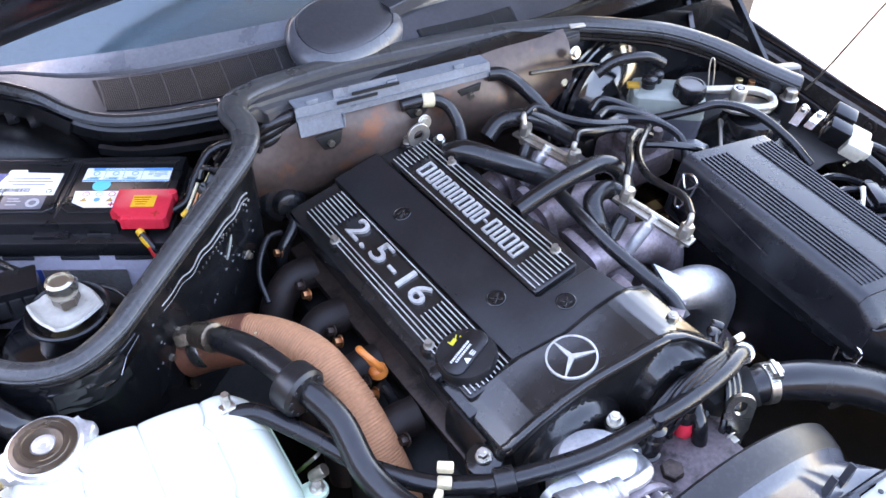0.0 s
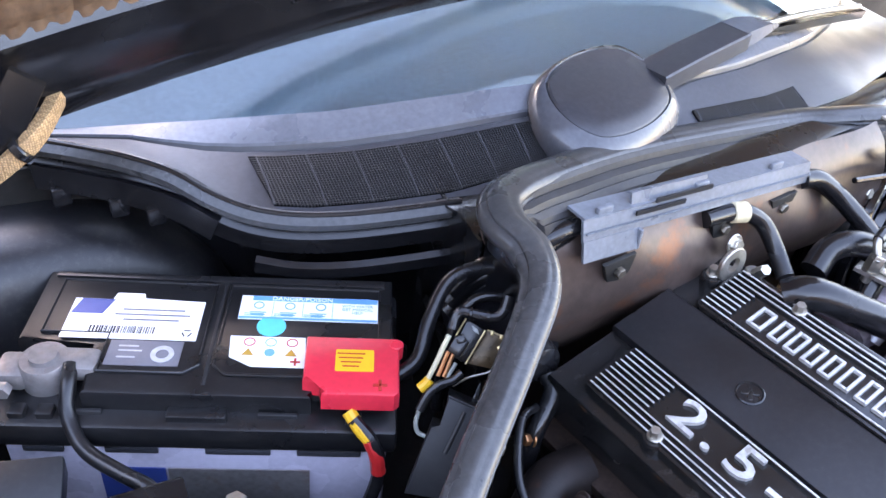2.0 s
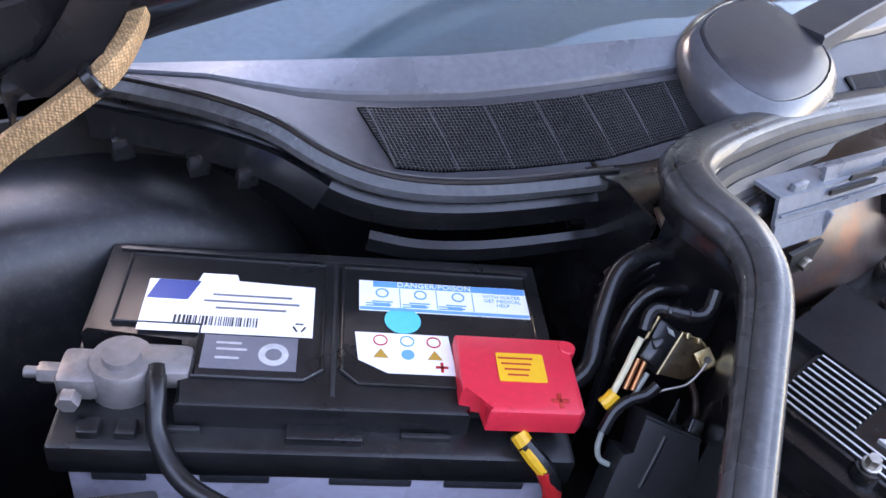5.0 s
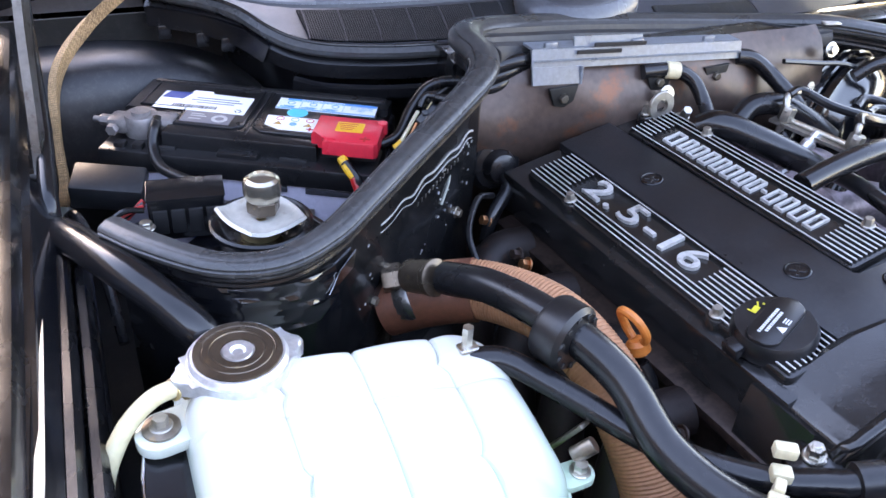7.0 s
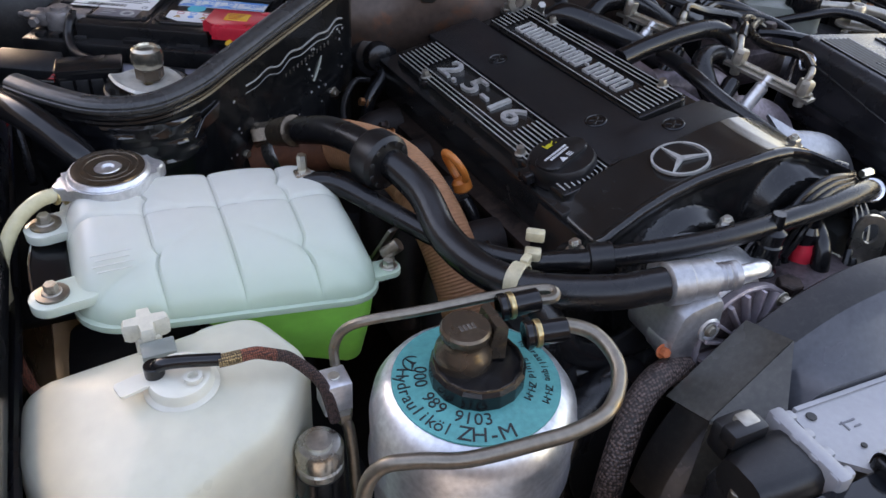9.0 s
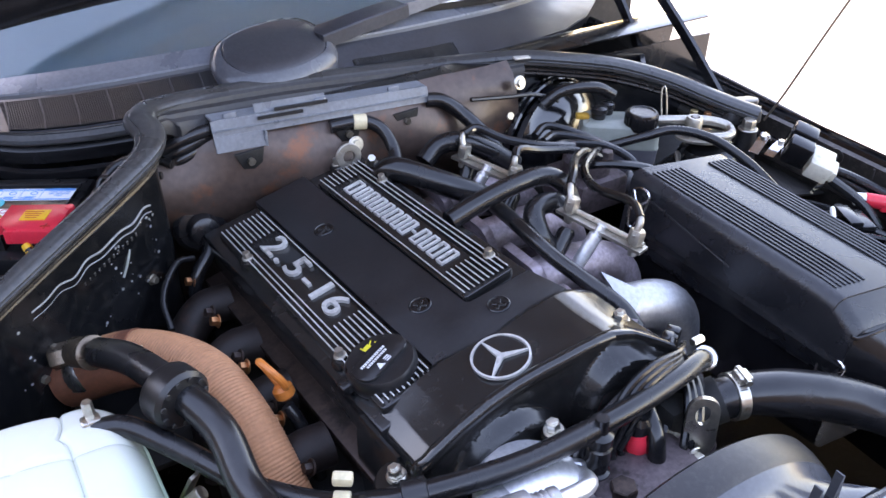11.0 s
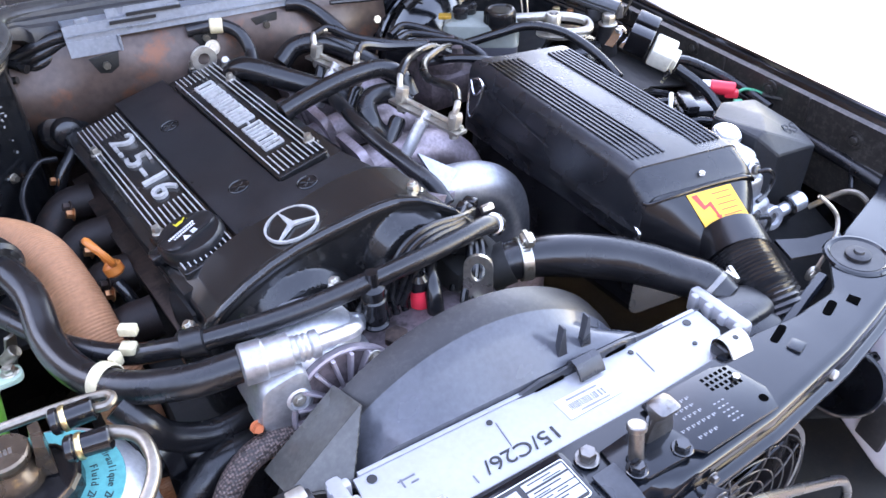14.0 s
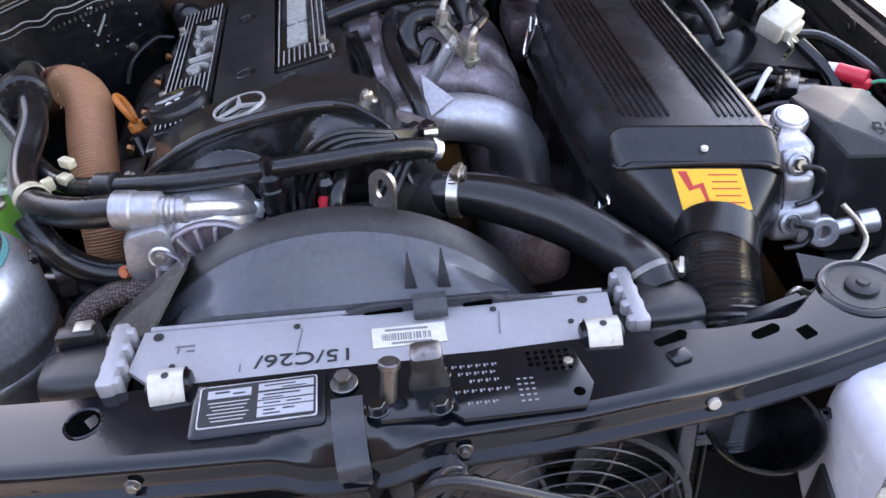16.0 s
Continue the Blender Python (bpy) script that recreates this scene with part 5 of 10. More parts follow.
def crest_v(u):
    return interp(u, (-0.135, -0.12, -0.10, -0.06, 0.0, 0.06, 0.11, 0.13, 0.145, 0.16, 0.175), (-0.325, -0.345, -0.353, -0.356, -0.36, -0.368, -0.371, -0.377, -0.392, -0.41, -0.425))


def bulge(u, h):
    """How far the front face stands out: a low arch on one side, the round of the drive wheel on the other."""
    def soft(k):
        k = min(1.0, max(0.0, k))
        return k * k * (3 - 2 * k)
    a = 1 - math.hypot((u + 0.03) / 0.07, max(0.0, h + 0.075) / 0.068)
    b = 1 - math.hypot((u - 0.112) / 0.066, max(0.0, h + 0.07) / 0.072)
    return 0.017 * soft(5.0 * a) + 0.021 * soft(5.0 * b)


us = np.concatenate([np.linspace(-0.133, -0.10, 14), np.linspace(-0.0985, 0.1415, 150), np.linspace(0.143, 0.174, 14)])
rows = []
for t in (-0.12, 0.0, 0.06, 0.2, 0.4, 0.6, 0.8, 0.92):
    rows.append([vc(u, joint_v(u) + (crest_v(u) - joint_v(u)) * t, crown(u) - 0.006 * (t < 0) - 0.002 * math.sin(math.pi * min(1.0, max(0.0, t))) ) for u in us])
for dv, dh in ((0.005, 0.0006), (0.003, 0.0018), (0.0, 0.0028), (-0.0032, 0.0026), (-0.0058, 0.0006), (-0.007, -0.0028), (-0.0068, -0.007), (-0.0058, -0.0098), (-0.0052, -0.0112)):
    rows.append([vc(u, crest_v(u) + dv, crown(u) + dh) for u in us])
for k in range(1, 54):
    d = 0.011 + 0.003 * k
    rows.append([vc(u, crest_v(u) - 0.0050 - 0.05 * (d - 0.011) - bulge(u, crown(u) * 0.35 - d + 0.006), crown(u) - d) for u in us])
timing = part("timing_cover", sheet(rows, 0.004), "crackle_cast", engine, "worn black cast front cover with an arched ridge")
part("side_wall", sheet([[vc(u, v, h) for v in np.linspace(-0.265, -0.33, 6)] for u, h in ((-0.112, -0.012), (-0.12, -0.03), (-0.128, -0.07), (-0.134, -0.13), (-0.136, -0.2))], 0.004), "crackle_cast", timing)
# round emblem: ring with three plain spokes
EM = VC @ T(0.012, -0.327, 0.0196) @ Euler((radians(-2), 0, 0)).to_matrix().to_4x4()
em = part("emblem_ring", lathe([(0.0266, 0), (0.0288, 0), (0.0288, 0.003), (0.0266, 0.003), (0.0266, 0)], 40, EM, False), "rib", timing, "bright round emblem ring")
for k in range(3):
    part("emblem_spoke", slab([(-0.0032, 0), (0.0032, 0), (0.0006, 0.0268), (-0.0006, 0.0268)], 0, 0.0028, EM @ Matrix.Rotation(radians(120 * k + 4), 4, "Z")), "rib", em)
for at in ((-0.098, -0.347, 0.816), (0.163, -0.34, 0.876), (0.038, -0.395, 0.84)):
    b = part("bolt", join(cyl(0.0095, 0.004, T(*at) @ VC.to_3x3().to_4x4()), hexnut(0.0068, 0.009, T(*at) @ VC.to_3x3().to_4x4() @ T(0, 0, 0.004)), cyl(0.0035, 0.016, T(*at) @ VC.to_3x3().to_4x4())), "steel", timing)
part("bolt_boss", lathe([(0.024, -0.14), (0.022, -0.006), (0.02, -0.002), (0.012, 0.0)], 26, T(-0.098, -0.347, 0.816) @ VC.to_3x3().to_4x4()), "crackle_cast", timing)
part("bolt_boss", lathe([(0.013, -0.06), (0.013, -0.002), (0.011, 0.0)], 18, T(0.163, -0.34, 0.876) @ VC.to_3x3().to_4x4()), "crackle_cast", timing)
part("bolt_boss", lathe([(0.012, -0.06), (0.012, -0.002), (0.01, 0.0)], 18, T(0.038, -0.395, 0.84) @ VC.to_3x3().to_4x4()), "crackle_cast", timing)
# front of the block below: thermostat housing, senders, lifting eye
part("front_casting", join(rbox(0.2, 0.06, 0.14, T(0.1, -0.43, 0.73), 0.012), rbox(0.14, 0.09, 0.05, T(0.09, -0.465, 0.785), 0.014)), "grimy_cast", engine, "stained grey-mauve front casting")
bolt(engine, (0.065, -0.462, 0.806), 0.0125, 0.010, material="head_cast", name="drain_plug")
snd = part("sender", lathe([(0.014, 0), (0.014, 0.012), (0.011, 0.014), (0.0125, 0.03), (0.0115, 0.032), (0.0125, 0.042), (0.011, 0.044), (0.012, 0.056), (0.007, 0.06), (0.006, 0.075)], 20, T(0.06, -0.43, 0.80)), "smooth_black", engine, "black ribbed ignition lead boot")
part("nut", hexnut(0.016, 0.008, T(0.06, -0.43, 0.799)), "copper", snd)
s2 = part("sender", lathe([(0.0105, 0), (0.0105, 0.014), (0.0085, 0.017), (0.0075, 0.022)], 18, T(0.112, -0.43, 0.808)), "red", engine, "red sensor")
part("plug", lathe([(0.008, 0), (0.0095, 0.016), (0.006, 0.022)], 14, T(0.112, -0.429, 0.826)), "smooth_black", s2)
s3 = part("sender", tube([(0.118, -0.45, 0.80), (0.119, -0.447, 0.815), (0.123, -0.436, 0.832), (0.132, -0.41, 0.843), (0.145, -0.39, 0.846)], 0.009), "smooth_black", engine)
part("collar", lathe([(0.0145, 0), (0.0145, 0.008), (0.011, 0.009)], 20, T(0.118, -0.45, 0.797)), "cream", s3, "cream sealing collar")
eye_out = rect(0.030, 0.068, 0.0145, 6)
le = bmesh.new()
ER = along((0.168, -0.452, 0.826), (0.10, -0.54, 0.842))
hole = [(0.0075 * math.cos(a), 0.015 + 0.0105 * math.sin(a)) for a in np.linspace(0, 2 * math.pi, 28, endpoint=False)]
outer = eye_out
# plate with a hole: bridge of quads between two loops of the same count
cnt = len(hole)
per = []
for k in range(cnt):
    a = 2 * math.pi * k / cnt
    d = Vector((math.cos(a), math.sin(a)))
    best = 1.0
    for i in range(len(outer)):
        p, q = Vector(outer[i]), Vector(outer[(i + 1) % len(outer)])
        c = Vector((0, 0.014))
        e = q - p
        det = d.x * -e.y + e.x * d.y
        if abs(det) > 1e-12:
            s = ((p - c).x * -e.y + e.x * (p - c).y) / det
            t = (d.x * (p - c).y - d.y * (p - c).x) / det
            if s > 0 and -1e-6 <= t <= 1 + 1e-6:
                best = min(best, s)
    per.append((d.x * best, 0.014 + d.y * best))
for z in (0, 0.005):
    ri = [le.verts.new((x, y, z)) for x, y in hole]
    ro = [le.verts.new((x, y, z)) for x, y in per]
    for k in range(cnt):
        le.faces.new((ri[k], ri[(k + 1) % cnt], ro[(k + 1) % cnt], ro[k]))
    if z == 0:
        r0 = (ri, ro)
    else:
        for a, b in zip(r0, (ri, ro)):
            for k in range(cnt):
                le.faces.new((a[k], a[(k + 1) % cnt], b[(k + 1) % cnt], b[k]))
le.transform(ER @ Matrix.Rotation(radians(180 if (ER.to_3x3() @ Vector((0, 1, 0))).z < 0 else 0), 4, "Z"))
part("lifting_eye", le, "steel", engine, "grey steel lifting eye")
bolt(engine, (0.155, -0.462, 0.80), 0.008, 0.008, Euler((radians(80), 0, 0)).to_matrix().to_4x4())

# ignition leads and wiring in front of the cover
random.seed(2)
for k in range(6):
    dz = 0.006 * k
    part("ignition_lead", tube([(0.045 + 0.01 * k, -0.43, 0.80), (0.05 + 0.01 * k, -0.415, 0.82 + 0.004 * k), (0.1 + 0.008 * k, -0.402 - 0.002 * k, 0.846 + dz * 0.4), (0.16, -0.388 - 0.004 * k, 0.848 + dz * 0.3), (0.205, -0.372, 0.846 + dz * 0.4)], 0.004, 5, 8), "rubber", engine)
for k in range(4):
    part("wire_bundle", tube([(0.195 + 0.004 * k, -0.374, 0.848), (0.175 + 0.004 * k, -0.40, 0.83 - 0.002 * k), (0.15 + 0.005 * k, -0.43, 0.80), (0.11 + 0.008 * k, -0.45, 0.77)], 0.0045, 5, 8), "rubber", engine)
knot = part("cable_clip", join(*[rbox(0.016, 0.012, 0.012, T(0.197 + 0.008 * k, -0.372 + 0.004 * k, 0.853 + 0.003 * math.sin(k * 2)) @ Matrix.Rotation(k * 0.7, 4, "Z"), 0.003) for k in range(4)]), "smooth_black", engine, "black cable clip")
part("tie", tube([(0.192, -0.38, 0.86), (0.19, -0.392, 0.848), (0.196, -0.39, 0.835)], 0.002, 3, 6), "cream", knot, "cream tie end")

for k in range(4):
    d = 0.0048 * k
    part("ignition_lead", tube([(0.078 + d, -0.414 - 0.004 * k, 0.815), (0.088 + d, -0.416 - 0.004 * k, 0.852 - d), (0.106 + d, -0.414 - 0.003 * k, 0.876 - d), (0.138 + d * 0.4, -0.41 - 0.003 * k, 0.884 - d), (0.18, -0.402 - 0.002 * k, 0.874 - d * 0.6), (0.207, -0.386, 0.862 - d * 0.4)], 0.0036, 6, 8), "rubber", engine)
for k in range(3):
    part("ignition_lead", tube([(0.19 + 0.006 * k, -0.40, 0.85), (0.172 + 0.008 * k, -0.43, 0.838), (0.15 + 0.01 * k, -0.452, 0.81), (0.135 + 0.012 * k, -0.462, 0.77)], 0.0042, 6, 8), "rubber", engine)

# exhaust side, its shade put into the pipes' near-black colour
for k in range(4):
    y = 0.06 - 0.095 * k
    part("exhaust_port", tube([(-0.11, y, 0.755), (-0.15, y, 0.75), (-0.185, y - 0.02, 0.71), (-0.19, y - 0.05, 0.62)], 0.024, 5, 12), "exhaust", engine, "rust-stained exhaust pipe, darkened for its shade")
    bolt(engine, (-0.143, y + 0.04, 0.772), 0.006, 0.008, Euler((0, radians(-70), 0)).to_matrix().to_4x4(), "copper", "nut")
    bolt(engine, (-0.143, y - 0.035, 0.772), 0.006, 0.008, Euler((0, radians(-70), 0)).to_matrix().to_4x4(), "head_cast", "nut")
part("pipe", tube([(-0.135, 0.11, 0.80), (-0.16, 0.10, 0.805), (-0.19, 0.06, 0.79), (-0.195, 0.02, 0.77)], 0.004), "rubber", engine)
# dipstick
dip = solo("dipstick", tube([(-0.136, -0.186, 0.788), (-0.128, -0.2, 0.765), (-0.122, -0.225, 0.70), (-0.12, -0.24, 0.60)], 0.0075, 4, 12), "smooth_black", "oil dipstick with an orange pull ring in its tube", "dipstick")
part("collar", lathe([(0.008, 0), (0.011, 0.003), (0.011, 0.012), (0.007, 0.016)], 18, along((-0.132, -0.178, 0.792), (-0.142, -0.165, 0.83))), "dip_orange", dip, "orange plastic collar")
loop = [(-0.1335, -0.176, 0.803), (-0.134, -0.183, 0.812), (-0.139, -0.184, 0.824), (-0.147, -0.178, 0.836), (-0.151, -0.166, 0.838), (-0.148, -0.158, 0.83), (-0.141, -0.16, 0.815), (-0.1365, -0.168, 0.805)]
part("ring", tube(loop, 0.0042, 5, 10), "dip_orange", dip, "orange pull ring")

# corrugated warm-air duct
wad = solo("warm_air_duct", bellows([(-0.305, -0.02, 0.782), (-0.268, -0.045, 0.806), (-0.232, -0.075, 0.815), (-0.20, -0.13, 0.818), (-0.186, -0.19, 0.803), (-0.178, -0.245, 0.765), (-0.172, -0.29, 0.70), (-0.168, -0.32, 0.58)], 0.029, 0.0034, 0.0008, 22),
     "orange_duct", "orange-brown corrugated cloth warm-air duct", "air duct")

part("cuff", lathe([(0.0295, 0), (0.0305, 0.002), (0.0305, 0.016), (0.0295, 0.018)], 28, along((-0.300, -0.022, 0.785), (-0.285, -0.033, 0.797)), False), "dark_steel", wad, "dull metal cuff band")
part("screw", hexnut(0.004, 0.014, along((-0.29, -0.04, 0.825), (-0.282, -0.03, 0.83))), "pipe", wad)
# smooth end of the duct, with its shade put into the darker colour
part("sleeve", tube([(-0.315, -0.012, 0.775), (-0.29, -0.028, 0.79), (-0.268, -0.045, 0.803), (-0.245, -0.062, 0.812)], 0.0312, 6, 24), "red_brown", wad, "smooth red-brown heat sleeve, darkened for shade")
random.seed(21)
for k in range(16):
    a = random.uniform(0.2, 2.6)
    u = random.random()
    p = Vector((-0.232, -0.075, 0.815)).lerp(Vector((-0.186, -0.19, 0.803)), u)
    side = Vector((0.9, 0.38, 0)) * math.cos(a) + Vector((0, 0, 1)) * math.sin(a)
    r = random.uniform(0.0012, 0.003)
    part("paint_fleck", slab([(r * (0.6 + 0.7 * random.random()) * math.cos(q), r * (0.6 + 0.7 * random.random()) * math.sin(q)) for q in (0, 1, 2, 3, 4, 5)], 0, 0.0005, along(p + side * 0.0288, p + side * 0.04)), "cream", wad)

# ---- hoses ----
ha = solo("air_conditioning_hose", tube([(-0.283, -0.068, 0.84), (-0.262, -0.12, 0.86), (-0.24, -0.19, 0.868), (-0.219, -0.25, 0.855), (-0.218, -0.31, 0.838), (-0.202, -0.365, 0.833), (-0.172, -0.408, 0.838), (-0.125, -0.44, 0.846), (-0.082, -0.453, 0.852)], 0.0155, 8, 16),
          "rubber", "thick black hose with crimped metal ends", "hose")
part("end_fitting", lathe([(0.012, 0), (0.0165, 0.004), (0.0165, 0.03), (0.018, 0.032), (0.018, 0.038), (0.0125, 0.04)], 20, along((-0.302, -0.028, 0.82), (-0.281, -0.075, 0.843))), "bronze", ha, "tarnished bronze crimp fitting")
part("elbow", join(hexnut(0.014, 0.02, along((-0.325, -0.02, 0.815), (-0.30, -0.028, 0.82))), tube([(-0.315, -0.02, 0.8), (-0.316, -0.02, 0.77), (-0.32, -0.02, 0.72)], 0.006)), "bronze", ha)
part("bracket_clamp", join(lathe([(0.0165, 0), (0.027, 0.0), (0.029, 0.004), (0.029, 0.024), (0.025, 0.028), (0.0165, 0.028)], 26, along((-0.246, -0.186, 0.866), (-0.236, -0.214, 0.866)))), "plastic", ha, "black plastic hose clamp")
for k in range(11):
    part("clamp_hole", cyl(0.0028, 0.002, along((-0.246, -0.186, 0.866), (-0.236, -0.214, 0.866)) @ Matrix.Rotation(k * 0.57, 4, "Z") @ T(0.0225, 0, 0.0275), 8), "ink", ha)
CR = along((-0.084, -0.453, 0.852), (-0.016, -0.464, 0.851))
part("crimp", lathe([(0.016, 0), (0.019, 0.002), (0.019, 0.02), (0.0175, 0.022), (0.0175, 0.044), (0.013, 0.046), (0.013, 0.05), (0.0115, 0.051), (0.013, 0.054), (0.0115, 0.056), (0.013, 0.059), (0.011, 0.062), (0.013, 0.064), (0.013, 0.07), (0.008, 0.072)], 24, CR), "alu", ha, "silver crimped hose end")
part("metal_pipe", tube([(-0.016, -0.464, 0.851), (0.01, -0.465, 0.85), (0.026, -0.457, 0.842), (0.034, -0.435, 0.826), (0.036, -0.42, 0.812)], 0.0075), "alu_soft", ha, "bent silver pipe")
part("nut", hexnut(0.012, 0.016, along((0.036, -0.428, 0.812), (0.044, -0.418, 0.83))), "alu_soft", ha)
hb = solo("vent_hose", tube([(-0.311, -0.176, 0.84), (-0.285, -0.19, 0.842), (-0.25, -0.235, 0.832), (-0.21, -0.30, 0.825), (-0.165, -0.352, 0.828), (-0.13, -0.38, 0.838), (-0.105, -0.394, 0.844), (-0.013, -0.421, 0.856), (0.09, -0.425, 0.862), (0.165, -0.418, 0.862), (0.205, -0.408, 0.856), (0.224, -0.402, 0.846)], 0.0105, 8, 14),
          "rubber", "long black rubber hose across the engine front", "hose")
for p, q in (((-0.116, -0.389, 0.843), (-0.096, -0.397, 0.846)),):
    part("clip", lathe([(0.0105, 0), (0.014, 0.001), (0.014, 0.021), (0.0105, 0.022)], 16, along(p, q)), "plastic", hb, "black hose clip")
part("clamp", lathe([(0.0112, 0), (0.0128, 0.0006), (0.0128, 0.008), (0.0112, 0.0085)], 20, along((0.219, -0.404, 0.85), (0.226, -0.401, 0.845))), "chrome", hb, "bright worm-drive clamp")
part("clamp_screw", join(hexnut(0.0045, 0.014, along((0.215, -0.39, 0.862), (0.232, -0.39, 0.862)))), "steel", hb)
solo("cable_tie", join(rbox(0.015, 0.012, 0.01, T(-0.158, -0.363, 0.841) @ Matrix.Rotation(-0.6, 4, "Z"), 0.002), rbox(0.017, 0.010, 0.010, T(-0.153, -0.356, 0.856) @ Matrix.Rotation(-0.6, 4, "Z"), 0.002),
          lathe([(0.0162, 0), (0.0178, 0.001), (0.0178, 0.013), (0.0162, 0.014)], 28, along((-0.1905, -0.3815, 0.8345), (-0.182, -0.3935, 0.836)), False), rbox(0.008, 0.012, 0.014, T(-0.172, -0.374, 0.843) @ Matrix.Rotation(-0.9, 4, "Z"), 0.002)), "cream", "cream nylon double hose clip", "hose clip")
cw = solo("coolant_hose", tube([(0.2, -0.415, 0.80), (0.225, -0.428, 0.812), (0.248, -0.436, 0.813), (0.285, -0.452, 0.81), (0.325, -0.474, 0.803), (0.36, -0.498, 0.793), (0.384, -0.526, 0.787), (0.397, -0.552, 0.786), (0.404, -0.575, 0.775)], 0.0235, 8, 20, radii=[0.021, 0.0215, 0.022, 0.0245, 0.025, 0.0245, 0.0235, 0.023, 0.022]),
          "rubber", "fat black upper radiator hose", "hose")
part("clamp", lathe([(0.0225, 0), (0.0245, 0.0005), (0.0245, 0.012), (0.0225, 0.0125)], 28, along((0.234, -0.431, 0.8125), (0.25, -0.4365, 0.813))), "steel", cw, "bright worm-drive clamp")
part("clamp_screw", join(rbox(0.014, 0.016, 0.007, T(0.243, -0.435, 0.839) @ Matrix.Rotation(-0.35, 4, "Z"), 0.0015), hexnut(0.0042, 0.024, along((0.238, -0.4475, 0.8405), (0.2465, -0.4245, 0.8405)))), "steel", cw, "worm screw housing")
part("clamp", lathe([(0.0226, 0), (0.0238, 0.0005), (0.0238, 0.0065), (0.0226, 0.007)], 28, along((0.3975, -0.556, 0.7845), (0.4035, -0.574, 0.7755))), "dark_steel", cw)
for k in range(7):
    part("clamp_slot", rbox(0.0012, 0.0012, 0.007, along((0.234, -0.431, 0.8125), (0.25, -0.4365, 0.813)) @ Matrix.Rotation(1.2 + 0.16 * k, 4, "Z") @ T(0.0246, 0, 0.006), 0), "ink", cw)
part("clamp_screw", join(hexnut(0.0042, 0.02, along((0.424, -0.572, 0.79), (0.431, -0.553, 0.793))), rbox(0.008, 0.014, 0.008, T(0.4255, -0.562, 0.79), 0.0015)), "steel", cw)
part("thermostat_housing", join(rbox(0.075, 0.06, 0.06, T(0.19, -0.405, 0.80), 0.016), tube([(0.2, -0.415, 0.80), (0.226, -0.428, 0.812)], 0.024, 2, 18)), "dark", engine, "dark thermostat housing")

# ---- intake side ----
intake = thing("intake_manifold", (0.22, -0.12, 0.7), "grey cast intake manifold with four curved runners", "intake manifold")
for k, y in enumerate((0.035, -0.06, -0.165, -0.265)):
    big = k == 3
    part("runner", tube([(0.12, y, 0.795), (0.165, y, 0.803), (0.215, y - 0.002, 0.811), (0.262, y - 0.006, 0.812), (0.303, y - 0.008, 0.798), (0.329, y - 0.008, 0.768), (0.338, y - 0.006, 0.72), (0.338, y, 0.62)], 0.032, 7, 22,
                        radii=[0.026, 0.025, 0.026, 0.028, 0.030, 0.0315, 0.032, 0.032]), "alu" if big else "mauve_cast", intake, "rounded cast runner")
    part("flange", slab(rect(0.075, 0.07, 0.014, 3), -0.006, 0.006, along((0.185, y, 0.82), (0.30, y, 0.86)), 0.002), "mauve_cast", intake)
    if not big:
        part("injector", lathe([(0.012, 0), (0.013, 0.02), (0.011, 0.024), (0.011, 0.045), (0.008, 0.05)], 16, along((0.222, y, 0.82), (0.246 + 0.006 * k, y + 0.008, 0.878))), "smooth_black", intake, "black fuel injector")
wa, wb, wd = Vector((0.2225, -0.246, 0.858)), Vector((0.256, -0.281, 0.84)), Vector((0.224, -0.302, 0.829))
wn = (wb - wa).cross(wd - wa).normalized()
part("web", loft([[p + wn * d for p in (wa, wa.lerp(wb, 0.5), wb, wb.lerp(wd, 0.5), wd, wd.lerp(wa, 0.5))] for d in (-0.0025, 0.0025)]), "alu", intake, "triangular cast web")
part("support_arm", sweep([(0.172, -0.328, 0.862), (0.195, -0.318, 0.846), (0.222, -0.30, 0.828), (0.245, -0.28, 0.815)], [(-0.010, -0.004), (0.010, -0.004), (0.010, 0.004), (-0.010, 0.004)], 4), "mauve_cast", intake, "flat cast arm")
part("plenum", rbox(0.11, 0.42, 0.12, T(0.34, -0.1, 0.62), 0.03, 3), "mauve_cast", intake)
part("fuel_distributor", join(rbox(0.09, 0.09, 0.05, T(0.40, -0.02, 0.815), 0.01), cyl(0.035, 0.03, T(0.40, -0.02, 0.83)), *[hexnut(0.009, 0.016, T(0.40 + 0.028 * math.cos(a), -0.02 + 0.028 * math.sin(a), 0.858)) for a in (0.5, 2.0, 3.6, 5.2)]), "grimy_cast", intake, "fuel distributor with union nuts")


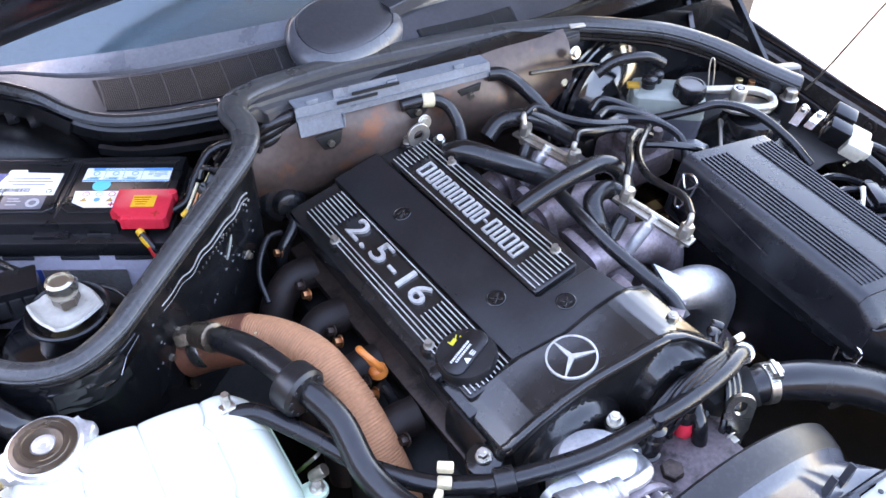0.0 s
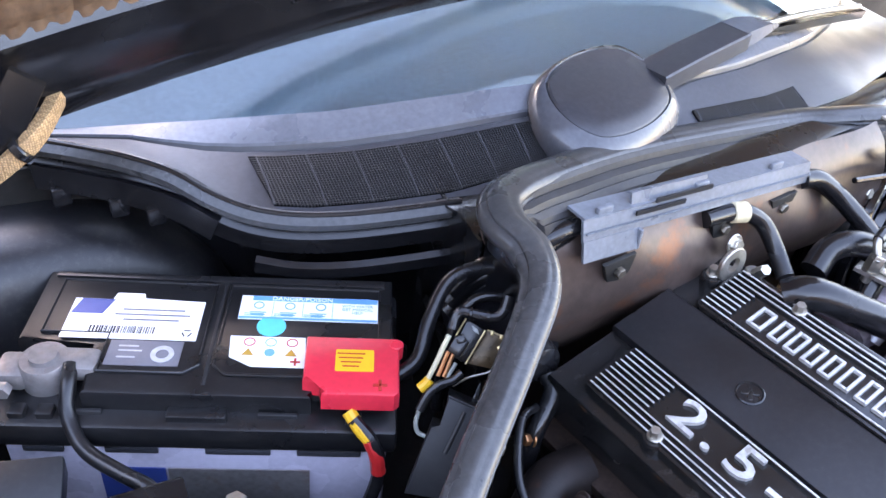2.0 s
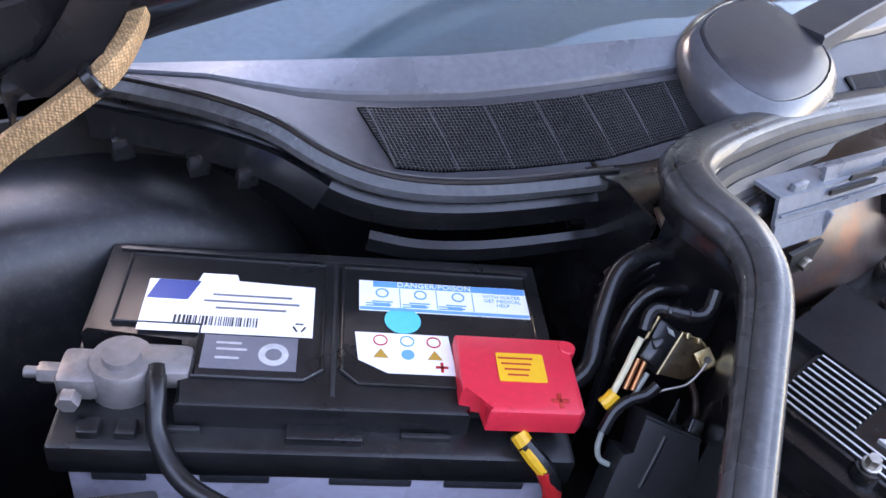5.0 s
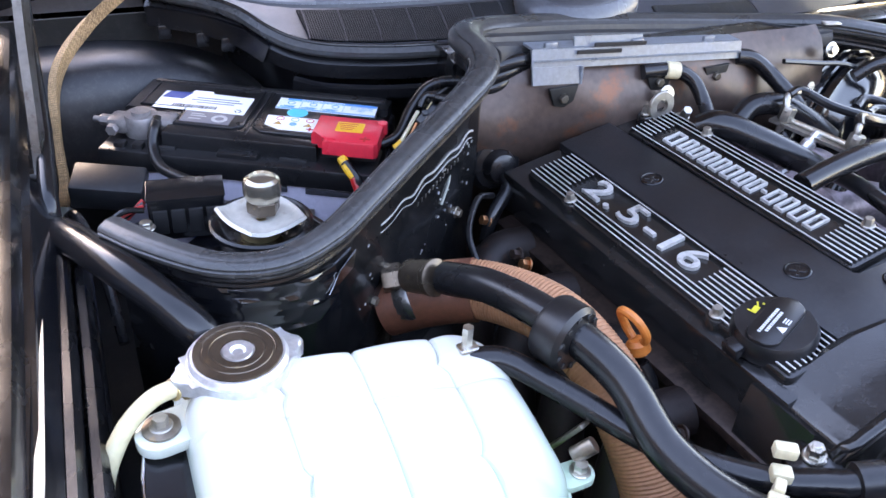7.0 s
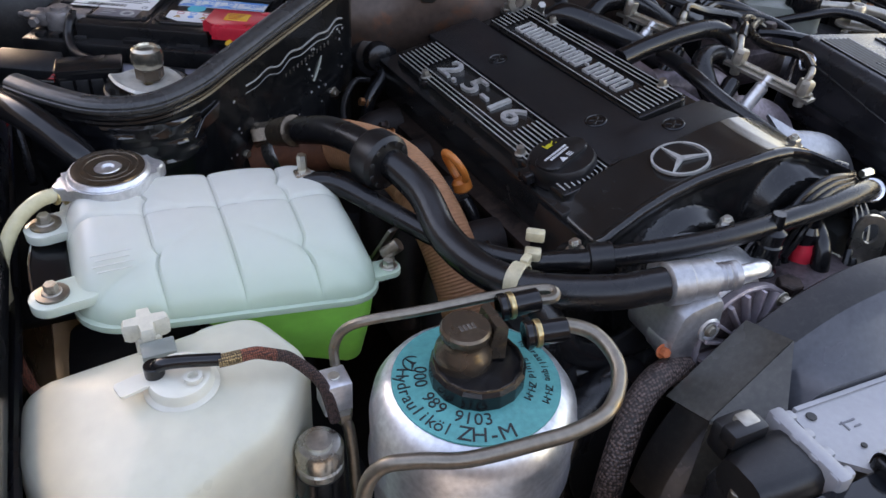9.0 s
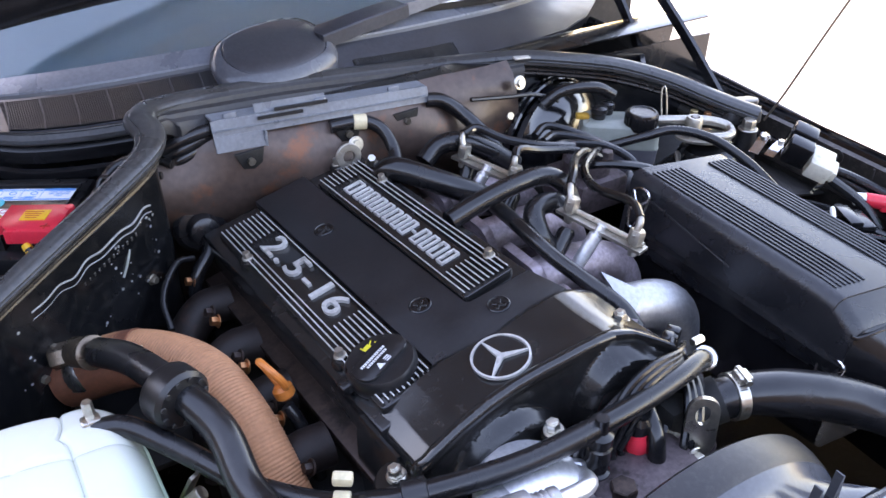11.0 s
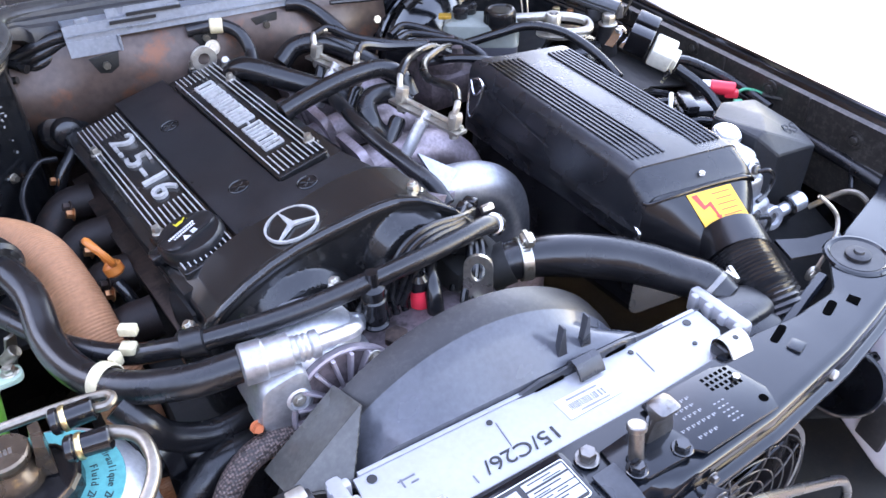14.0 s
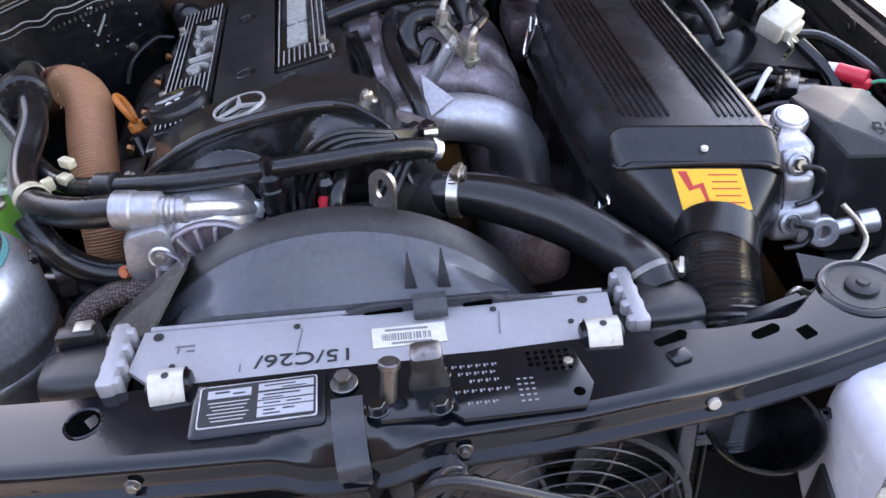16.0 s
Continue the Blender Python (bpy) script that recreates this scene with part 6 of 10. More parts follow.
def fuel_bar(a, b):
    """A clamp bar over two injectors, on one stand-off, with a union and a steel line at each end."""
    a, b = Vector(a), Vector(b)
    d = (b - a).normalized()
    bar = part("injector_bar", sweep([a - d * 0.014, a.lerp(b, 0.5), b + d * 0.014], [(-0.009, -0.002), (0.009, -0.002), (0.009, 0.002), (-0.009, 0.002)], 2), "pale_zinc", intake, "flat pale clamp bar")
    part("bar_rod", tube([a - d * 0.01 + Vector((0.004, 0, 0.005)), b + d * 0.01 + Vector((0.004, 0, 0.005))], 0.0032, 1, 8), "steel", bar)
    m = a.lerp(b, 0.52)
    part("stand_off", lathe([(0.0085, 0), (0.0085, 0.052), (0.006, 0.054), (0.006, 0.066)], 16, along(m + Vector((-0.035, 0.004, -0.05)), m + Vector((0.004, 0, 0.012)))), "alu_soft", bar, "bright stand-off post")
    for p in (a, b):
        part("union", join(hexnut(0.0095, 0.018, T(*p) @ Matrix.Rotation(0.2, 4, "Y") @ T(0, 0, 0.003)), cyl(0.006, 0.03, T(p.x, p.y, p.z - 0.012))), "pale_zinc", bar, "pale union nut")


fuel_bar((0.231, 0.045, 0.872), (0.252, -0.042, 0.872))
fuel_bar((0.259, -0.147, 0.874), (0.281, -0.236, 0.868))
lines = [((0.231, 0.045, 0.888), (0.237, 0.055, 0.903), (0.262, 0.058, 0.905), (0.29, 0.03, 0.893), (0.33, 0.005, 0.884), (0.385, -0.005, 0.872)),
         ((0.252, -0.042, 0.888), (0.256, -0.038, 0.902), (0.272, -0.025, 0.905), (0.31, -0.02, 0.892), (0.36, -0.025, 0.882), (0.39, -0.035, 0.87)),
         ((0.259, -0.147, 0.89), (0.267, -0.135, 0.905), (0.288, -0.115, 0.91), (0.33, -0.07, 0.895), (0.37, -0.045, 0.885), (0.40, -0.045, 0.868)),
         ((0.281, -0.236, 0.884), (0.29, -0.232, 0.90), (0.305, -0.2, 0.902), (0.305, -0.14, 0.892), (0.33, -0.09, 0.888), (0.38, -0.05, 0.88), (0.41, -0.03, 0.87))]
for ln in lines:
    fl = part("fuel_line", tube(ln[1:], 0.0058, 6, 10), "rubber", intake, "black sleeved fuel line")
    part("line_end", tube(ln[:3], 0.0042, 5, 10), "pale_zinc", fl)
solo("breather_hose", tube([(0.11, 0.06, 0.875), (0.126, 0.044, 0.885), (0.165, 0.012, 0.872), (0.208, -0.016, 0.853), (0.24, -0.035, 0.835)], 0.0165, 6, 16), "rubber", "thick black breather hose beside the valve cover", "hose")
solo("idle_air_hose", tube([(0.118, -0.095, 0.88), (0.16, -0.092, 0.89), (0.215, -0.09, 0.899), (0.262, -0.089, 0.898), (0.286, -0.1, 0.885), (0.292, -0.115, 0.86)], 0.0125, 6, 14), "rubber", "black rubber air hose over the intake", "hose")
solo("curved_hose", tube([(0.235, -0.155, 0.83), (0.215, -0.15, 0.855), (0.222, -0.125, 0.876), (0.255, -0.118, 0.876), (0.275, -0.14, 0.862)], 0.0135, 6, 14), "rubber", "short bent black hose", "hose")
solo("lower_vent_hose", tube([(0.20, -0.075, 0.866), (0.194, -0.11, 0.871), (0.192, -0.16, 0.868), (0.197, -0.2, 0.859), (0.207, -0.25, 0.85), (0.216, -0.29, 0.841), (0.22, -0.315, 0.825)], 0.0095, 6, 12), "rubber", "thin black hose along the intake runners", "hose")
solo("rear_hose", tube([(0.19, 0.08, 0.862), (0.215, 0.085, 0.878), (0.245, 0.075, 0.882), (0.28, 0.06, 0.868), (0.32, 0.04, 0.84)], 0.014, 6, 14), "rubber", "black hose behind the intake", "hose")
for k in range(3):
    solo("cable_conduit", tube([(0.12 + 0.004 * k, -0.02 - 0.03 * k, 0.855), (0.135 + 0.008 * k, -0.09, 0.842), (0.15 + 0.006 * k, -0.17, 0.838), (0.16, -0.25, 0.838 - 0.004 * k), (0.18, -0.30, 0.83)], 0.005, 5, 8), "rubber", "thin black wiring beside the valve cover", "cable")
solo("wire_tuft", join(*[tube([(0.158, -0.262 - 0.002 * k, 0.848), (0.165 + 0.002 * k, -0.275, 0.853 + 0.001 * k), (0.172, -0.285 - 0.002 * k, 0.846)], 0.0012, 3, 5) for k in range(6)]), "copper", "bare coppery wire ends", "wires")

# harness tray on the bulkhead
tray = thing("harness_tray", (0.08, 0.17, 0.91), "grey plastic cable tray fixed along the bulkhead", "cable tray")
def tray_at(x, down, back=0.0):
    """On the tray's front panel: x along it, down from its upper edge, back towards the bulkhead."""
    t = (x + 0.072) / 0.312
    return Vector((x, 0.164 - 0.010 * t - 0.28 * down + back, 0.951 - 0.014 * t - down))


# the tray's colour holds some skylight besides its dust
part("front_panel", sheet([[tray_at(x, d) for x in np.linspace(-0.072, 0.24, 16)] for d in (0.0, 0.008, 0.016, 0.021)], 0.003), "tray", tray, "dusty grey front panel, lightened for the sky it faces")
part("top_ledge", sheet([[tray_at(x, -0.001, b) for x in np.linspace(-0.07, 0.238, 16)] for b in (0.0005, 0.012, 0.024)], 0.003), "tray", tray)
part("drop_flap", sheet([[tray_at(x, d, -0.001) for x in (-0.072, -0.05, -0.03, -0.008)] for d in (0.019, 0.028, 0.039)], 0.003), "tray", tray)
part("flap_edge", rbox(0.004, 0.014, 0.022, T(*tray_at(-0.006, 0.03, 0.004)), 0.001), "tray", tray)
part("upper_strip", sheet([[tray_at(x, d, 0.004) for x in (-0.012, 0.035, 0.086)] for d in (-0.012, -0.004, 0.0)], 0.003), "tray", tray)
for x0, x1, d in ((-0.012, 0.05, 0.0035), (0.012, 0.086, -0.004)):
    part("slot", sweep([tray_at(x, d, -0.003) for x in (x0, (x0 + x1) / 2, x1)], [(-0.001, -0.0022), (0.001, -0.0022), (0.001, 0.0022), (-0.001, 0.0022)], 2), "ink", tray)
for x in (-0.045, 0.078, 0.188):
    part("clip", rbox(0.018, 0.006, 0.009, T(*tray_at(x, -0.003, 0.004)), 0.002), "tray", tray)
part("step", sweep([tray_at(x, 0.012, -0.0022) for x in (-0.07, 0.0, 0.12, 0.238)], [(-0.0008, -0.001), (0.0008, -0.001), (0.0008, 0.001), (-0.0008, 0.001)], 2), "tray", tray)
for x, z in ((-0.033, 0.896), (0.108, 0.9), (0.2, 0.898)):
    br = part("hanger", slab([(-0.02, 0.012), (0.02, 0.014), (0.016, -0.006), (0.004, -0.013), (-0.01, -0.01)], -0.002, 0.002, T(x, 0.146, z) @ Matrix.Rotation(radians(90), 4, "X"), 0.0005), "dark", tray, "dark bracket under the tray")
    part("bolt", hexnut(0.0055, 0.006, T(x, 0.144, z) @ Matrix.Rotation(radians(90), 4, "X")), "pipe", br)
for k in range(3):
    solo("harness", tube([(-0.05, 0.178 + 0.004 * k, 0.936 - 0.009 * k), (-0.082, 0.176 + 0.004 * k, 0.935 - 0.011 * k), (-0.108, 0.178, 0.929 - 0.012 * k), (-0.134, 0.185, 0.918 - 0.011 * k), (-0.158, 0.195, 0.905 - 0.012 * k), (-0.18, 0.2, 0.885 - 0.012 * k)], 0.0085, 6, 12), "rubber", "thick black wiring loom entering the cable tray", "cable", "wiring looms")
solo("harness", tube([(0.238, 0.155, 0.916), (0.262, 0.148, 0.912), (0.285, 0.13, 0.894), (0.303, 0.1, 0.87), (0.314, 0.072, 0.845), (0.315, 0.06, 0.82)], 0.011, 6, 12), "rubber", "black wiring loom leaving the cable tray", "cable", "wiring looms")
lead = solo("harness", tube([(0.085, 0.152, 0.912), (0.118, 0.148, 0.913), (0.135, 0.142, 0.912), (0.153, 0.13, 0.9), (0.158, 0.11, 0.88), (0.15, 0.085, 0.865)], 0.0092, 6, 12), "rubber", "black taped lead with a cream collar", "cable")
part("collar", cyl(0.0108, 0.018, along((0.118, 0.148, 0.913), (0.136, 0.142, 0.912))), "cream", lead, "white collar")
solo("speed_cable", tube([(0.30, 0.13, 0.912), (0.36, 0.125, 0.905), (0.41, 0.12, 0.90), (0.45, 0.11, 0.885)], 0.0035, 5, 8), "rubber", "thin black cable on the bulkhead", "cable")
EYE = T(0.09, 0.113, 0.884) @ Matrix.Rotation(radians(84), 4, "X")
rear_eye = solo("lifting_eye", lathe([(0.0085, 0.0), (0.0175, 0.0), (0.0185, 0.001), (0.0185, 0.004), (0.0175, 0.005), (0.0085, 0.005), (0.0085, 0.0)], 30, EYE, False), "pale_zinc", "dull steel lifting eye behind the engine", "lifting eye")
part("shank", rbox(0.026, 0.005, 0.03, T(0.09, 0.1165, 0.858), 0.001), "pale_zinc", rear_eye)
solo("bleed_union", join(hexnut(0.006, 0.022, along((0.118, 0.1, 0.868), (0.112, 0.085, 0.89))), cyl(0.009, 0.012, T(0.12, 0.102, 0.86))), "steel", "small steel union behind the engine", "union")

# ---- air filter box ----
air = thing("air_filter_box", (0.46, -0.3, 0.75), "black plastic air filter housing with ribbed lid", "air filter")


def air_sec(y, xl, xr, zt, zb, r=0.02, flare=0.012):
    out = []
    cx, w, h = (xl + xr) / 2, xr - xl, zt - zb
    for x, z in rect(w, h, min(r, h * 0.45, w * 0.45), 4):
        k = (h / 2 - z) / h
        out.append((cx + x + (-flare if x < 0 else flare) * k, y - 0.10 * x, zt - h / 2 + z - 0.07 * x))
    return out


lid = [air_sec(-0.128, 0.388, 0.536, 0.872, 0.78, r=0.012), air_sec(-0.134, 0.382, 0.542, 0.885, 0.78, r=0.014), air_sec(-0.25, 0.386, 0.548, 0.876, 0.772, r=0.014),
       air_sec(-0.40, 0.394, 0.556, 0.864, 0.765, r=0.015), air_sec(-0.432, 0.396, 0.558, 0.859, 0.765, r=0.015), air_sec(-0.4325, 0.396, 0.558, 0.857, 0.765, r=0.015), air_sec(-0.455, 0.395, 0.558, 0.843, 0.765, r=0.016), air_sec(-0.462, 0.396, 0.557, 0.836, 0.765, r=0.018)]
part("lid", loft(lid), "airbox", air)
funnel = [air_sec(-0.4622, 0.397, 0.556, 0.8355, 0.766, r=0.02), air_sec(-0.475, 0.412, 0.548, 0.828, 0.762, r=0.024), air_sec(-0.505, 0.442, 0.522, 0.803, 0.75, r=0.022), air_sec(-0.522, 0.448, 0.516, 0.795, 0.742, r=0.024)]
part("snout", loft(funnel), "smooth_black", air, "glossy black funnel snout")
seam = [(0.392, -0.4525, 0.838), (0.399, -0.4575, 0.836), (0.426, -0.463, 0.8385), (0.48, -0.468, 0.8375), (0.523, -0.473, 0.834), (0.545, -0.4755, 0.829), (0.555, -0.474, 0.82)]
part("seam", sweep([(x, y, z - 0.0012) for x, y, z in seam], ring(0.0022, 8), 4), "smooth_black", air, "rounded lip along the lid")
for side in (0, 1):
    for k in range(7 - side):
        x0 = 0.400 + 0.0074 * k if side == 0 else 0.4945 + 0.0068 * k
        pts = []
        for y in np.linspace(-0.15, -0.417, 8):
            x = x0 + (0.0125 * (-0.15 - y) / 0.255)
            xl, xr = interp(y, (-0.43, -0.25, -0.134), (0.396, 0.386, 0.382)), interp(y, (-0.43, -0.25, -0.134), (0.558, 0.548, 0.542))
            zt = interp(y, (-0.43, -0.40, -0.25, -0.134), (0.858, 0.864, 0.876, 0.885))
            dx = x - (xl + xr) / 2
            pts.append((x, y - 0.10 * dx, zt - 0.07 * dx + 0.0008))
        part("rib", sweep(pts, [(-0.0016, -0.001), (0.0016, -0.001), (0.0013, 0.0014), (-0.0013, 0.0014)], 2), "smooth_black", air)
part("side_crease", sweep([(0.3795, -0.15, 0.866), (0.380, -0.2, 0.857), (0.3815, -0.297, 0.838)], ring(0.0012, 6), 3), "airbox", air)
part("flange", sweep([(0.372, -0.14, 0.815), (0.376, -0.25, 0.81), (0.386, -0.42, 0.797), (0.395, -0.455, 0.79)], [(-0.004, -0.005), (0.006, -0.005), (0.006, 0.005), (-0.004, 0.005)], 4), "smooth_black", air)
part("lower_shell", loft([air_sec(-0.135, 0.386, 0.524, 0.80, 0.66), air_sec(-0.46, 0.405, 0.538, 0.79, 0.66)]), "smooth_black", air)
part("pin", cyl(0.0035, 0.004, T(0.481, -0.456, 0.844)), "white_plastic", air, "small white pin")
part("side_stud", cyl(0.006, 0.004, along((0.398, -0.44, 0.82), (0.3, -0.46, 0.82))), "plastic", air)
# wire spring clips
for at in ((0.372, -0.155, 0.85), (0.388, -0.445, 0.775)):
    x, y, z = at
    part("spring_clip", join(tube([(x, y + 0.014, z + 0.022), (x - 0.006, y + 0.012, z), (x - 0.012, y + 0.004, z - 0.022), (x - 0.008, y, z - 0.026)], 0.0016, 4, 6),
                             tube([(x, y - 0.014, z + 0.022), (x - 0.006, y - 0.012, z), (x - 0.012, y - 0.004, z - 0.022), (x - 0.008, y, z - 0.026)], 0.0016, 4, 6),
                             tube([(x, y + 0.014, z + 0.022), (x + 0.002, y, z + 0.028), (x, y - 0.014, z + 0.022), (x - 0.004, y, z + 0.006), (x, y + 0.014, z + 0.022)], 0.0016, 4, 6)), "chrome", air, "bright wire spring clip")
# warning sticker on the snout
def snout_pt(u, v):
    """u across 0..1, v from the crease down 0..1, on the sloping front face."""
    a, b = Vector((0.446, -0.468, 0.8352)), Vector((0.512, -0.4745, 0.8305))
    c, d = Vector((0.449, -0.500, 0.8085)), Vector((0.511, -0.5065, 0.8045))
    return a.lerp(b, u).lerp(c.lerp(d, u), v) + Vector((0, 0.0004, -0.0008))


so, sx_, sy_ = snout_pt(0, 0), snout_pt(1, 0) - snout_pt(0, 0), snout_pt(0, 1) - snout_pt(0, 0)
SW, SH = sx_.length, sy_.length
ax, ay = sx_.normalized(), -sy_.normalized()
az = ax.cross(ay).normalized()
SK = Matrix(((ax.x, ay.x, az.x, so.x), (ax.y, ay.y, az.y, so.y), (ax.z, ay.z, az.z, so.z), (0, 0, 0, 1)))
stk = part("sticker", slab([(0, 0), (0, -SH), (SW, -SH), (SW, 0)], -0.0004, 0.0002, SK), "yellow", air, "yellow warning sticker with a red flash")
part("flash", slab([(0.07 * SW, -0.06 * SH), (0.2 * SW, -0.06 * SH), (0.24 * SW, -0.42 * SH), (0.4 * SW, -0.34 * SH), (0.42 * SW, -0.78 * SH), (0.46 * SW, -0.78 * SH), (0.41 * SW, -0.94 * SH), (0.33 * SW, -0.78 * SH), (0.37 * SW, -0.78 * SH), (0.33 * SW, -0.46 * SH), (0.17 * SW, -0.54 * SH)], 0.0002, 0.0005, SK), "ink_red", stk)
for k in range(5):
    part("print_bar", rbox(SW * (0.42 - 0.05 * (k % 2)), 0.0012, 0.0003, SK @ T(0.71 * SW, -(0.15 + 0.17 * k) * SH, 0.0004), 0), "ink_red", stk)
part("neck", tube([(0.482, -0.507, 0.784), (0.475, -0.524, 0.78), (0.468, -0.54, 0.776)], 0.0405, 4, 32), "smooth_black", air)
duct = solo("intake_duct", bellows([(0.469, -0.537, 0.777), (0.464, -0.556, 0.771), (0.459, -0.58, 0.762), (0.4555, -0.603, 0.749), (0.453, -0.625, 0.72), (0.452, -0.638, 0.66)], 0.0405, 0.0040, 0.0022, 32), "smooth_black", "black corrugated intake duct below the air filter", "air duct")

# ---- radiator ----
rad = thing("radiator", (0.15, -0.61, 0.4), "aluminium radiator with pale crimped top plate", "radiator")


def rz(x):
    return 0.80 - 0.017 * (x + 0.03) / 0.38


outl = [(-0.045, -0.580), (0.355, -0.580), (0.352, -0.612), (0.325, -0.645), (0.30, -0.652), (0.02, -0.655), (-0.02, -0.652), (-0.05, -0.625)]
bm = slab(outl, 0.794, 0.799)
for v in bm.verts:
    v.co.z += 0.006 - 0.034 * (v.co.x + 0.03) / 0.76
part("top_plate", bm, "rad_alu", rad, "pale silver top plate")


def on_plate(x, y, up=0.0):
    return Vector((x, y, 0.805 - 0.034 * (x + 0.03) / 0.76 + up))


RT = Euler((0, radians(2.5), 0)).to_matrix().to_4x4()
part("back_lip", sweep([on_plate(-0.04, -0.578, -0.006), on_plate(0.15, -0.578, -0.006), on_plate(0.35, -0.578, -0.006)], [(-0.002, -0.012), (0.002, -0.012), (0.002, 0.008), (-0.002, 0.008)], 2), "rad_alu", rad)
# holes are flat black discs, their shade painted on the plate
for x, y, r in ((-0.032, -0.588, 0.0045), (0.331, -0.588, 0.0045), (-0.015, -0.625, 0.0026), (0.315, -0.614, 0.0026), (0.084, -0.59, 0.003), (0.252, -0.59, 0.003)):
    part("hole", cyl(r, 0.0012, T(*on_plate(x, y, 0.0004)) @ RT, 14), "ink", rad, "black disc for the shade in a punched hole")
for x in (0.084, 0.252):
    part("scribed_line", rbox(0.0008, 0.028, 0.0006, T(*on_plate(x + 0.003, -0.607, 0.0006)) @ RT @ Matrix.Rotation(-0.12, 4, "Z"), 0), "grey_label", rad)
UP = Matrix.Rotation(math.pi, 4, "Z")
part("marking", letters("15/C26/", 0.02, 0.0006, T(*on_plate(0.092, -0.628, 0.0005)) @ RT @ UP @ Matrix.Scale(1.25, 4, (1, 0, 0))), "ink", rad, "black stencilled marking")
part("marking", letters("1", 0.012, 0.0005, T(*on_plate(0.040, -0.633, 0.0005)) @ RT @ UP), "grey_label", rad, "faint stencilled figure")
part("marking", join(rbox(0.016, 0.0015, 0.0005, T(*on_plate(-0.008, -0.602, 0.0005)), 0), rbox(0.0015, 0.009, 0.0005, T(*on_plate(-0.013, -0.605, 0.0005)), 0), rbox(0.007, 0.0015, 0.0005, T(*on_plate(-0.003, -0.608, 0.0005)), 0)), "grey_label", rad)
lab = part("barcode_label", slab(rect(0.062, 0.024), 0.0003, 0.0009, T(*on_plate(0.178, -0.613, 0)) @ RT @ Matrix.Rotation(0.02, 4, "Z")), "cream_white", rad, "pale barcode label")
random.seed(8)
bars = []
x = -0.022
while x < 0.018:
    w = random.choice((0.0007, 0.0011, 0.0016))
    bars.append(rbox(w, 0.008, 0.0004, T(*on_plate(0.178 + x, -0.614, 0.0011)) @ RT, 0))
    x += w + random.choice((0.0008, 0.0014))
bars += [rbox(0.036, 0.0022, 0.0004, T(*on_plate(0.176, -0.6055, 0.0011)) @ RT, 0), rbox(0.034, 0.002, 0.0004, T(*on_plate(0.180, -0.6215, 0.0011)) @ RT, 0)]
part("print", join(*bars), "print_grey", lab)
for sx, x0 in ((-1, -0.062), (1, 0.372)):
    cr = part("crimp_strip", rbox(0.014, 0.075, 0.03, T(x0, -0.612 + (0.018 if sx > 0 else 0), rz(x0)), 0.004), "rad_alu", rad, "white serrated crimp strip")
    for k in range(4):
        part("tooth", rbox(0.02, 0.010, 0.02, T(x0 - sx * 0.002, -0.585 - 0.019 * k + (0.018 if sx > 0 else 0), rz(x0) + 0.004), 0.003), "rad_alu", cr)
    part("end_tank", loft([[(x0 + sx * d, y - 0.612 + (0.016 if sx > 0 else 0), rz(x0) - 0.012 + z) for y, z in rect(0.056 * s, 0.045 * s, 0.014, 3)] for d, s in ((0.006, 1.0), (0.045, 0.96), (0.06, 0.8))]), "plastic", rad, "dark plastic end tank")
    part("tank_body", rbox(0.06, 0.06, 0.4, T(x0 + sx * 0.03, -0.608, 0.58), 0.012), "plastic", rad)
part("core", rbox(0.42, 0.035, 0.4, T(0.155, -0.612, 0.585), 0.003), "dark", rad)
part("hose_neck", tube([(0.413, -0.602, 0.735), (0.411, -0.595, 0.757), (0.404, -0.577, 0.774)], 0.0215, 4, 20, radii=[0.0235, 0.0225, 0.0205]), "cowl", rad, "grey plastic hose neck")
part("bracket", join(rbox(0.03, 0.022, 0.03, T(-0.098, -0.575, 0.80), 0.004), rbox(0.034, 0.016, 0.016, T(-0.098, -0.583, 0.812), 0.003)), "plastic", rad)
part("bracket_cap", rbox(0.016, 0.014, 0.018, T(-0.093, -0.578, 0.812), 0.002), "pale_zinc", rad)
part("spring_nut", cyl(0.006, 0.01, T(-0.118, -0.61, 0.775)), "pipe", rad)

# ---- fan shroud ----
shroud = thing("fan_shroud", (0.16, -0.53, 0.5), "large grey-black plastic fan shroud behind the radiator", "fan shroud")
SCX, SCZ, SR = 0.11, 0.641, 0.217
angs = np.linspace(radians(176), radians(14), 40)


def arch_pt(a, r, y):
    return Vector((SCX + r * math.cos(a), y, SCZ + r * math.sin(a)))


def front_pt(a):
    """Where the same ray meets the flat front edge along the radiator."""
    x = 0.125 + SR * 0.985 * math.cos(a)
    z = SCZ + SR * math.sin(a)
    zt = 0.812 - 0.034 * (x + 0.03) / 0.76
    return Vector((min(max(x, -0.062), 0.372), -0.574, min(z, zt)))


rows = [[arch_pt(a, r, y) for a in angs] for r, y in ((SR - 0.03, -0.497), (SR - 0.004, -0.495), (SR, -0.4985), (SR - 0.001, -0.512), (SR - 0.004, -0.524), (SR - 0.0075, -0.531), (SR - 0.012, -0.5355))]
part("arch_band", sheet(rows, 0.003), "band_black", shroud, "dull black arched band")
rows = [[arch_pt(a, SR - 0.0068, -0.5298) + Vector((0, 0, 0.0005)) for a in angs], [arch_pt(a, SR - 0.0105, -0.5365) for a in angs]]
for t in (0.02, 0.12, 0.4, 0.7, 1.0):
    rows.append([arch_pt(a, SR - 0.014, -0.5415).lerp(front_pt(a), t) + Vector((0, 0, 0.0006 * (1 - t))) for a in angs])
rows.append([front_pt(a) + Vector((0, -0.001, -0.012)) for a in angs])
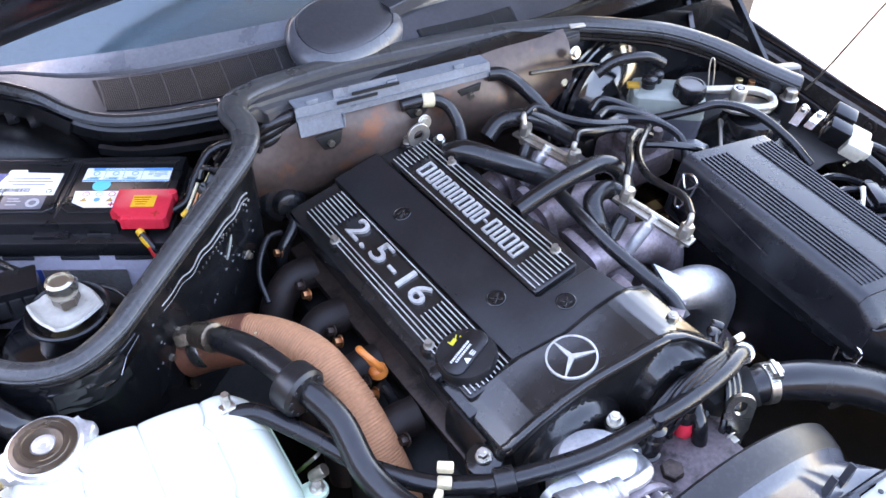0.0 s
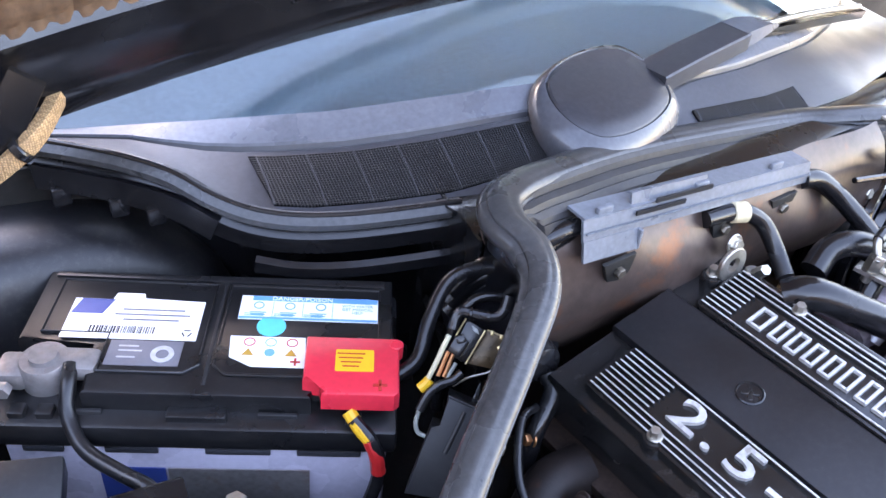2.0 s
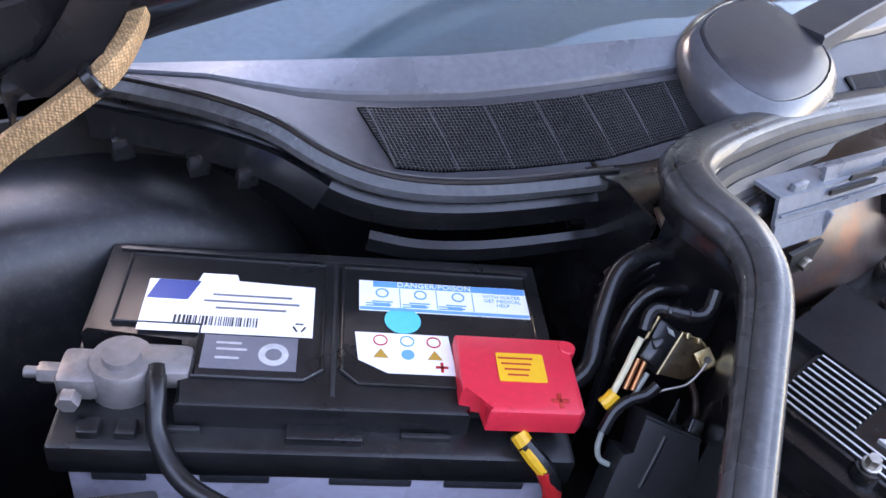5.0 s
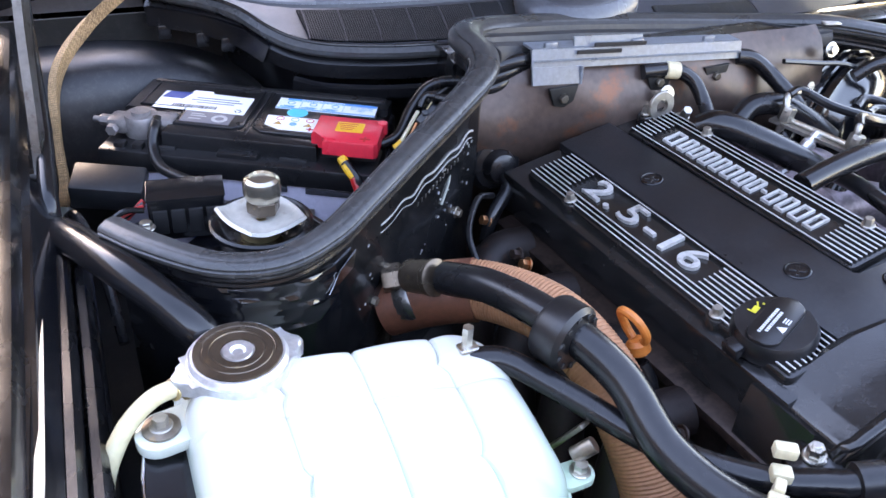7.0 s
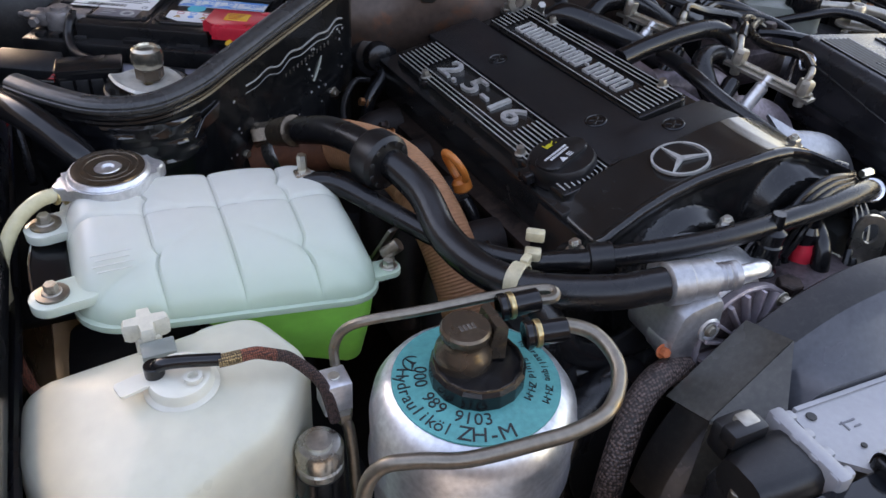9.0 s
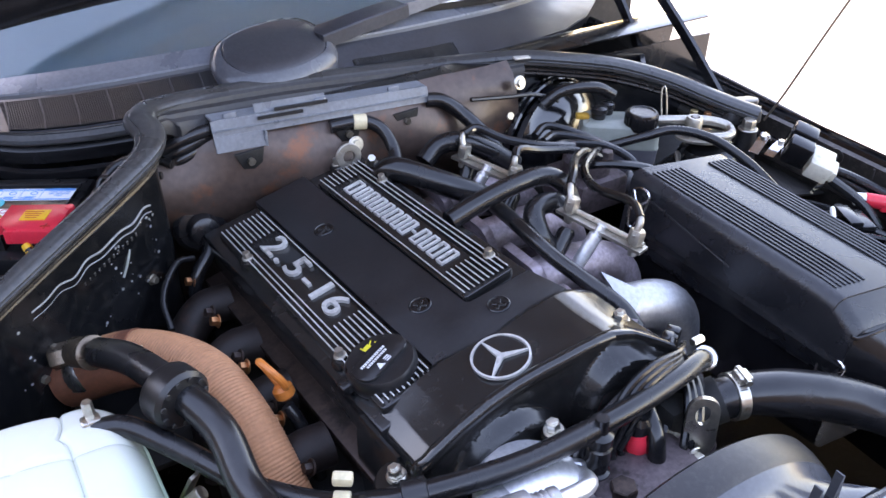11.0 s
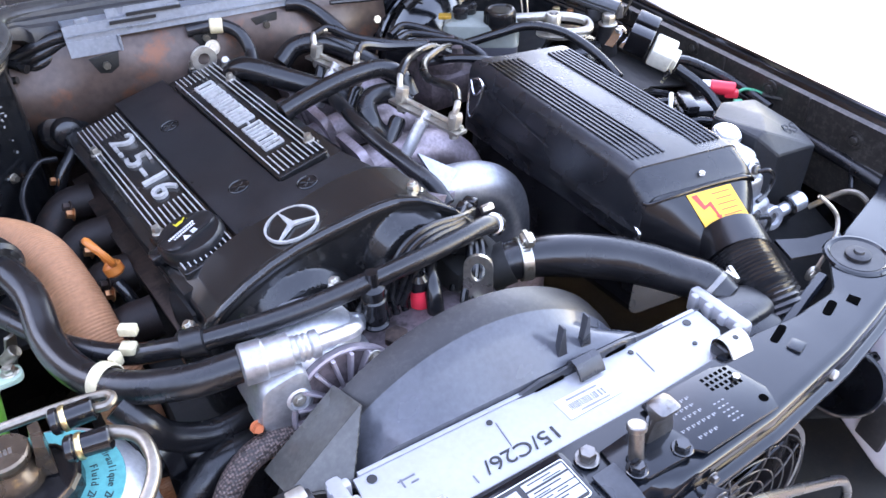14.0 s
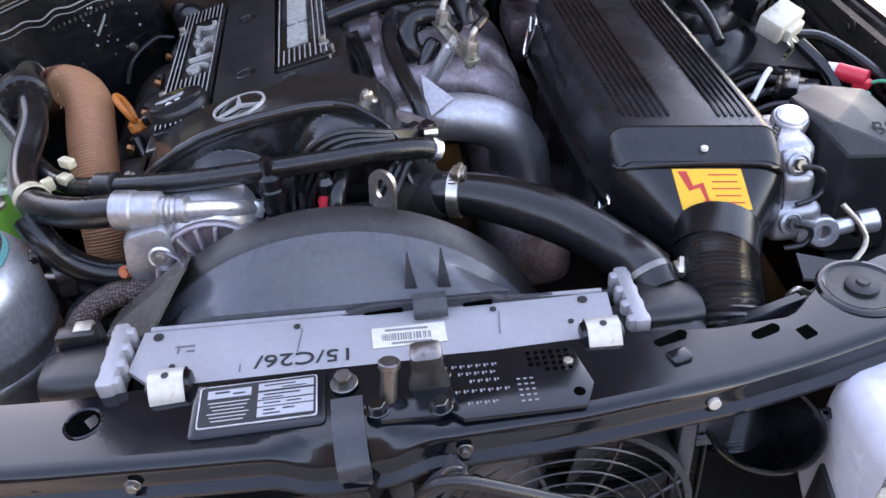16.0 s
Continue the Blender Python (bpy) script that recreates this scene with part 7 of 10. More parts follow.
part("sloping_face", sheet(rows, 0.003), "shroud_face", shroud, "smooth shiny grey-black face")
# dark ledge along the radiator, raised where the toothed bracket sits
def ledge_top(x):
    return 0.7985 - 0.034 * (x + 0.03) / 0.76 + interp(x, (-0.05, 0.115, 0.15, 0.25, 0.275, 0.36), (0.003, 0.006, 0.0145, 0.0155, 0.010, 0.006))


lx = np.linspace(-0.05, 0.36, 42)
part("front_ledge", sheet([[(x, -0.5745, ledge_top(x) - 0.004) for x in lx], [(x, -0.5765, ledge_top(x)) for x in lx], [(x, -0.5795, ledge_top(x)) for x in lx], [(x, -0.5815, ledge_top(x) - 0.003) for x in lx], [(x, -0.5815, ledge_top(x) - 0.02) for x in lx]], 0.002), "shroud", shroud, "dull black ledge along the radiator")
# slot shade laid on the ledge as flat black patches
for x in (0.158, 0.24):
    part("slot", slab(rect(0.034 if x < 0.2 else 0.026, 0.006, 0.0025, 3), 0, 0.0008, T(x, -0.5818, ledge_top(x) - 0.0075) @ Matrix.Rotation(radians(90), 4, "X") @ Matrix.Rotation(0.05, 4, "Z")), "void", shroud, "black patch for the shade in a slot")
apex, foot, front = Vector((-0.012, -0.536, 0.834)), Vector((-0.092, -0.546, 0.782)), Vector((-0.046, -0.5785, 0.795))
flap = [[apex.lerp(foot, t).lerp(apex.lerp(front, t), u) + Vector((0, -0.001, 0.002)) for u in np.linspace(0, 1, 6)] for t in np.linspace(0.02, 1, 8)]
part("corner_flap", sheet(flap, 0.003), "flap_grey", shroud, "scuffed paler corner flap")
part("flap_skirt", sheet([[foot.lerp(front, u) + Vector((0, -0.001, 0.001 - d)) for u in np.linspace(0, 1, 6)] for d in (0.0, 0.03, 0.09)], 0.003), "flap_grey", shroud)
part("side_cheek", sheet([[apex.lerp(foot, u) + Vector((-d * 0.1, d, 0.001 - d * 0.3)) for u in np.linspace(0, 1, 6)] for d in (0.0, 0.02, 0.045)], 0.003), "flap_grey", shroud)
for x in (0.184, 0.213):
    part("tooth", loft([[(x - w, -0.566 - d, z) for w, d in ((-0.0085 * s, 0.002), (0.0085 * s, 0.002), (0.006 * s, -0.006), (-0.006 * s, -0.006))] for s, z in ((1.0, 0.79), (0.6, 0.812), (0.12, 0.843))]), "shroud", shroud, "pointed plastic tooth")
part("tooth_web", sheet([[(x, y, z) for x in np.linspace(0.184, 0.213, 5)] for y, z in ((-0.5745, 0.806), (-0.58, 0.812), (-0.587, 0.811), (-0.594, 0.804), (-0.597, 0.798))], 0.003), "shroud", shroud, "curved saddle between the teeth")

# ---- front beam over the radiator ----
beam = thing("front_beam", (0.15, -0.68, 0.7), "blue-black painted steel cross beam behind the grille", "cross beam")
BXS = [-0.62, -0.50, -0.38, -0.30, -0.2, -0.1, 0.0, 0.1, 0.2, 0.3, 0.37, 0.43, 0.495, 0.535, 0.60, 0.70, 0.82]
BYB = [-0.50, -0.545, -0.575, -0.60, -0.632, -0.645, -0.648, -0.65, -0.65, -0.645, -0.642, -0.646, -0.641, -0.606, -0.58, -0.55, -0.50]
BYF = [-0.60, -0.635, -0.665, -0.685, -0.705, -0.718, -0.727, -0.732, -0.73, -0.724, -0.714, -0.705, -0.691, -0.681, -0.665, -0.635, -0.59]
BZ = [0.775, 0.782, 0.787, 0.79, 0.796, 0.802, 0.806, 0.806, 0.803, 0.799, 0.7955, 0.792, 0.79, 0.79, 0.79, 0.785, 0.78]
fx = np.linspace(-0.62, 0.82, 145)


def notch(x):
    """The front edge dips where the grille strap crosses it."""
    k = min(1.0, max(0.0, 1.6 * (1 - abs(x - 0.128) / 0.062)))
    return 0.013 * k * k * (3 - 2 * k)


rows = []
for t, dy, dz, w in ((0, 0, 0, 0), (0.35, 0, 0.001, 0), (0.75, 0, 0, 0), (1, 0.013, 0, 0.1), (1, 0.008, -0.0003, 0.55), (1, 0.0045, -0.0014, 0.9), (1, 0.002, -0.0032, 1), (1, 0.0005, -0.0055, 1), (1, 0, -0.008, 1), (1, 0.0005, -0.0175, 1),
                     (1, -0.0005, -0.0202, 1), (1, -0.0028, -0.0218, 1), (1, -0.0058, -0.0224, 1), (1, -0.0078, -0.0238, 1), (1, -0.0084, -0.026, 1), (1, -0.0072, -0.0288, 1)):
    rows.append([(x, interp(x, BXS, BYB) + (interp(x, BXS, BYF) - interp(x, BXS, BYB)) * t + dy, interp(x, BXS, BZ) + dz - w * notch(x)) for x in fx])
sections = []
for k in range(len(fx)):
    outer = [Vector(r[k]) for r in rows]
    sections.append(outer + [p + Vector((0, 0.0022, -0.0022)) for p in outer[::-1]])
part("beam_shell", loft(sections), "beam", beam)


def on_beam(x, y, up=0.0):
    return Vector((x, y, interp(x, BXS, BZ) + 0.0006 + up))


# the beam's hole and slots are black patches painted for shade
for x, y, r in ((-0.074, -0.674, 0.0125),):
    part("hole", lathe([(0, 0.0), (r * 0.8, 0.0), (r, 0.0008)], 24, T(*on_beam(x, y, 0.0004)), False), "void", beam, "black disc for the shade of a round access hole")
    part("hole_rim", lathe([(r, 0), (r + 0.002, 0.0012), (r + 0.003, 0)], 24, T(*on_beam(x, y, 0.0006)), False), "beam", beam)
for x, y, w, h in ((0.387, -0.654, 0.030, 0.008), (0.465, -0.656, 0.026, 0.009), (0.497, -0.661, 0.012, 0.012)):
    part("slot", slab(rect(w, h, h * 0.45 if w > 0.02 else 0.0005, 3), 0, 0.0012, T(*on_beam(x, y, 0.0)) @ Matrix.Rotation(0.35, 4, "Z")), "void", beam, "black patch for the shade in a slot")
part("pad", slab(rect(0.017, 0.014, 0.002, 2), 0, 0.003, T(*on_beam(0.387, -0.675)) @ Matrix.Rotation(0.3, 4, "Z"), 0.001), "beam", beam)
for xb, yb in ((0.565, -0.618), (-0.26, -0.645)):
    bf = part("buffer_seat", lathe([(0.037, 0.0), (0.035, 0.0025), (0.032, 0.0028), (0.0295, 0.0012), (0.028, 0.0006), (0.0, 0.0006)], 36, T(*on_beam(xb, yb, 0.0004)), False), "beam", beam, "round pressed bonnet-stop seat")
    # flat dark disc stands in for shade inside the seat
    part("seat_well", lathe([(0.0285, 0.0), (0.0285, 0.0006), (0, 0.0006)], 30, T(*on_beam(xb, yb, 0.0009)), False), "well_paint", bf, "dark disc for the shade in the seat")
    part("stop_stud", lathe([(0.014, 0.0), (0.014, 0.003), (0.011, 0.0045), (0.006, 0.0045), (0.005, 0.007), (0, 0.007)], 24, T(*on_beam(xb, yb, 0.0014)), False), "matt_rubber", bf)
part("inner_rail", sweep([(0.385, -0.645, 0.762), (0.43, -0.636, 0.772), (0.475, -0.623, 0.777), (0.516, -0.612, 0.779)], [(-0.006, -0.010), (0.006, -0.010), (0.007, 0.002), (0.004, 0.006), (-0.004, 0.006), (-0.007, 0.002)], 6), "beam", beam, "rounded inner rail behind the beam")
part("pin", join(cyl(0.005, 0.006, along((0.404, -0.707, 0.777), (0.404, -0.8, 0.785)))), "pale_plate", beam, "dull pinkish rivet")
for x in (-0.03, 0.21, -0.2):
    y = interp(x, BXS, BYF)
    bolt(beam, (x, y - 0.003, interp(x, BXS, BZ) - 0.0145), 0.0042, 0.004, Euler((radians(88), 0, 0)).to_matrix().to_4x4(), "dark_steel")
bolt(beam, (0.125, -0.671, 0.808), 0.0075, 0.008, material="dark_steel")
# radiator clips
for x, y, z in ((-0.011, -0.652, 0.808), (0.334, -0.642, 0.796)):
    cl = thing("radiator_clip", (x, y, z), "bright bent steel radiator clip on the front beam", "clip", "radiator clips")
    prof = [(x, y + 0.012, z - 0.006), (x, y + 0.012, z + 0.008), (x, y + 0.006, z + 0.0145), (x, y - 0.004, z + 0.014), (x, y - 0.013, z + 0.004), (x, y - 0.016, z - 0.004)]
    part("spring", loft([[(p[0] + dx, p[1], p[2]) for p in smooth_path(prof, 4)] + [(p[0] + dx, p[1] * 1.0 + 0.0015, p[2] - 0.0015) for p in smooth_path(prof, 4)[::-1]] for dx in (-0.0135, 0.0135)]), "pale_plate", cl)
    part("rubber_block", rbox(0.036, 0.02, 0.014, T(x, y + 0.002, z + 0.002), 0.004), "rubber", cl)
    part("hole", cyl(0.003, 0.001, T(x, y - 0.001, z + 0.0148) @ Euler((0.1, 0, 0)).to_matrix().to_4x4(), 12), "ink", cl)
# maker's plate, printed bars only
PL = T(0.0605, -0.6815, 0.8115) @ Euler((radians(3), radians(0.5), radians(0.5))).to_matrix().to_4x4() @ Matrix.Diagonal((0.91, 0.86, 1, 1))
part("raised_pad", slab(rect(0.112, 0.064, 0.006, 3), -0.006, -0.0012, PL, 0.003), "beam", beam)
idp = thing("identification_plate", (0.062, -0.684, 0.812), "black and silver data plate riveted to the front beam", "data plate")
part("plate", slab(rect(0.098, 0.046, 0.003, 3), -0.001, 0.0004, PL), "alu_soft", idp)
part("black_field", slab(rect(0.0958, 0.0438, 0.0024, 2), 0.0002, 0.0008, PL), "ink", idp)
for x, y, w, h in ((0.023, 0.015, 0.046, 0.008), (0.023, 0.0045, 0.046, 0.008), (0.023, -0.004, 0.046, 0.006), (0.023, -0.0135, 0.046, 0.010), (-0.024, 0.0125, 0.036, 0.009)):
    part("silver_field", slab(rect(w, h), 0.0006, 0.0012, PL @ T(x, y, 0)), "plate_silver", idp, "plain silver field")
for x, y, w, h in ((0.018, 0.016, 0.026, 0.0012), (0.03, 0.0125, 0.02, 0.001), (0.02, 0.0055, 0.03, 0.0014), (0.012, 0.002, 0.018, 0.001), (0.012, -0.004, 0.014, 0.0012), (0.03, -0.004, 0.012, 0.0012), (0.01, -0.0115, 0.01, 0.0014), (0.026, -0.0115, 0.01, 0.0014), (0.012, -0.0155, 0.014, 0.0014), (-0.03, 0.014, 0.012, 0.002), (-0.016, 0.0115, 0.01, 0.0016)):
    part("print_bar", rbox(w, h, 0.0003, PL @ T(x, y, 0.0013), 0), "ink", idp)
for k in range(6):
    part("print_bar", rbox(0.034 - 0.004 * (k % 3), 0.0009, 0.0003, PL @ T(-0.024, 0.003 - 0.004 * k, 0.0009), 0), "ink_white", idp)
# bonnet latch
latch = thing("bonnet_latch", (0.175, -0.692, 0.803), "steel bonnet latch hook on a black base plate", "latch")
LM = T(0.172, -0.692, 0.806)
part("base_plate", slab([(-0.034, 0.02), (0.028, 0.024), (0.036, -0.012), (0.022, -0.024), (-0.02, -0.022), (-0.036, -0.004)], -0.001, 0.004, LM, 0.0015), "beam", latch)
part("hook", loft([[(0.190 + 0.9 * x, -0.686 + y, z) for x, y in rect(w, d, 0.004, 2)] for w, d, z in ((0.036, 0.007, 0.808), (0.034, 0.007, 0.818), (0.028, 0.007, 0.827), (0.026, 0.009, 0.835), (0.027, 0.018, 0.842), (0.025, 0.02, 0.847), (0.016, 0.013, 0.85))]), "dark_steel", latch, "worn steel hook")
part("spring_pin", join(cyl(0.0065, 0.03, along((0.158, -0.694, 0.808), (0.163, -0.684, 0.84))), cyl(0.0085, 0.006, along((0.162, -0.686, 0.834), (0.164, -0.682, 0.85)))), "dark_steel", latch)
for x, y in ((0.196, -0.708), (0.15, -0.703), (0.198, -0.676)):
    bolt(latch, (x, y, 0.81), 0.0065, 0.006, material="gloss_black")
# stamped plate with rows of holes, laid on as shade-black patches, and plain marks
sp = thing("stencil_plate", (0.255, -0.685, 0.803), "black bracket plate with punched holes and faint white marks", "bracket")
SP = T(0.257, -0.686, 0.805) @ RT
part("plate", slab([(-0.055, 0.032), (0.03, 0.032), (0.048, 0.026), (0.056, -0.012), (0.046, -0.034), (-0.045, -0.036), (-0.056, -0.025)], -0.001, 0.0022, SP, 0.001), "beam", sp)
hl = []
for j in range(4):
    for k in range(6):
        if (j, k) not in ((3, 0), (3, 1)):
            hl.append(rbox(0.0032, 0.0036, 0.0006, SP @ T(0.012 + 0.006 * k, 0.024 - 0.0062 * j, 0.0024), 0.0005, 1))
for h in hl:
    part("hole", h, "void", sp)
random.seed(12)
for row, (y, x0, n) in enumerate(((0.016, -0.048, 6), (0.008, -0.044, 5), (0.0, -0.036, 4), (-0.010, -0.048, 7), (-0.022, -0.04, 4))):
    for k in range(n):
        part("print_mark", join(rbox(0.0016, 0.003, 0.0003, SP @ T(x0 + 0.0062 * k, y, 0.0023), 0), rbox(0.0012, 0.0018, 0.0003, SP @ T(x0 + 0.0024 + 0.0062 * k, y + 0.0006, 0.0023), 0)), "print_grey", sp)
for y in (-0.002, -0.0075, -0.013, -0.0185, -0.024):
    for k in range(3):
        part("print_mark", rbox(0.0028, 0.0014, 0.0003, SP @ T(0.0 + 0.005 * k, y, 0.0023), 0), "print_grey", sp)
bolt(sp, (0.298, -0.676, 0.804), 0.004, 0.004)
part("hole", cyl(0.0045, 0.0008, SP @ T(0.043, -0.02, 0.002), 12), "void", sp)
# grille bracket in front
gb = thing("grille_bracket", (0.13, -0.73, 0.6), "grey painted steel strap down the front of the beam", "bracket")
part("strap", sweep([(0.127, -0.688, 0.81), (0.128, -0.715, 0.807), (0.129, -0.735, 0.797), (0.130, -0.742, 0.788), (0.1305, -0.743, 0.781)], [(-0.012, -0.0012), (0.012, -0.0012), (0.012, 0.0012), (-0.012, 0.0012)], 5), "shroud", gb)
part("tongue", sweep([(0.141, -0.738, 0.772), (0.146, -0.741, 0.74), (0.15, -0.741, 0.66), (0.15, -0.74, 0.55)], [(-0.009, -0.001), (0.009, -0.001), (0.009, 0.001), (-0.009, 0.001)], 4), "plastic", gb)
part("strut", sweep([(0.204, -0.744, 0.792), (0.197, -0.748, 0.782), (0.179, -0.748, 0.765), (0.15, -0.746, 0.705), (0.118, -0.742, 0.60)], [(-0.0085, -0.0018), (0.0085, -0.0018), (0.0085, 0.0018), (-0.0085, 0.0018)], 4), "cowl", gb)
bolt(gb, (0.2, -0.75, 0.785), 0.0065, 0.006, Euler((radians(88), 0, 0)).to_matrix().to_4x4(), "dark_steel")
part("pipe", tube([(0.36, -0.772, 0.655), (0.26, -0.775, 0.712), (0.21, -0.776, 0.742), (0.183, -0.776, 0.762), (0.172, -0.776, 0.785), (0.181, -0.776, 0.806), (0.204, -0.776, 0.81), (0.27, -0.775, 0.774), (0.335, -0.775, 0.737), (0.358, -0.775, 0.715), (0.374, -0.775, 0.676), (0.38, -0.77, 0.6)], 0.0048, 7, 12), "plastic", gb, "black bent hose loop")

# ---- auxiliary fan and condenser below the beam ----
fan = thing("auxiliary_fan", (0.285, -0.71, 0.45), "black auxiliary cooling fan with a concentric wire guard", "fan")
FM = along((0.287, -0.70, 0.652), (0.287, -1.7, 0.667))
for r in (0.03, 0.0445, 0.059, 0.0735, 0.088, 0.1015):
    part("guard_ring", lathe([(r - 0.001, 0.018), (r, 0.019), (r + 0.001, 0.018), (r, 0.017), (r - 0.001, 0.018)], 44, FM, False), "guard_black", fan)
for k in range(8):
    a = k * math.pi / 4 + 0.2
    part("guard_spoke", tube([FM @ Vector((0.02 * math.cos(a), 0.02 * math.sin(a), 0.016)), FM @ Vector((0.065 * math.cos(a + 0.06), 0.065 * math.sin(a + 0.06), 0.016)), FM @ Vector((0.108 * math.cos(a + 0.1), 0.108 * math.sin(a + 0.1), 0.008))], 0.0019, 3, 6), "guard_black", fan)
part("hub", lathe([(0.028, -0.02), (0.028, 0.004), (0.02, 0.01), (0.0, 0.01)], 24, FM), "plastic", fan)
for k in range(6):
    a = k * math.pi / 3
    part("blade", sheet([[FM @ Vector((r * math.cos(a + d), r * math.sin(a + d), -0.012 + 0.03 * d)) for d in (-0.32, 0.0, 0.32)] for r in (0.026, 0.06, 0.098)], 0.002), "shroud", fan)
part("frame_ring", lathe([(0.107, -0.02), (0.113, -0.02), (0.113, 0.012), (0.107, 0.012), (0.107, -0.02)], 44, FM, False), "guard_black", fan)
cond = solo("condenser", rbox(0.66, 0.02, 0.42, T(0.09, -0.665, 0.53), 0.002), "dark", "black finned condenser behind the grille", "condenser")
for k in range(26):
    part("fin_tube", rbox(0.65, 0.002, 0.0022, T(0.09, -0.676, 0.50 + 0.0095 * k), 0.0006, 1), "dark", cond)
part("cross_duct", rbox(0.34, 0.03, 0.03, T(0.0, -0.70, 0.72), 0.008), "plastic", cond, "black plastic duct across the condenser")
hb_ = solo("hanging_fitting", join(cyl(0.011, 0.05, T(-0.105, -0.722, 0.715)), cyl(0.013, 0.01, T(-0.105, -0.722, 0.73)), rbox(0.03, 0.02, 0.016, T(-0.105, -0.72, 0.768), 0.003)), "matt_rubber", "grey-black pipe fitting hanging under the beam", "fitting")
part("nut", hexnut(0.006, 0.01, T(-0.085, -0.73, 0.752) @ Matrix.Rotation(radians(90), 4, "X")), "brass", hb_)
solo("horn_bracket", join(rbox(0.03, 0.006, 0.07, T(-0.04, -0.724, 0.735), 0.002), tube([(-0.05 + 0.011 * math.cos(a), -0.728, 0.70 + 0.013 * math.sin(a)) for a in np.linspace(0.4, 5.8, 14)], 0.003, 2, 8)), "dark_steel", "dark steel bracket with a looped end under the beam", "bracket")
hn = solo("horn", lathe([(0.05, -0.012), (0.052, 0.0), (0.05, 0.006), (0.046, 0.007), (0.04, 0.003), (0.0, 0.006)], 36, along((0.075, -0.735, 0.665), (0.075, -0.80, 0.69))), "box_black", "round black horn with a bright rim below the beam", "horn")
part("rim", lathe([(0.0465, 0.0065), (0.05, 0.009), (0.0525, 0.006), (0.051, 0.002)], 36, along((0.075, -0.735, 0.665), (0.075, -0.80, 0.69)), False), "pale_zinc", hn, "bright rolled rim")
part("side_bracket", join(rbox(0.014, 0.012, 0.16, T(0.395, -0.69, 0.68), 0.002), rbox(0.03, 0.01, 0.05, T(0.42, -0.685, 0.725), 0.002)), "shroud", cond)
for k in range(2):
    part("fin", rbox(0.003, 0.02, 0.16, T(0.408 + 0.011 * k, -0.672, 0.65), 0.001, 1), "plastic", cond)
hornm = along((0.460, -0.692, 0.714), (0.442, -0.732, 0.80)) @ Matrix.Diagonal((1.0, 0.84, 1.0, 1.0)) @ Matrix.Scale(0.92, 4)
horn = solo("air_scoop", lathe([(0.02, -0.10), (0.03, -0.06), (0.040, -0.02), (0.047, 0.006), (0.0505, 0.011), (0.0515, 0.0145), (0.0495, 0.0165), (0.0465, 0.0145), (0.0445, 0.008)], 44, hornm, False), "smooth_black", "black plastic air scoop below the beam", "air duct")
part("throat", lathe([(0.0448, 0.009), (0.038, -0.014), (0.026, -0.055), (0.0, -0.075)], 40, hornm, False), "rubber", horn, "dark throat")
for a in (0.5, 3.5):
    tb_ = part("tab", slab(rect(0.018, 0.013, 0.005, 4), 0.010, 0.013, hornm @ Matrix.Rotation(a, 4, "Z") @ T(0.054, 0, 0), 0.001), "smooth_black", horn)
    part("tab_hole", cyl(0.0026, 0.0006, hornm @ Matrix.Rotation(a, 4, "Z") @ T(0.056, 0, 0.0128), 12), "void", tb_)
# headlamp
hl_t = thing("headlamp", (0.66, -0.72, 0.55), "large clear headlamp with a ribbed glass lens", "headlamp")
HM = T(0.66, -0.735, 0.685) @ Euler((radians(4), 0, radians(17))).to_matrix().to_4x4()
part("bucket", loft([[(HM @ Vector((x, y, z))) for x, z in rect(0.34 * s, 0.2 * s, 0.02, 4)] for y, s in ((0.09, 0.75), (0.03, 0.93), (0.005, 0.97))]), "lamp_body", hl_t, "pale plastic lamp body")
part("corner_pad", rbox(0.007, 0.034, 0.062, HM @ T(-0.1485, 0.05, -0.030) @ Matrix.Rotation(-0.47, 4, "Z"), 0.0025), "matt_rubber", hl_t, "black rubber corner pad")
part("reflector", loft([[(HM @ Vector((x, y, z))) for x, z in rect(0.33 * s, 0.19 * s + 0.002, 0.03 * s, 4)] for y, s in ((-0.018, 0.97), (-0.004, 0.9), (0.001, 0.7), (0.003, 0.05))], cap=False), "alu_soft", hl_t, "silvered reflector")
part("lens", loft([[(HM @ Vector((x, y, z))) for x, z in rect(0.35 * s, 0.21 * s, 0.022, 4)] for y, s in ((0.0, 1.0), (-0.03, 0.995), (-0.045, 0.96), (-0.05, 0.9))]), "lens", hl_t, "clear lens").visible_shadow = False
for k in range(12):
    part("flute", rbox(0.002, 0.004, 0.16, HM @ T(-0.13 + 0.022 * k, -0.05, 0), 0.001, 1), "lens", hl_t)
part("rim", sweep([HM @ Vector((x, -0.01, z)) for x, z in rect(0.356, 0.216, 0.024, 4) + rect(0.356, 0.216, 0.024, 4)[:1]], ring(0.0075, 8), 1), "white_cap", hl_t, "pale plastic lens rim")

# ---- compressor and pump at the front of the engine ----
comp = thing("compressor", (-0.02, -0.45, 0.6), "silver cast compressor with a finned clutch face", "compressor")
part("housing", join(lathe([(0.05, 0), (0.058, 0.006), (0.058, 0.06), (0.05, 0.066)], 28, along((-0.005, -0.405, 0.775), (-0.005, -0.48, 0.775)))), "alu", comp)
nose = round_poly([(-0.078, 0.838), (-0.034, 0.846), (-0.03, 0.80), (-0.04, 0.768), (-0.062, 0.765), (-0.086, 0.79)], 0.013)
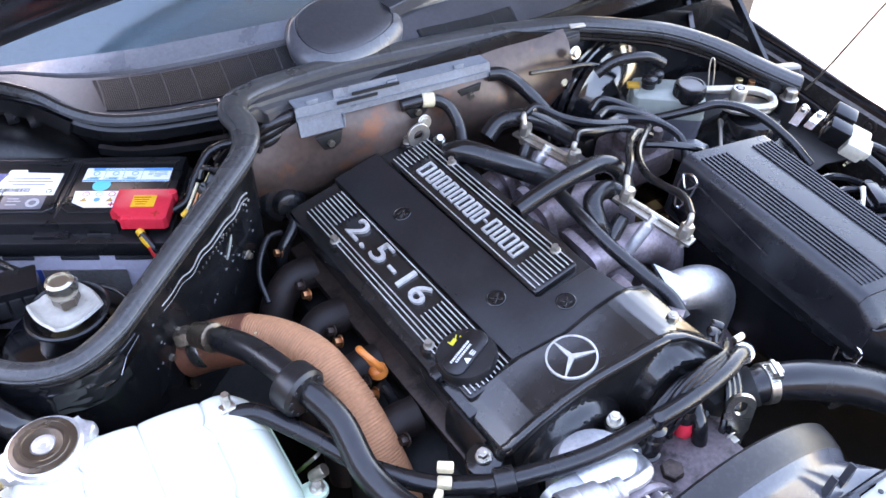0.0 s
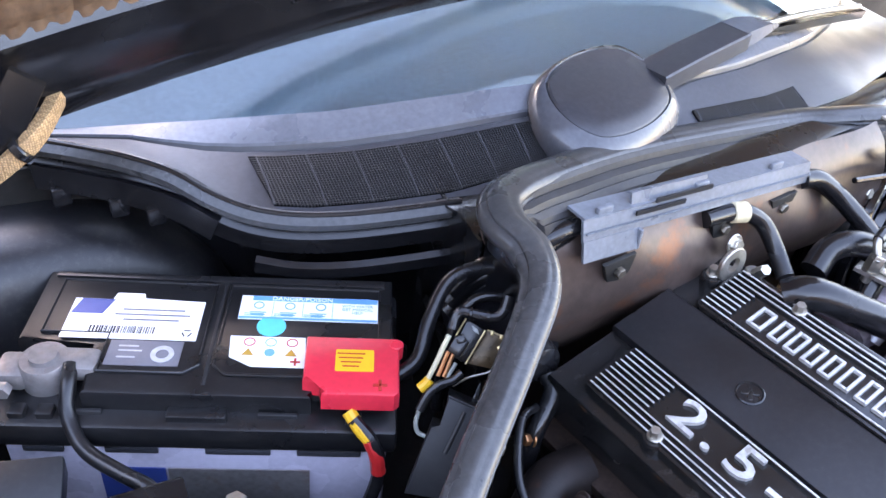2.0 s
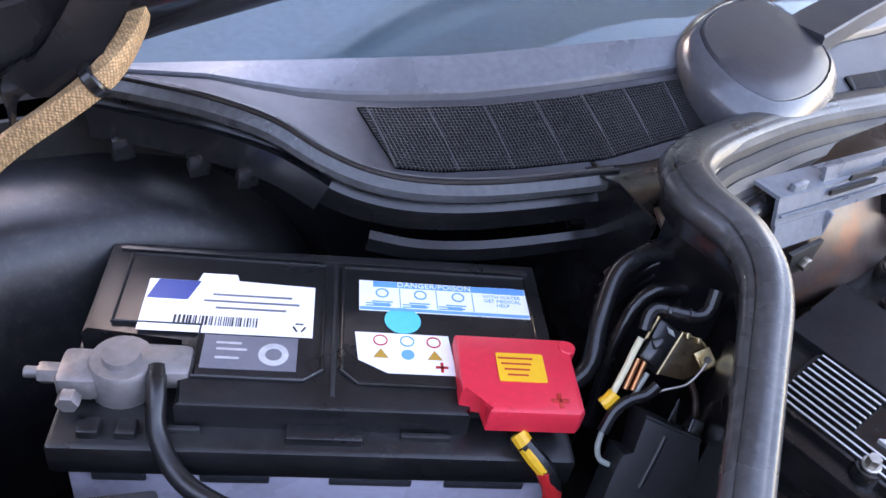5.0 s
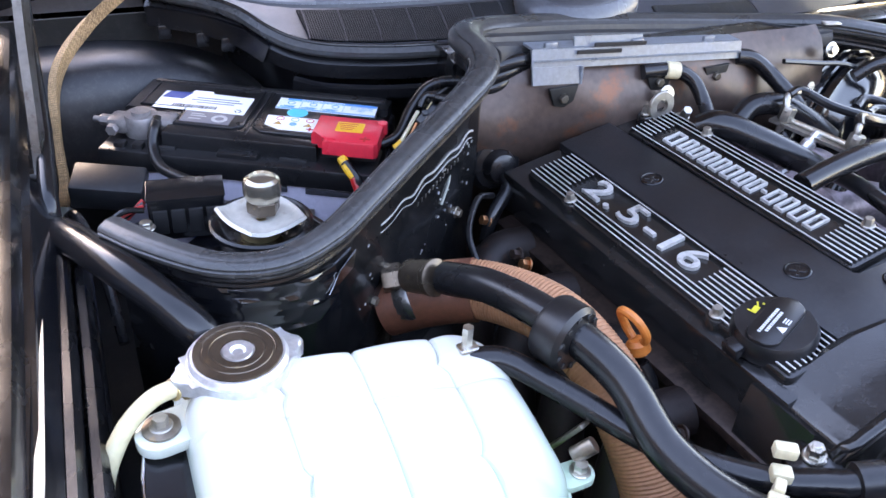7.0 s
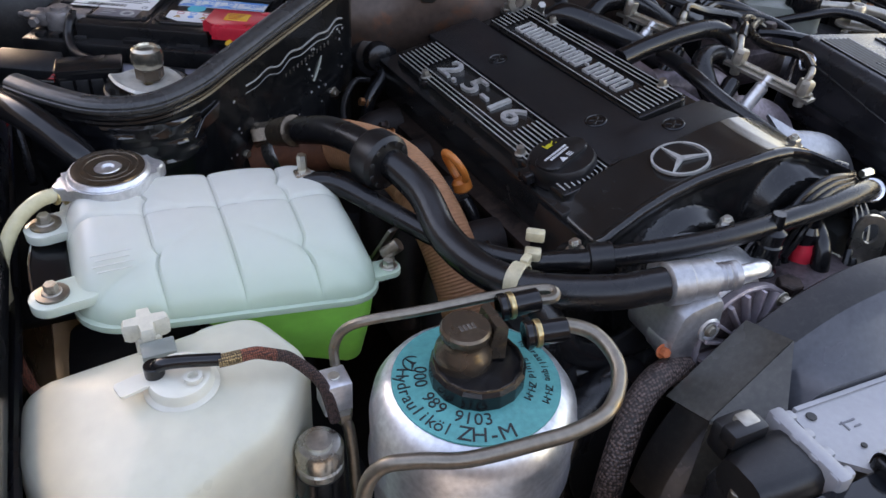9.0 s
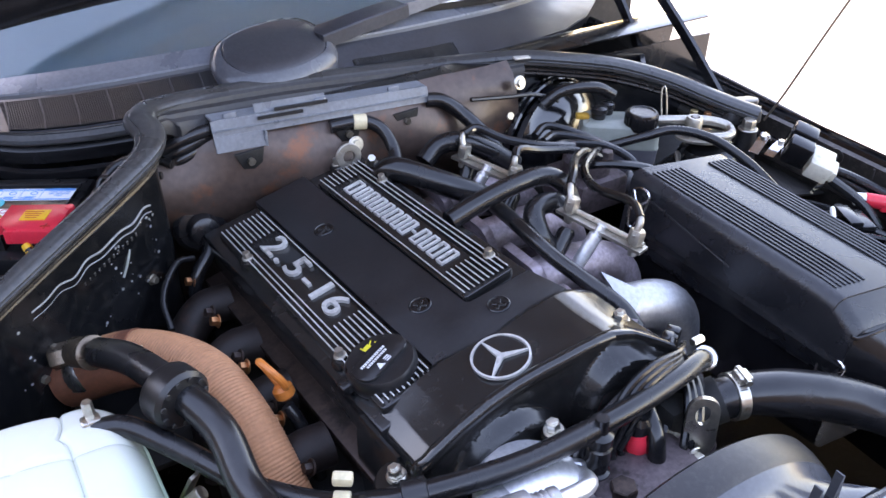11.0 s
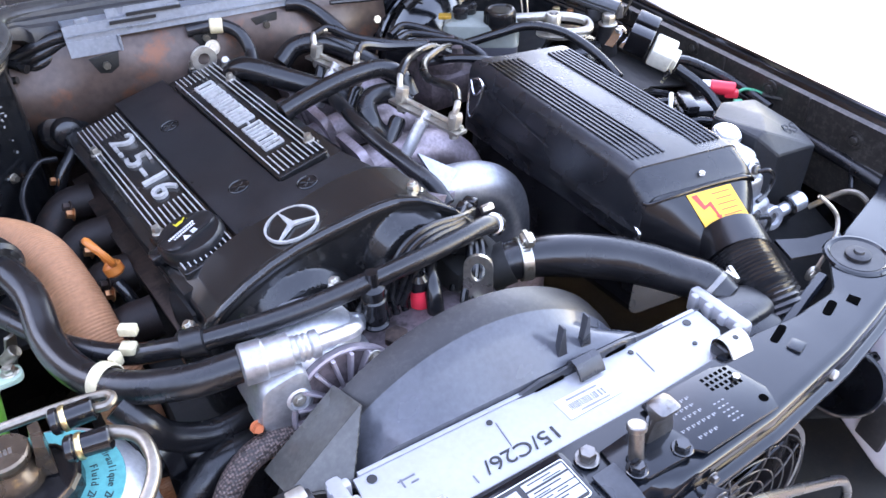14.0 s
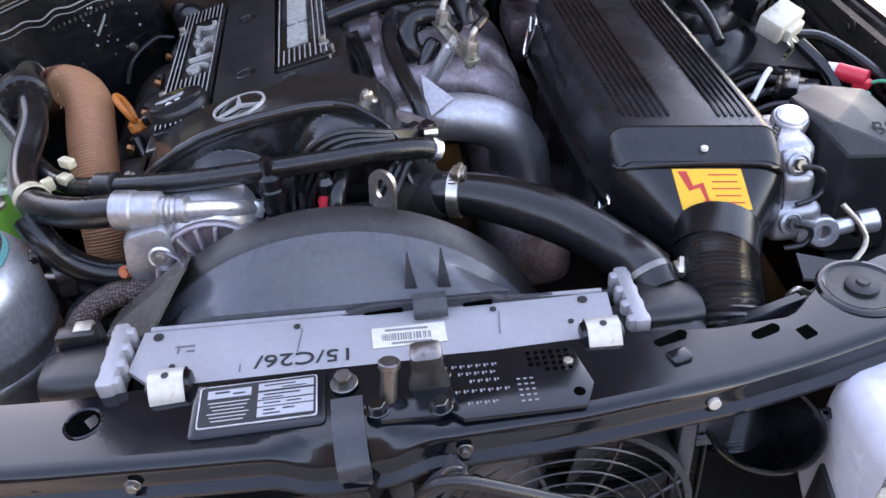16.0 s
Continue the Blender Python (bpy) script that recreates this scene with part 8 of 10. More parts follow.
part("end_casting", loft([[(0.5 * (p.x + 0.058) * (k - 1) + p.x, y, p.y + 0.5 * (0.8 - p.y) * (1 - k)) for p in nose] for y, k in ((-0.42, 1.0), (-0.466, 1.0), (-0.474, 0.97), (-0.479, 0.86), (-0.481, 0.6))]), "alu", comp, "lumpy cast end piece")
part("lobe", lathe([(0.016, -0.02), (0.016, 0.004), (0.012, 0.008), (0.006, 0.009), (0, 0.009)], 22, along((-0.07, -0.47, 0.795), (-0.07, -0.57, 0.80))), "alu", comp)
part("boss", lathe([(0.0115, -0.01), (0.0115, 0.005), (0.009, 0.006), (0.008, 0.003), (0, 0.003)], 22, along((-0.047, -0.478, 0.812), (-0.047, -0.578, 0.83))), "alu_soft", comp)
part("top_dome", lathe([(0.05, -0.03), (0.05, 0.0), (0.042, 0.014), (0.02, 0.021), (0.0, 0.022)], 26, T(-0.01, -0.425, 0.825)), "alu_soft", comp)
FC = along((0.0, -0.474, 0.782), (0.0, -0.57, 0.798))
face = part("clutch_face", lathe([(0.056, 0), (0.058, 0.004), (0.05, 0.008), (0.02, 0.008), (0.0, 0.008)], 32, FC), "grimy_cast", comp, "dull mauve clutch face")
for k in range(18):
    a = 2 * math.pi * k / 18
    part("fin", slab([(0.016, -0.0011), (0.054, -0.0018), (0.054, 0.0018), (0.016, 0.0011)], 0.007, 0.017, FC @ Matrix.Rotation(a, 4, "Z"), 0.0008), "clutch_fin", face)
part("hub", lathe([(0.02, 0.006), (0.02, 0.017), (0.016, 0.019), (0.009, 0.0185), (0.0085, 0.015), (0, 0.015)], 26, FC), "clutch_fin", face)
part("outer_rim", lathe([(0.053, 0.004), (0.058, 0.004), (0.058, 0.011), (0.0555, 0.012), (0.053, 0.011), (0.053, 0.004)], 36, FC, False), "clutch_fin", face)
bolt(comp, (-0.047, -0.483, 0.813), 0.0045, 0.003, Euler((radians(80), 0, 0)).to_matrix().to_4x4(), "pale_zinc")
bolt(comp, (0.03, -0.484, 0.825), 0.005, 0.006, Euler((radians(80), 0, 0)).to_matrix().to_4x4(), "pale_zinc")
bolt(comp, (-0.087, -0.474, 0.795), 0.0046, 0.006, Euler((radians(70), 0, 0)).to_matrix().to_4x4(), "rust_orange")
part("stub", cyl(0.008, 0.02, along((-0.085, -0.478, 0.762), (-0.07, -0.478, 0.766))), "rust_orange", comp, "rusty orange stub")
solo("braided_hose", tube([(-0.06, -0.478, 0.772), (-0.078, -0.482, 0.777), (-0.103, -0.49, 0.779), (-0.126, -0.50, 0.768), (-0.145, -0.513, 0.745), (-0.158, -0.524, 0.715), (-0.165, -0.53, 0.66)], 0.0125, 6, 16), "braid", "brown and black cloth-braided hose under the compressor", "hose")
solo("lower_coolant_hose", tube([(-0.185, -0.415, 0.83), (-0.171, -0.43, 0.811), (-0.157, -0.432, 0.787), (-0.13, -0.432, 0.768), (-0.102, -0.43, 0.761), (-0.05, -0.42, 0.757)], 0.0145, 6, 16), "rubber", "black hose curving under the compressor", "hose")
solo("hose_bend", tube([(-0.09, -0.45, 0.745), (-0.12, -0.455, 0.748), (-0.148, -0.462, 0.735), (-0.16, -0.468, 0.70), (-0.162, -0.47, 0.62)], 0.019, 6, 16), "rubber", "fat black hose bend below the compressor", "hose")
solo("belt_pulley", lathe([(0.06, 0), (0.062, 0.003), (0.055, 0.008), (0.062, 0.013), (0.062, 0.016), (0.0, 0.018)], 30, along((-0.11, -0.47, 0.68), (-0.10, -0.6, 0.7))), "plastic", "dark belt pulley deep in the bay", "pulley")
solo("lower_hose", tube([(-0.2, -0.40, 0.735), (-0.14, -0.425, 0.745), (-0.09, -0.44, 0.745), (-0.05, -0.43, 0.74)], 0.016, 5, 14), "rubber", "black hose below the compressor", "hose")

# ---- battery ----
BA = T(-0.37, 0.263, 0.0) @ Matrix.Rotation(radians(-30), 4, "Z")
bat = thing("battery", (-0.37, 0.263, 0.68), "black battery with white and blue labels, red terminal cover", "battery")


def bb(x, y, z, sx, sy, sz, bev=0.003):
    return rbox(sx, sy, sz, BA @ T(x, y, z), bev)


part("case", bb(0, -0.002, 0.755, 0.29, 0.172, 0.15, 0.006), "lilac", bat, "lilac-grey lower case")
part("lower_lip", bb(0, -0.0125, 0.8415, 0.304, 0.161, 0.024, 0.004), "plastic", bat, "black lid edge")
part("lid", slab([(-0.147, -0.022), (-0.085, -0.022), (-0.085, -0.075), (0.085, -0.075), (0.085, -0.0615), (0.147, -0.0615), (0.147, 0.067), (-0.147, 0.062)], 0.848, 0.872, BA, 0.003), "plastic", bat)
part("raised_panel", slab([(-0.1315, 0.05), (-0.1315, -0.014), (-0.078, -0.014), (-0.078, -0.055), (-0.014, -0.055), (-0.0035, -0.046), (-0.0035, 0.05)], 0.8715, 0.8736, BA, 0.0012), "plastic", bat)
part("raised_panel", slab([(0.0075, 0.05), (0.0075, -0.046), (0.018, -0.055), (0.1365, -0.055), (0.1365, 0.05)], 0.8715, 0.8736, BA, 0.0012), "plastic", bat)
for rim in ([(-0.131, 0.0495), (-0.131, -0.0135), (-0.0785, -0.0135), (-0.0785, -0.0545), (-0.0145, -0.0545), (-0.004, -0.0455), (-0.004, 0.0495), (-0.131, 0.0495)],
            [(0.008, 0.0495), (0.008, -0.0455), (0.0185, -0.0545), (0.136, -0.0545), (0.136, 0.0495), (0.008, 0.0495)]):
    part("panel_rim", tube([BA @ Vector((x, y, 0.8735)) for x, y in rim], 0.0013, 1, 8), "plastic", bat)
part("rear_ridge", slab([(-0.14, 0.0535), (0.14, 0.0535), (0.14, 0.063), (-0.14, 0.059)], 0.8715, 0.8745, BA, 0.001), "plastic", bat)
part("centre_groove", bb(0.003, -0.005, 0.8722, 0.003, 0.12, 0.0012, 0.0004), "ink", bat)
for x in (-0.085, 0.06):
    part("vent", bb(x, -0.0785, 0.852, 0.03, 0.004, 0.01, 0.001), "ink", bat)
for x in (-0.13, -0.11, 0.0, 0.118):
    part("buttress", bb(x, -0.08, 0.848, 0.012 if x else 0.045, 0.012, 0.022, 0.002), "plastic", bat)
for x, w in ((-0.115, 0.03), (-0.05, 0.04), (0.03, 0.05), (0.1, 0.05)):
    part("case_rib", bb(x, -0.0885, 0.824, w, 0.003, 0.007, 0.001), "cowl", bat)
ZL = 0.8737
l1 = part("label", slab([(-0.116, -0.02), (-0.0105, -0.02), (-0.0105, 0.026), (-0.06, 0.028), (-0.062, 0.034), (-0.084, 0.034), (-0.086, 0.026), (-0.116, 0.026)], ZL, ZL + 0.0005, BA), "white", bat, "white type label")
part("blue_corner", slab([(-0.115, 0.008), (-0.09, 0.008), (-0.084, 0.0255), (-0.11, 0.0255)], ZL + 0.0005, ZL + 0.0009, BA), "navy", l1)
for k, (w, y) in enumerate(((0.05, 0.014), (0.06, 0.008), (0.044, 0.002))):
    part("print_bar", rbox(w, 0.0016, 0.0003, BA @ T(-0.05, y, ZL + 0.0007), 0), "grey_label", l1)
random.seed(5)
bars, x = [], -0.095
while x < -0.045:
    w = random.choice((0.0006, 0.001, 0.0014))
    bars.append(rbox(w, 0.008, 0.0003, BA @ T(x, -0.010, ZL + 0.0007), 0))
    x += w + random.choice((0.0007, 0.0013))
for b in bars:
    part("code_bar", b, "ink", l1)
part("mark", join(*[rbox(0.005, 0.0012, 0.0003, BA @ T(-0.019, -0.012, ZL + 0.0007) @ Matrix.Rotation(k * 2.09, 4, "Z") @ T(0, 0.003, 0), 0) for k in range(3)]), "ink", l1)
l2 = part("label", slab([(0.0186, 0.008), (0.1345, 0.008), (0.1345, 0.037), (0.0186, 0.037)], ZL, ZL + 0.0005, BA), "white", bat, "white and blue warning label")
part("blue_band", slab([(0.028, 0.031), (0.134, 0.031), (0.134, 0.0365), (0.028, 0.0365)], ZL + 0.0005, ZL + 0.0008, BA), "blue", l2)
part("blue_band", slab([(0.019, 0.0085), (0.134, 0.0085), (0.134, 0.011), (0.019, 0.011)], ZL + 0.0005, ZL + 0.0008, BA), "blue", l2)
part("words", letters("DANGER/POISON", 0.0065, 0.0003, BA @ T(0.07, 0.0337, ZL + 0.0008)), "white", l2, "small white capitals")
part("words", letters("FLUSH EYES\nIMMEDIATELY\nWITH WATER\nGET MEDICAL\nHELP", 0.0042, 0.0003, BA @ T(0.117, 0.0275, ZL + 0.0005)), "blue", l2, "small blue capitals")
for k in range(6):
    part("print_bar", rbox(0.016, 0.0008, 0.0003, BA @ T(0.031 + 0.0245 * (k % 3), 0.0125 + 0.0022 * (k // 3), ZL + 0.0007), 0), "blue", l2)
for k in range(3):
    part("divider", rbox(0.0005, 0.018, 0.0003, BA @ T(0.046 + 0.025 * k, 0.021, ZL + 0.0007), 0), "blue", l2)
    part("pictogram", join(lathe([(0.0035, 0), (0.0045, 0), (0.0045, 0.0004), (0.0035, 0.0004), (0.0035, 0)], 18, BA @ T(0.034 + 0.026 * k, 0.025, ZL + 0.0005), False), rbox(0.014, 0.001, 0.0003, BA @ T(0.034 + 0.025 * k, 0.0165, ZL + 0.0007), 0), rbox(0.012, 0.001, 0.0003, BA @ T(0.034 + 0.025 * k, 0.0135, ZL + 0.0007), 0)), "blue", l2)
part("round_sticker", cyl(0.012, 0.0006, BA @ T(0.047, 0.0, ZL), 28), "cyan", bat, "round turquoise sticker")
l3 = part("label", slab([(0.016, -0.0125), (0.076, -0.0125), (0.079, -0.046), (0.036, -0.046), (0.018, -0.036)], ZL, ZL + 0.0005, BA), "white", bat, "white label with warning symbols")
for k in range(3):
    x = 0.032 + 0.017 * k
    part("symbol", lathe([(0.0038, 0), (0.0047, 0), (0.0047, 0.0004), (0.0038, 0.0004), (0.0038, 0)], 18, BA @ T(x, -0.019, ZL + 0.0005), k != 5 and False), "ink_red" if k != 1 else "blue", l3)
    part("symbol", slab([(-0.0048, -0.0035), (0.0048, -0.0035), (0, 0.0042)] if k != 1 else [(0.0042 * math.cos(a), 0.0042 * math.sin(a)) for a in np.linspace(0, 6, 12)], 0, 0.0004, BA @ T(x, -0.0305, ZL + 0.0005)), "amber" if k != 1 else "blue", l3)
part("plus", join(rbox(0.008, 0.0018, 0.0004, BA @ T(0.07, -0.04, ZL + 0.0007), 0), rbox(0.0018, 0.008, 0.0004, BA @ T(0.07, -0.04, ZL + 0.0007), 0)), "ink_red", l3)
l4 = part("label", slab(rect(0.056, 0.027), ZL, ZL + 0.0005, BA @ T(-0.047, -0.035, 0)), "grey_label", bat, "grey indicator label")
part("eye", lathe([(0.005, 0), (0.009, 0), (0.009, 0.0005), (0.005, 0.0005), (0.005, 0)], 22, BA @ T(-0.033, -0.036, ZL + 0.0005), False), "ink_white", l4)
part("print_bar", join(rbox(0.015, 0.0016, 0.0003, BA @ T(-0.06, -0.028, ZL + 0.0007), 0), rbox(0.018, 0.0016, 0.0003, BA @ T(-0.058, -0.033, ZL + 0.0007), 0), rbox(0.014, 0.0016, 0.0003, BA @ T(-0.06, -0.04, ZL + 0.0007), 0)), "ink_white", l4)
red = part("terminal_cover", join(slab([(0.078, -0.067), (0.091, -0.069), (0.093, -0.082), (0.148, -0.082), (0.152, -0.078), (0.152, -0.02), (0.078, -0.02)], 0.868, 0.885, BA, 0.003), cyl(0.0055, 0.014, BA @ T(0.15, -0.028, 0.872))), "red", bat, "red plastic terminal cover")
part("sticker", slab(rect(0.03, 0.023, 0.001, 2), 0, 0.0006, BA @ T(0.117, -0.047, 0.8851)), "yellow", red, "yellow warning sticker")
for k in range(4):
    part("print_bar", rbox(0.022 - 0.003 * k, 0.0012, 0.0003, BA @ T(0.114, -0.04 - 0.0045 * k, 0.8859), 0), "ink_red", red)
part("plus", join(rbox(0.011, 0.0025, 0.001, BA @ T(0.137, -0.072, 0.8853), 0.0003), rbox(0.0025, 0.011, 0.001, BA @ T(0.137, -0.072, 0.8853), 0.0003)), "ink_red", red)
NM = BA @ T(-0.118, -0.046, 0.0)
ng = part("negative_clamp", join(lathe([(0.019, 0.853), (0.0195, 0.857), (0.0195, 0.873), (0.0175, 0.877), (0.011, 0.877), (0.0105, 0.881), (0.0, 0.881)], 22, NM), rbox(0.036, 0.026, 0.016, NM @ T(0.022, 0.002, 0.869), 0.006), rbox(0.024, 0.028, 0.018, NM @ T(-0.022, -0.004, 0.866), 0.005)), "lead", bat, "dull grey lead clamp")
part("bolt", join(hexnut(0.0065, 0.012, NM @ along((-0.032, -0.006, 0.868), (-0.05, -0.006, 0.868))), cyl(0.0035, 0.022, NM @ along((-0.03, -0.006, 0.868), (-0.05, -0.006, 0.868))), hexnut(0.0065, 0.008, NM @ along((-0.024, -0.02, 0.866), (-0.024, -0.03, 0.866)))), "lead", ng)
part("cable", tube([BA @ Vector(p) for p in ((-0.098, -0.05, 0.874), (-0.095, -0.068, 0.87), (-0.092, -0.085, 0.856), (-0.075, -0.108, 0.847), (-0.045, -0.128, 0.848), (-0.02, -0.143, 0.85), (-0.005, -0.155, 0.835))], 0.0058, 6, 12), "rubber", ng, "black earth cable")
part("front_label", slab(rect(0.11, 0.055), -0.0005, 0.0005, BA @ T(0.03, -0.0895, 0.775) @ Matrix.Rotation(radians(90), 4, "X")), "lead", bat, "grey label on the front of the case")
part("front_label", slab(rect(0.05, 0.055), -0.0005, 0.0005, BA @ T(-0.052, -0.0895, 0.775) @ Matrix.Rotation(radians(90), 4, "X")), "navy", bat)
pos = solo("positive_cable", tube([BA @ Vector(p) for p in ((0.118, -0.086, 0.862), (0.135, -0.1, 0.848), (0.139, -0.106, 0.82), (0.128, -0.115, 0.78), (0.115, -0.12, 0.74))], 0.0055, 6, 10), "rubber", "black positive lead with yellow and red sleeves", "cable")
part("sleeve", tube([BA @ Vector(p) for p in ((0.114, -0.081, 0.865), (0.124, -0.092, 0.857), (0.131, -0.097, 0.852))], 0.0056, 3, 10), "wire_yellow", pos, "yellow sleeve")
part("sleeve", tube([BA @ Vector(p) for p in ((0.131, -0.097, 0.852), (0.137, -0.103, 0.84), (0.139, -0.106, 0.825))], 0.006, 3, 10), "wire_red", pos, "red sleeve")
solo("positive_loom", tube([BA @ Vector(p) for p in ((0.15, -0.045, 0.866), (0.168, -0.03, 0.873), (0.178, 0.0, 0.893), (0.195, 0.028, 0.91), (0.23, 0.04, 0.915), (0.262, 0.03, 0.91))], 0.0064, 6, 12), "rubber", "thick black loom from the battery to the bulkhead", "cable")
solo("loom", tube([BA @ Vector(p) for p in ((0.19, -0.02, 0.80), (0.195, 0.0, 0.86), (0.215, 0.018, 0.895), (0.25, 0.02, 0.90))], 0.005, 6, 12), "rubber", "black loom beside the battery", "cable", "wiring looms")

# fuse and relay carriers between battery and partition
fz = thing("fuse_carrier", (-0.215, 0.13, 0.78), "open black fuse carriers with brass clips and loose leads", "fuse box")
FV = Matrix(((0.766, 0.403, -0.501, -0.212), (-0.643, 0.480, -0.597, 0.128), (0.0, 0.779, 0.627, 0.902), (0, 0, 0, 1)))


def lead(name, pts, z, r, material, label="", parent=None):
    return part(name, tube([FV @ Vector((x, y, z)) for x, y in pts], r, 5, 10), material, parent or fz, label)


up = part("carrier", slab([(-0.003, 0.017), (0.013, 0.010), (0.0015, -0.018), (-0.013, -0.013), (-0.0066, 0.002)], -0.013, 0.0, FV, 0.001), "smooth_black", fz, "tilted black relay socket")
part("sticker", slab([(0.002, 0.0125), (0.0065, 0.0105), (0.0085, 0.0065), (0.004, 0.0085)], 0.0, 0.0006, FV), "tank_grey", up, "pale worn sticker")
lead("edge", [(0.013, 0.0104), (0.0075, -0.003), (0.0015, -0.0182)], 0.0, 0.0008, "brass", "bare brass edge", up)
lead("edge", [(-0.0035, 0.0175), (-0.008, 0.006), (-0.0095, 0.002)], 0.0, 0.0008, "brass", "", up)
plug = part("plug", join(rbox(0.012, 0.015, 0.014, FV @ T(-0.0062, -0.0045, 0.004) @ Matrix.Rotation(-0.4, 4, "Z"), 0.002), rbox(0.007, 0.006, 0.006, FV @ T(-0.005, 0.0015, 0.011) @ Matrix.Rotation(0.4, 4, "Z"), 0.001)), "smooth_black", fz, "black two-pin plug")
br = part("bracket", slab([(0.0147, 0.0103), (0.030, 0.006), (0.036, -0.002), (0.031, -0.0135), (0.022, -0.02), (0.002, -0.019)], -0.012, -0.010, FV, 0.0004), "brown_sheet", fz, "brown and gold sheet bracket")
lead("edge", [(0.0147, 0.0103), (0.022, 0.0085), (0.030, 0.006), (0.0355, -0.0015)], -0.0098, 0.0007, "brass", "", br)
for x, y in ((0.019, 0.0085), (0.0265, 0.0065)):
    part("tab", rbox(0.0025, 0.004, 0.004, FV @ T(x, y, -0.008), 0.0005), "brass", br)
part("terminal", join(rbox(0.011, 0.013, 0.002, FV @ T(0.032, -0.004, -0.006) @ Matrix.Rotation(0.6, 4, "Z"), 0.0006), lathe([(0.0025, 0), (0.0045, 0), (0.0045, 0.002), (0.0025, 0.002), (0.0025, 0)], 18, FV @ T(0.032, -0.004, -0.004), False)), "brass", fz, "brass ring terminal")
part("screw", hexnut(0.0026, 0.004, FV @ T(0.032, -0.004, -0.005)), "dark_steel", fz)
lead("boot", [(-0.013, 0.008), (-0.0115, 0.018), (-0.007, 0.0225), (0.0044, 0.022), (0.018, 0.022), (0.0245, 0.027), (0.027, 0.04)], 0.006, 0.0041, "rubber", "black elbow boot")
for x in (-0.002, 0.012):
    part("boot_band", cyl(0.0047, 0.003, along(FV @ Vector((x, 0.022, 0.006)), FV @ Vector((x + 0.003, 0.022, 0.006)))), "smooth_black", fz)
lead("lead", [(-0.0145, 0.003), (-0.018, -0.008), (-0.0206, -0.0176), (-0.0257, -0.033)], 0.007, 0.0022, "clear_hose", "yellowed white lead")
lead("sleeve", [(-0.0245, -0.0335), (-0.027, -0.0375), (-0.031, -0.042)], 0.007, 0.0043, "wire_yellow", "orange-yellow sleeve")
for d in (0.0, 0.0046):
    lead("lead", [(-0.0135 + d, -0.010), (-0.0155 + d, -0.018), (-0.0185 + d, -0.03)], 0.006, 0.0017, "copper", "bare copper lead")
lead("lead", [(-0.006, -0.018), (-0.009, -0.025), (-0.012, -0.033)], 0.005, 0.0016, "tank_grey")
slv = lead("lead", [(0.0, -0.024), (-0.006, -0.031), (-0.0155, -0.036), (-0.0235, -0.0445), (-0.0287, -0.058)], 0.010, 0.0037, "rubber", "black sleeved lead")
lead("wire", [(-0.0286, -0.057), (-0.0300, -0.067), (-0.0275, -0.0745), (-0.021, -0.077)], 0.010, 0.0018, "tank_grey", "pale wire loop", slv)
lead("wire", [(0.031, -0.006), (0.028, -0.012), (0.0206, -0.0215), (0.006, -0.028), (-0.006, -0.037)], 0.0, 0.0009, "pale_zinc", "thin bare wire")
lead("wire", [(0.026, -0.02), (0.031, -0.03), (0.033, -0.045)], -0.008, 0.0022, "head_cast")
lo = part("fuse_lid", slab([(-0.0083, -0.0405), (0.0278, -0.0495), (0.0306, -0.0834), (0.025, -0.12), (-0.03, -0.12), (-0.0215, -0.0834), (-0.018, -0.0655), (-0.0095, -0.0665)], -0.012, 0.022, FV, 0.0016), "box_black", fz, "black fuse box lid")
lead("rib", [(0.006, -0.052), (0.002, -0.066), (-0.004, -0.085)], 0.0215, 0.0018, "box_black", "", lo)
lead("rib", [(-0.0075, -0.042), (0.010, -0.0465), (0.0275, -0.0505)], 0.0215, 0.0012, "box_black", "", lo)
part("upright", slab([(0.010, -0.046), (0.0145, -0.030), (0.0155, -0.030), (0.0155, -0.048)], 0.006, 0.009, FV, 0.0004), "smooth_black", lo)
part("latch", rbox(0.009, 0.014, 0.012, FV @ T(0.025, -0.046, 0.012) @ Matrix.Rotation(-0.2, 4, "Z"), 0.0015), "smooth_black", lo)
lead("wire", [(0.030, -0.052), (0.034, -0.060), (0.0345, -0.072), (0.032, -0.092)], 0.006, 0.0017, "tank_grey", "pale bent wire")

# black cover box and relay beside the battery
solo("cover_box", rbox(0.072, 0.04, 0.03, T(-0.543, 0.204, 0.834) @ Euler((0.25, 0.1, radians(-17))).to_matrix().to_4x4(), 0.003), "box_black", "plain grey-black plastic cover box", "box")
rel = thing("relay_block", (-0.485, 0.095, 0.82), "black relay block with red and black wires", "relay")
RB = T(-0.478, 0.122, 0.842) @ Matrix.Rotation(radians(-8), 4, "Z")
part("block", rbox(0.072, 0.04, 0.045, RB, 0.004), "smooth_black", rel)
part("lid", slab(rect(0.074, 0.042, 0.003, 2), 0.0225, 0.025, RB, 0.001), "smooth_black", rel)
for k in range(4):
    part("slot", rbox(0.013, 0.004, 0.026, RB @ T(-0.025 + 0.0165 * k, -0.0205, 0.0), 0.001), "ink", rel)
for k in range(4):
    part("wire", tube([RB @ Vector(p) for p in ((-0.04, -0.008 + 0.006 * k, 0.008), (-0.06, -0.012 + 0.005 * k, 0.01 - 0.006 * k), (-0.085, -0.02, -0.01 - 0.004 * k), (-0.115, -0.03, -0.045))], 0.003, 5, 8), "wire_red" if k % 2 else "rubber", rel, "red wire" if k % 2 else "")
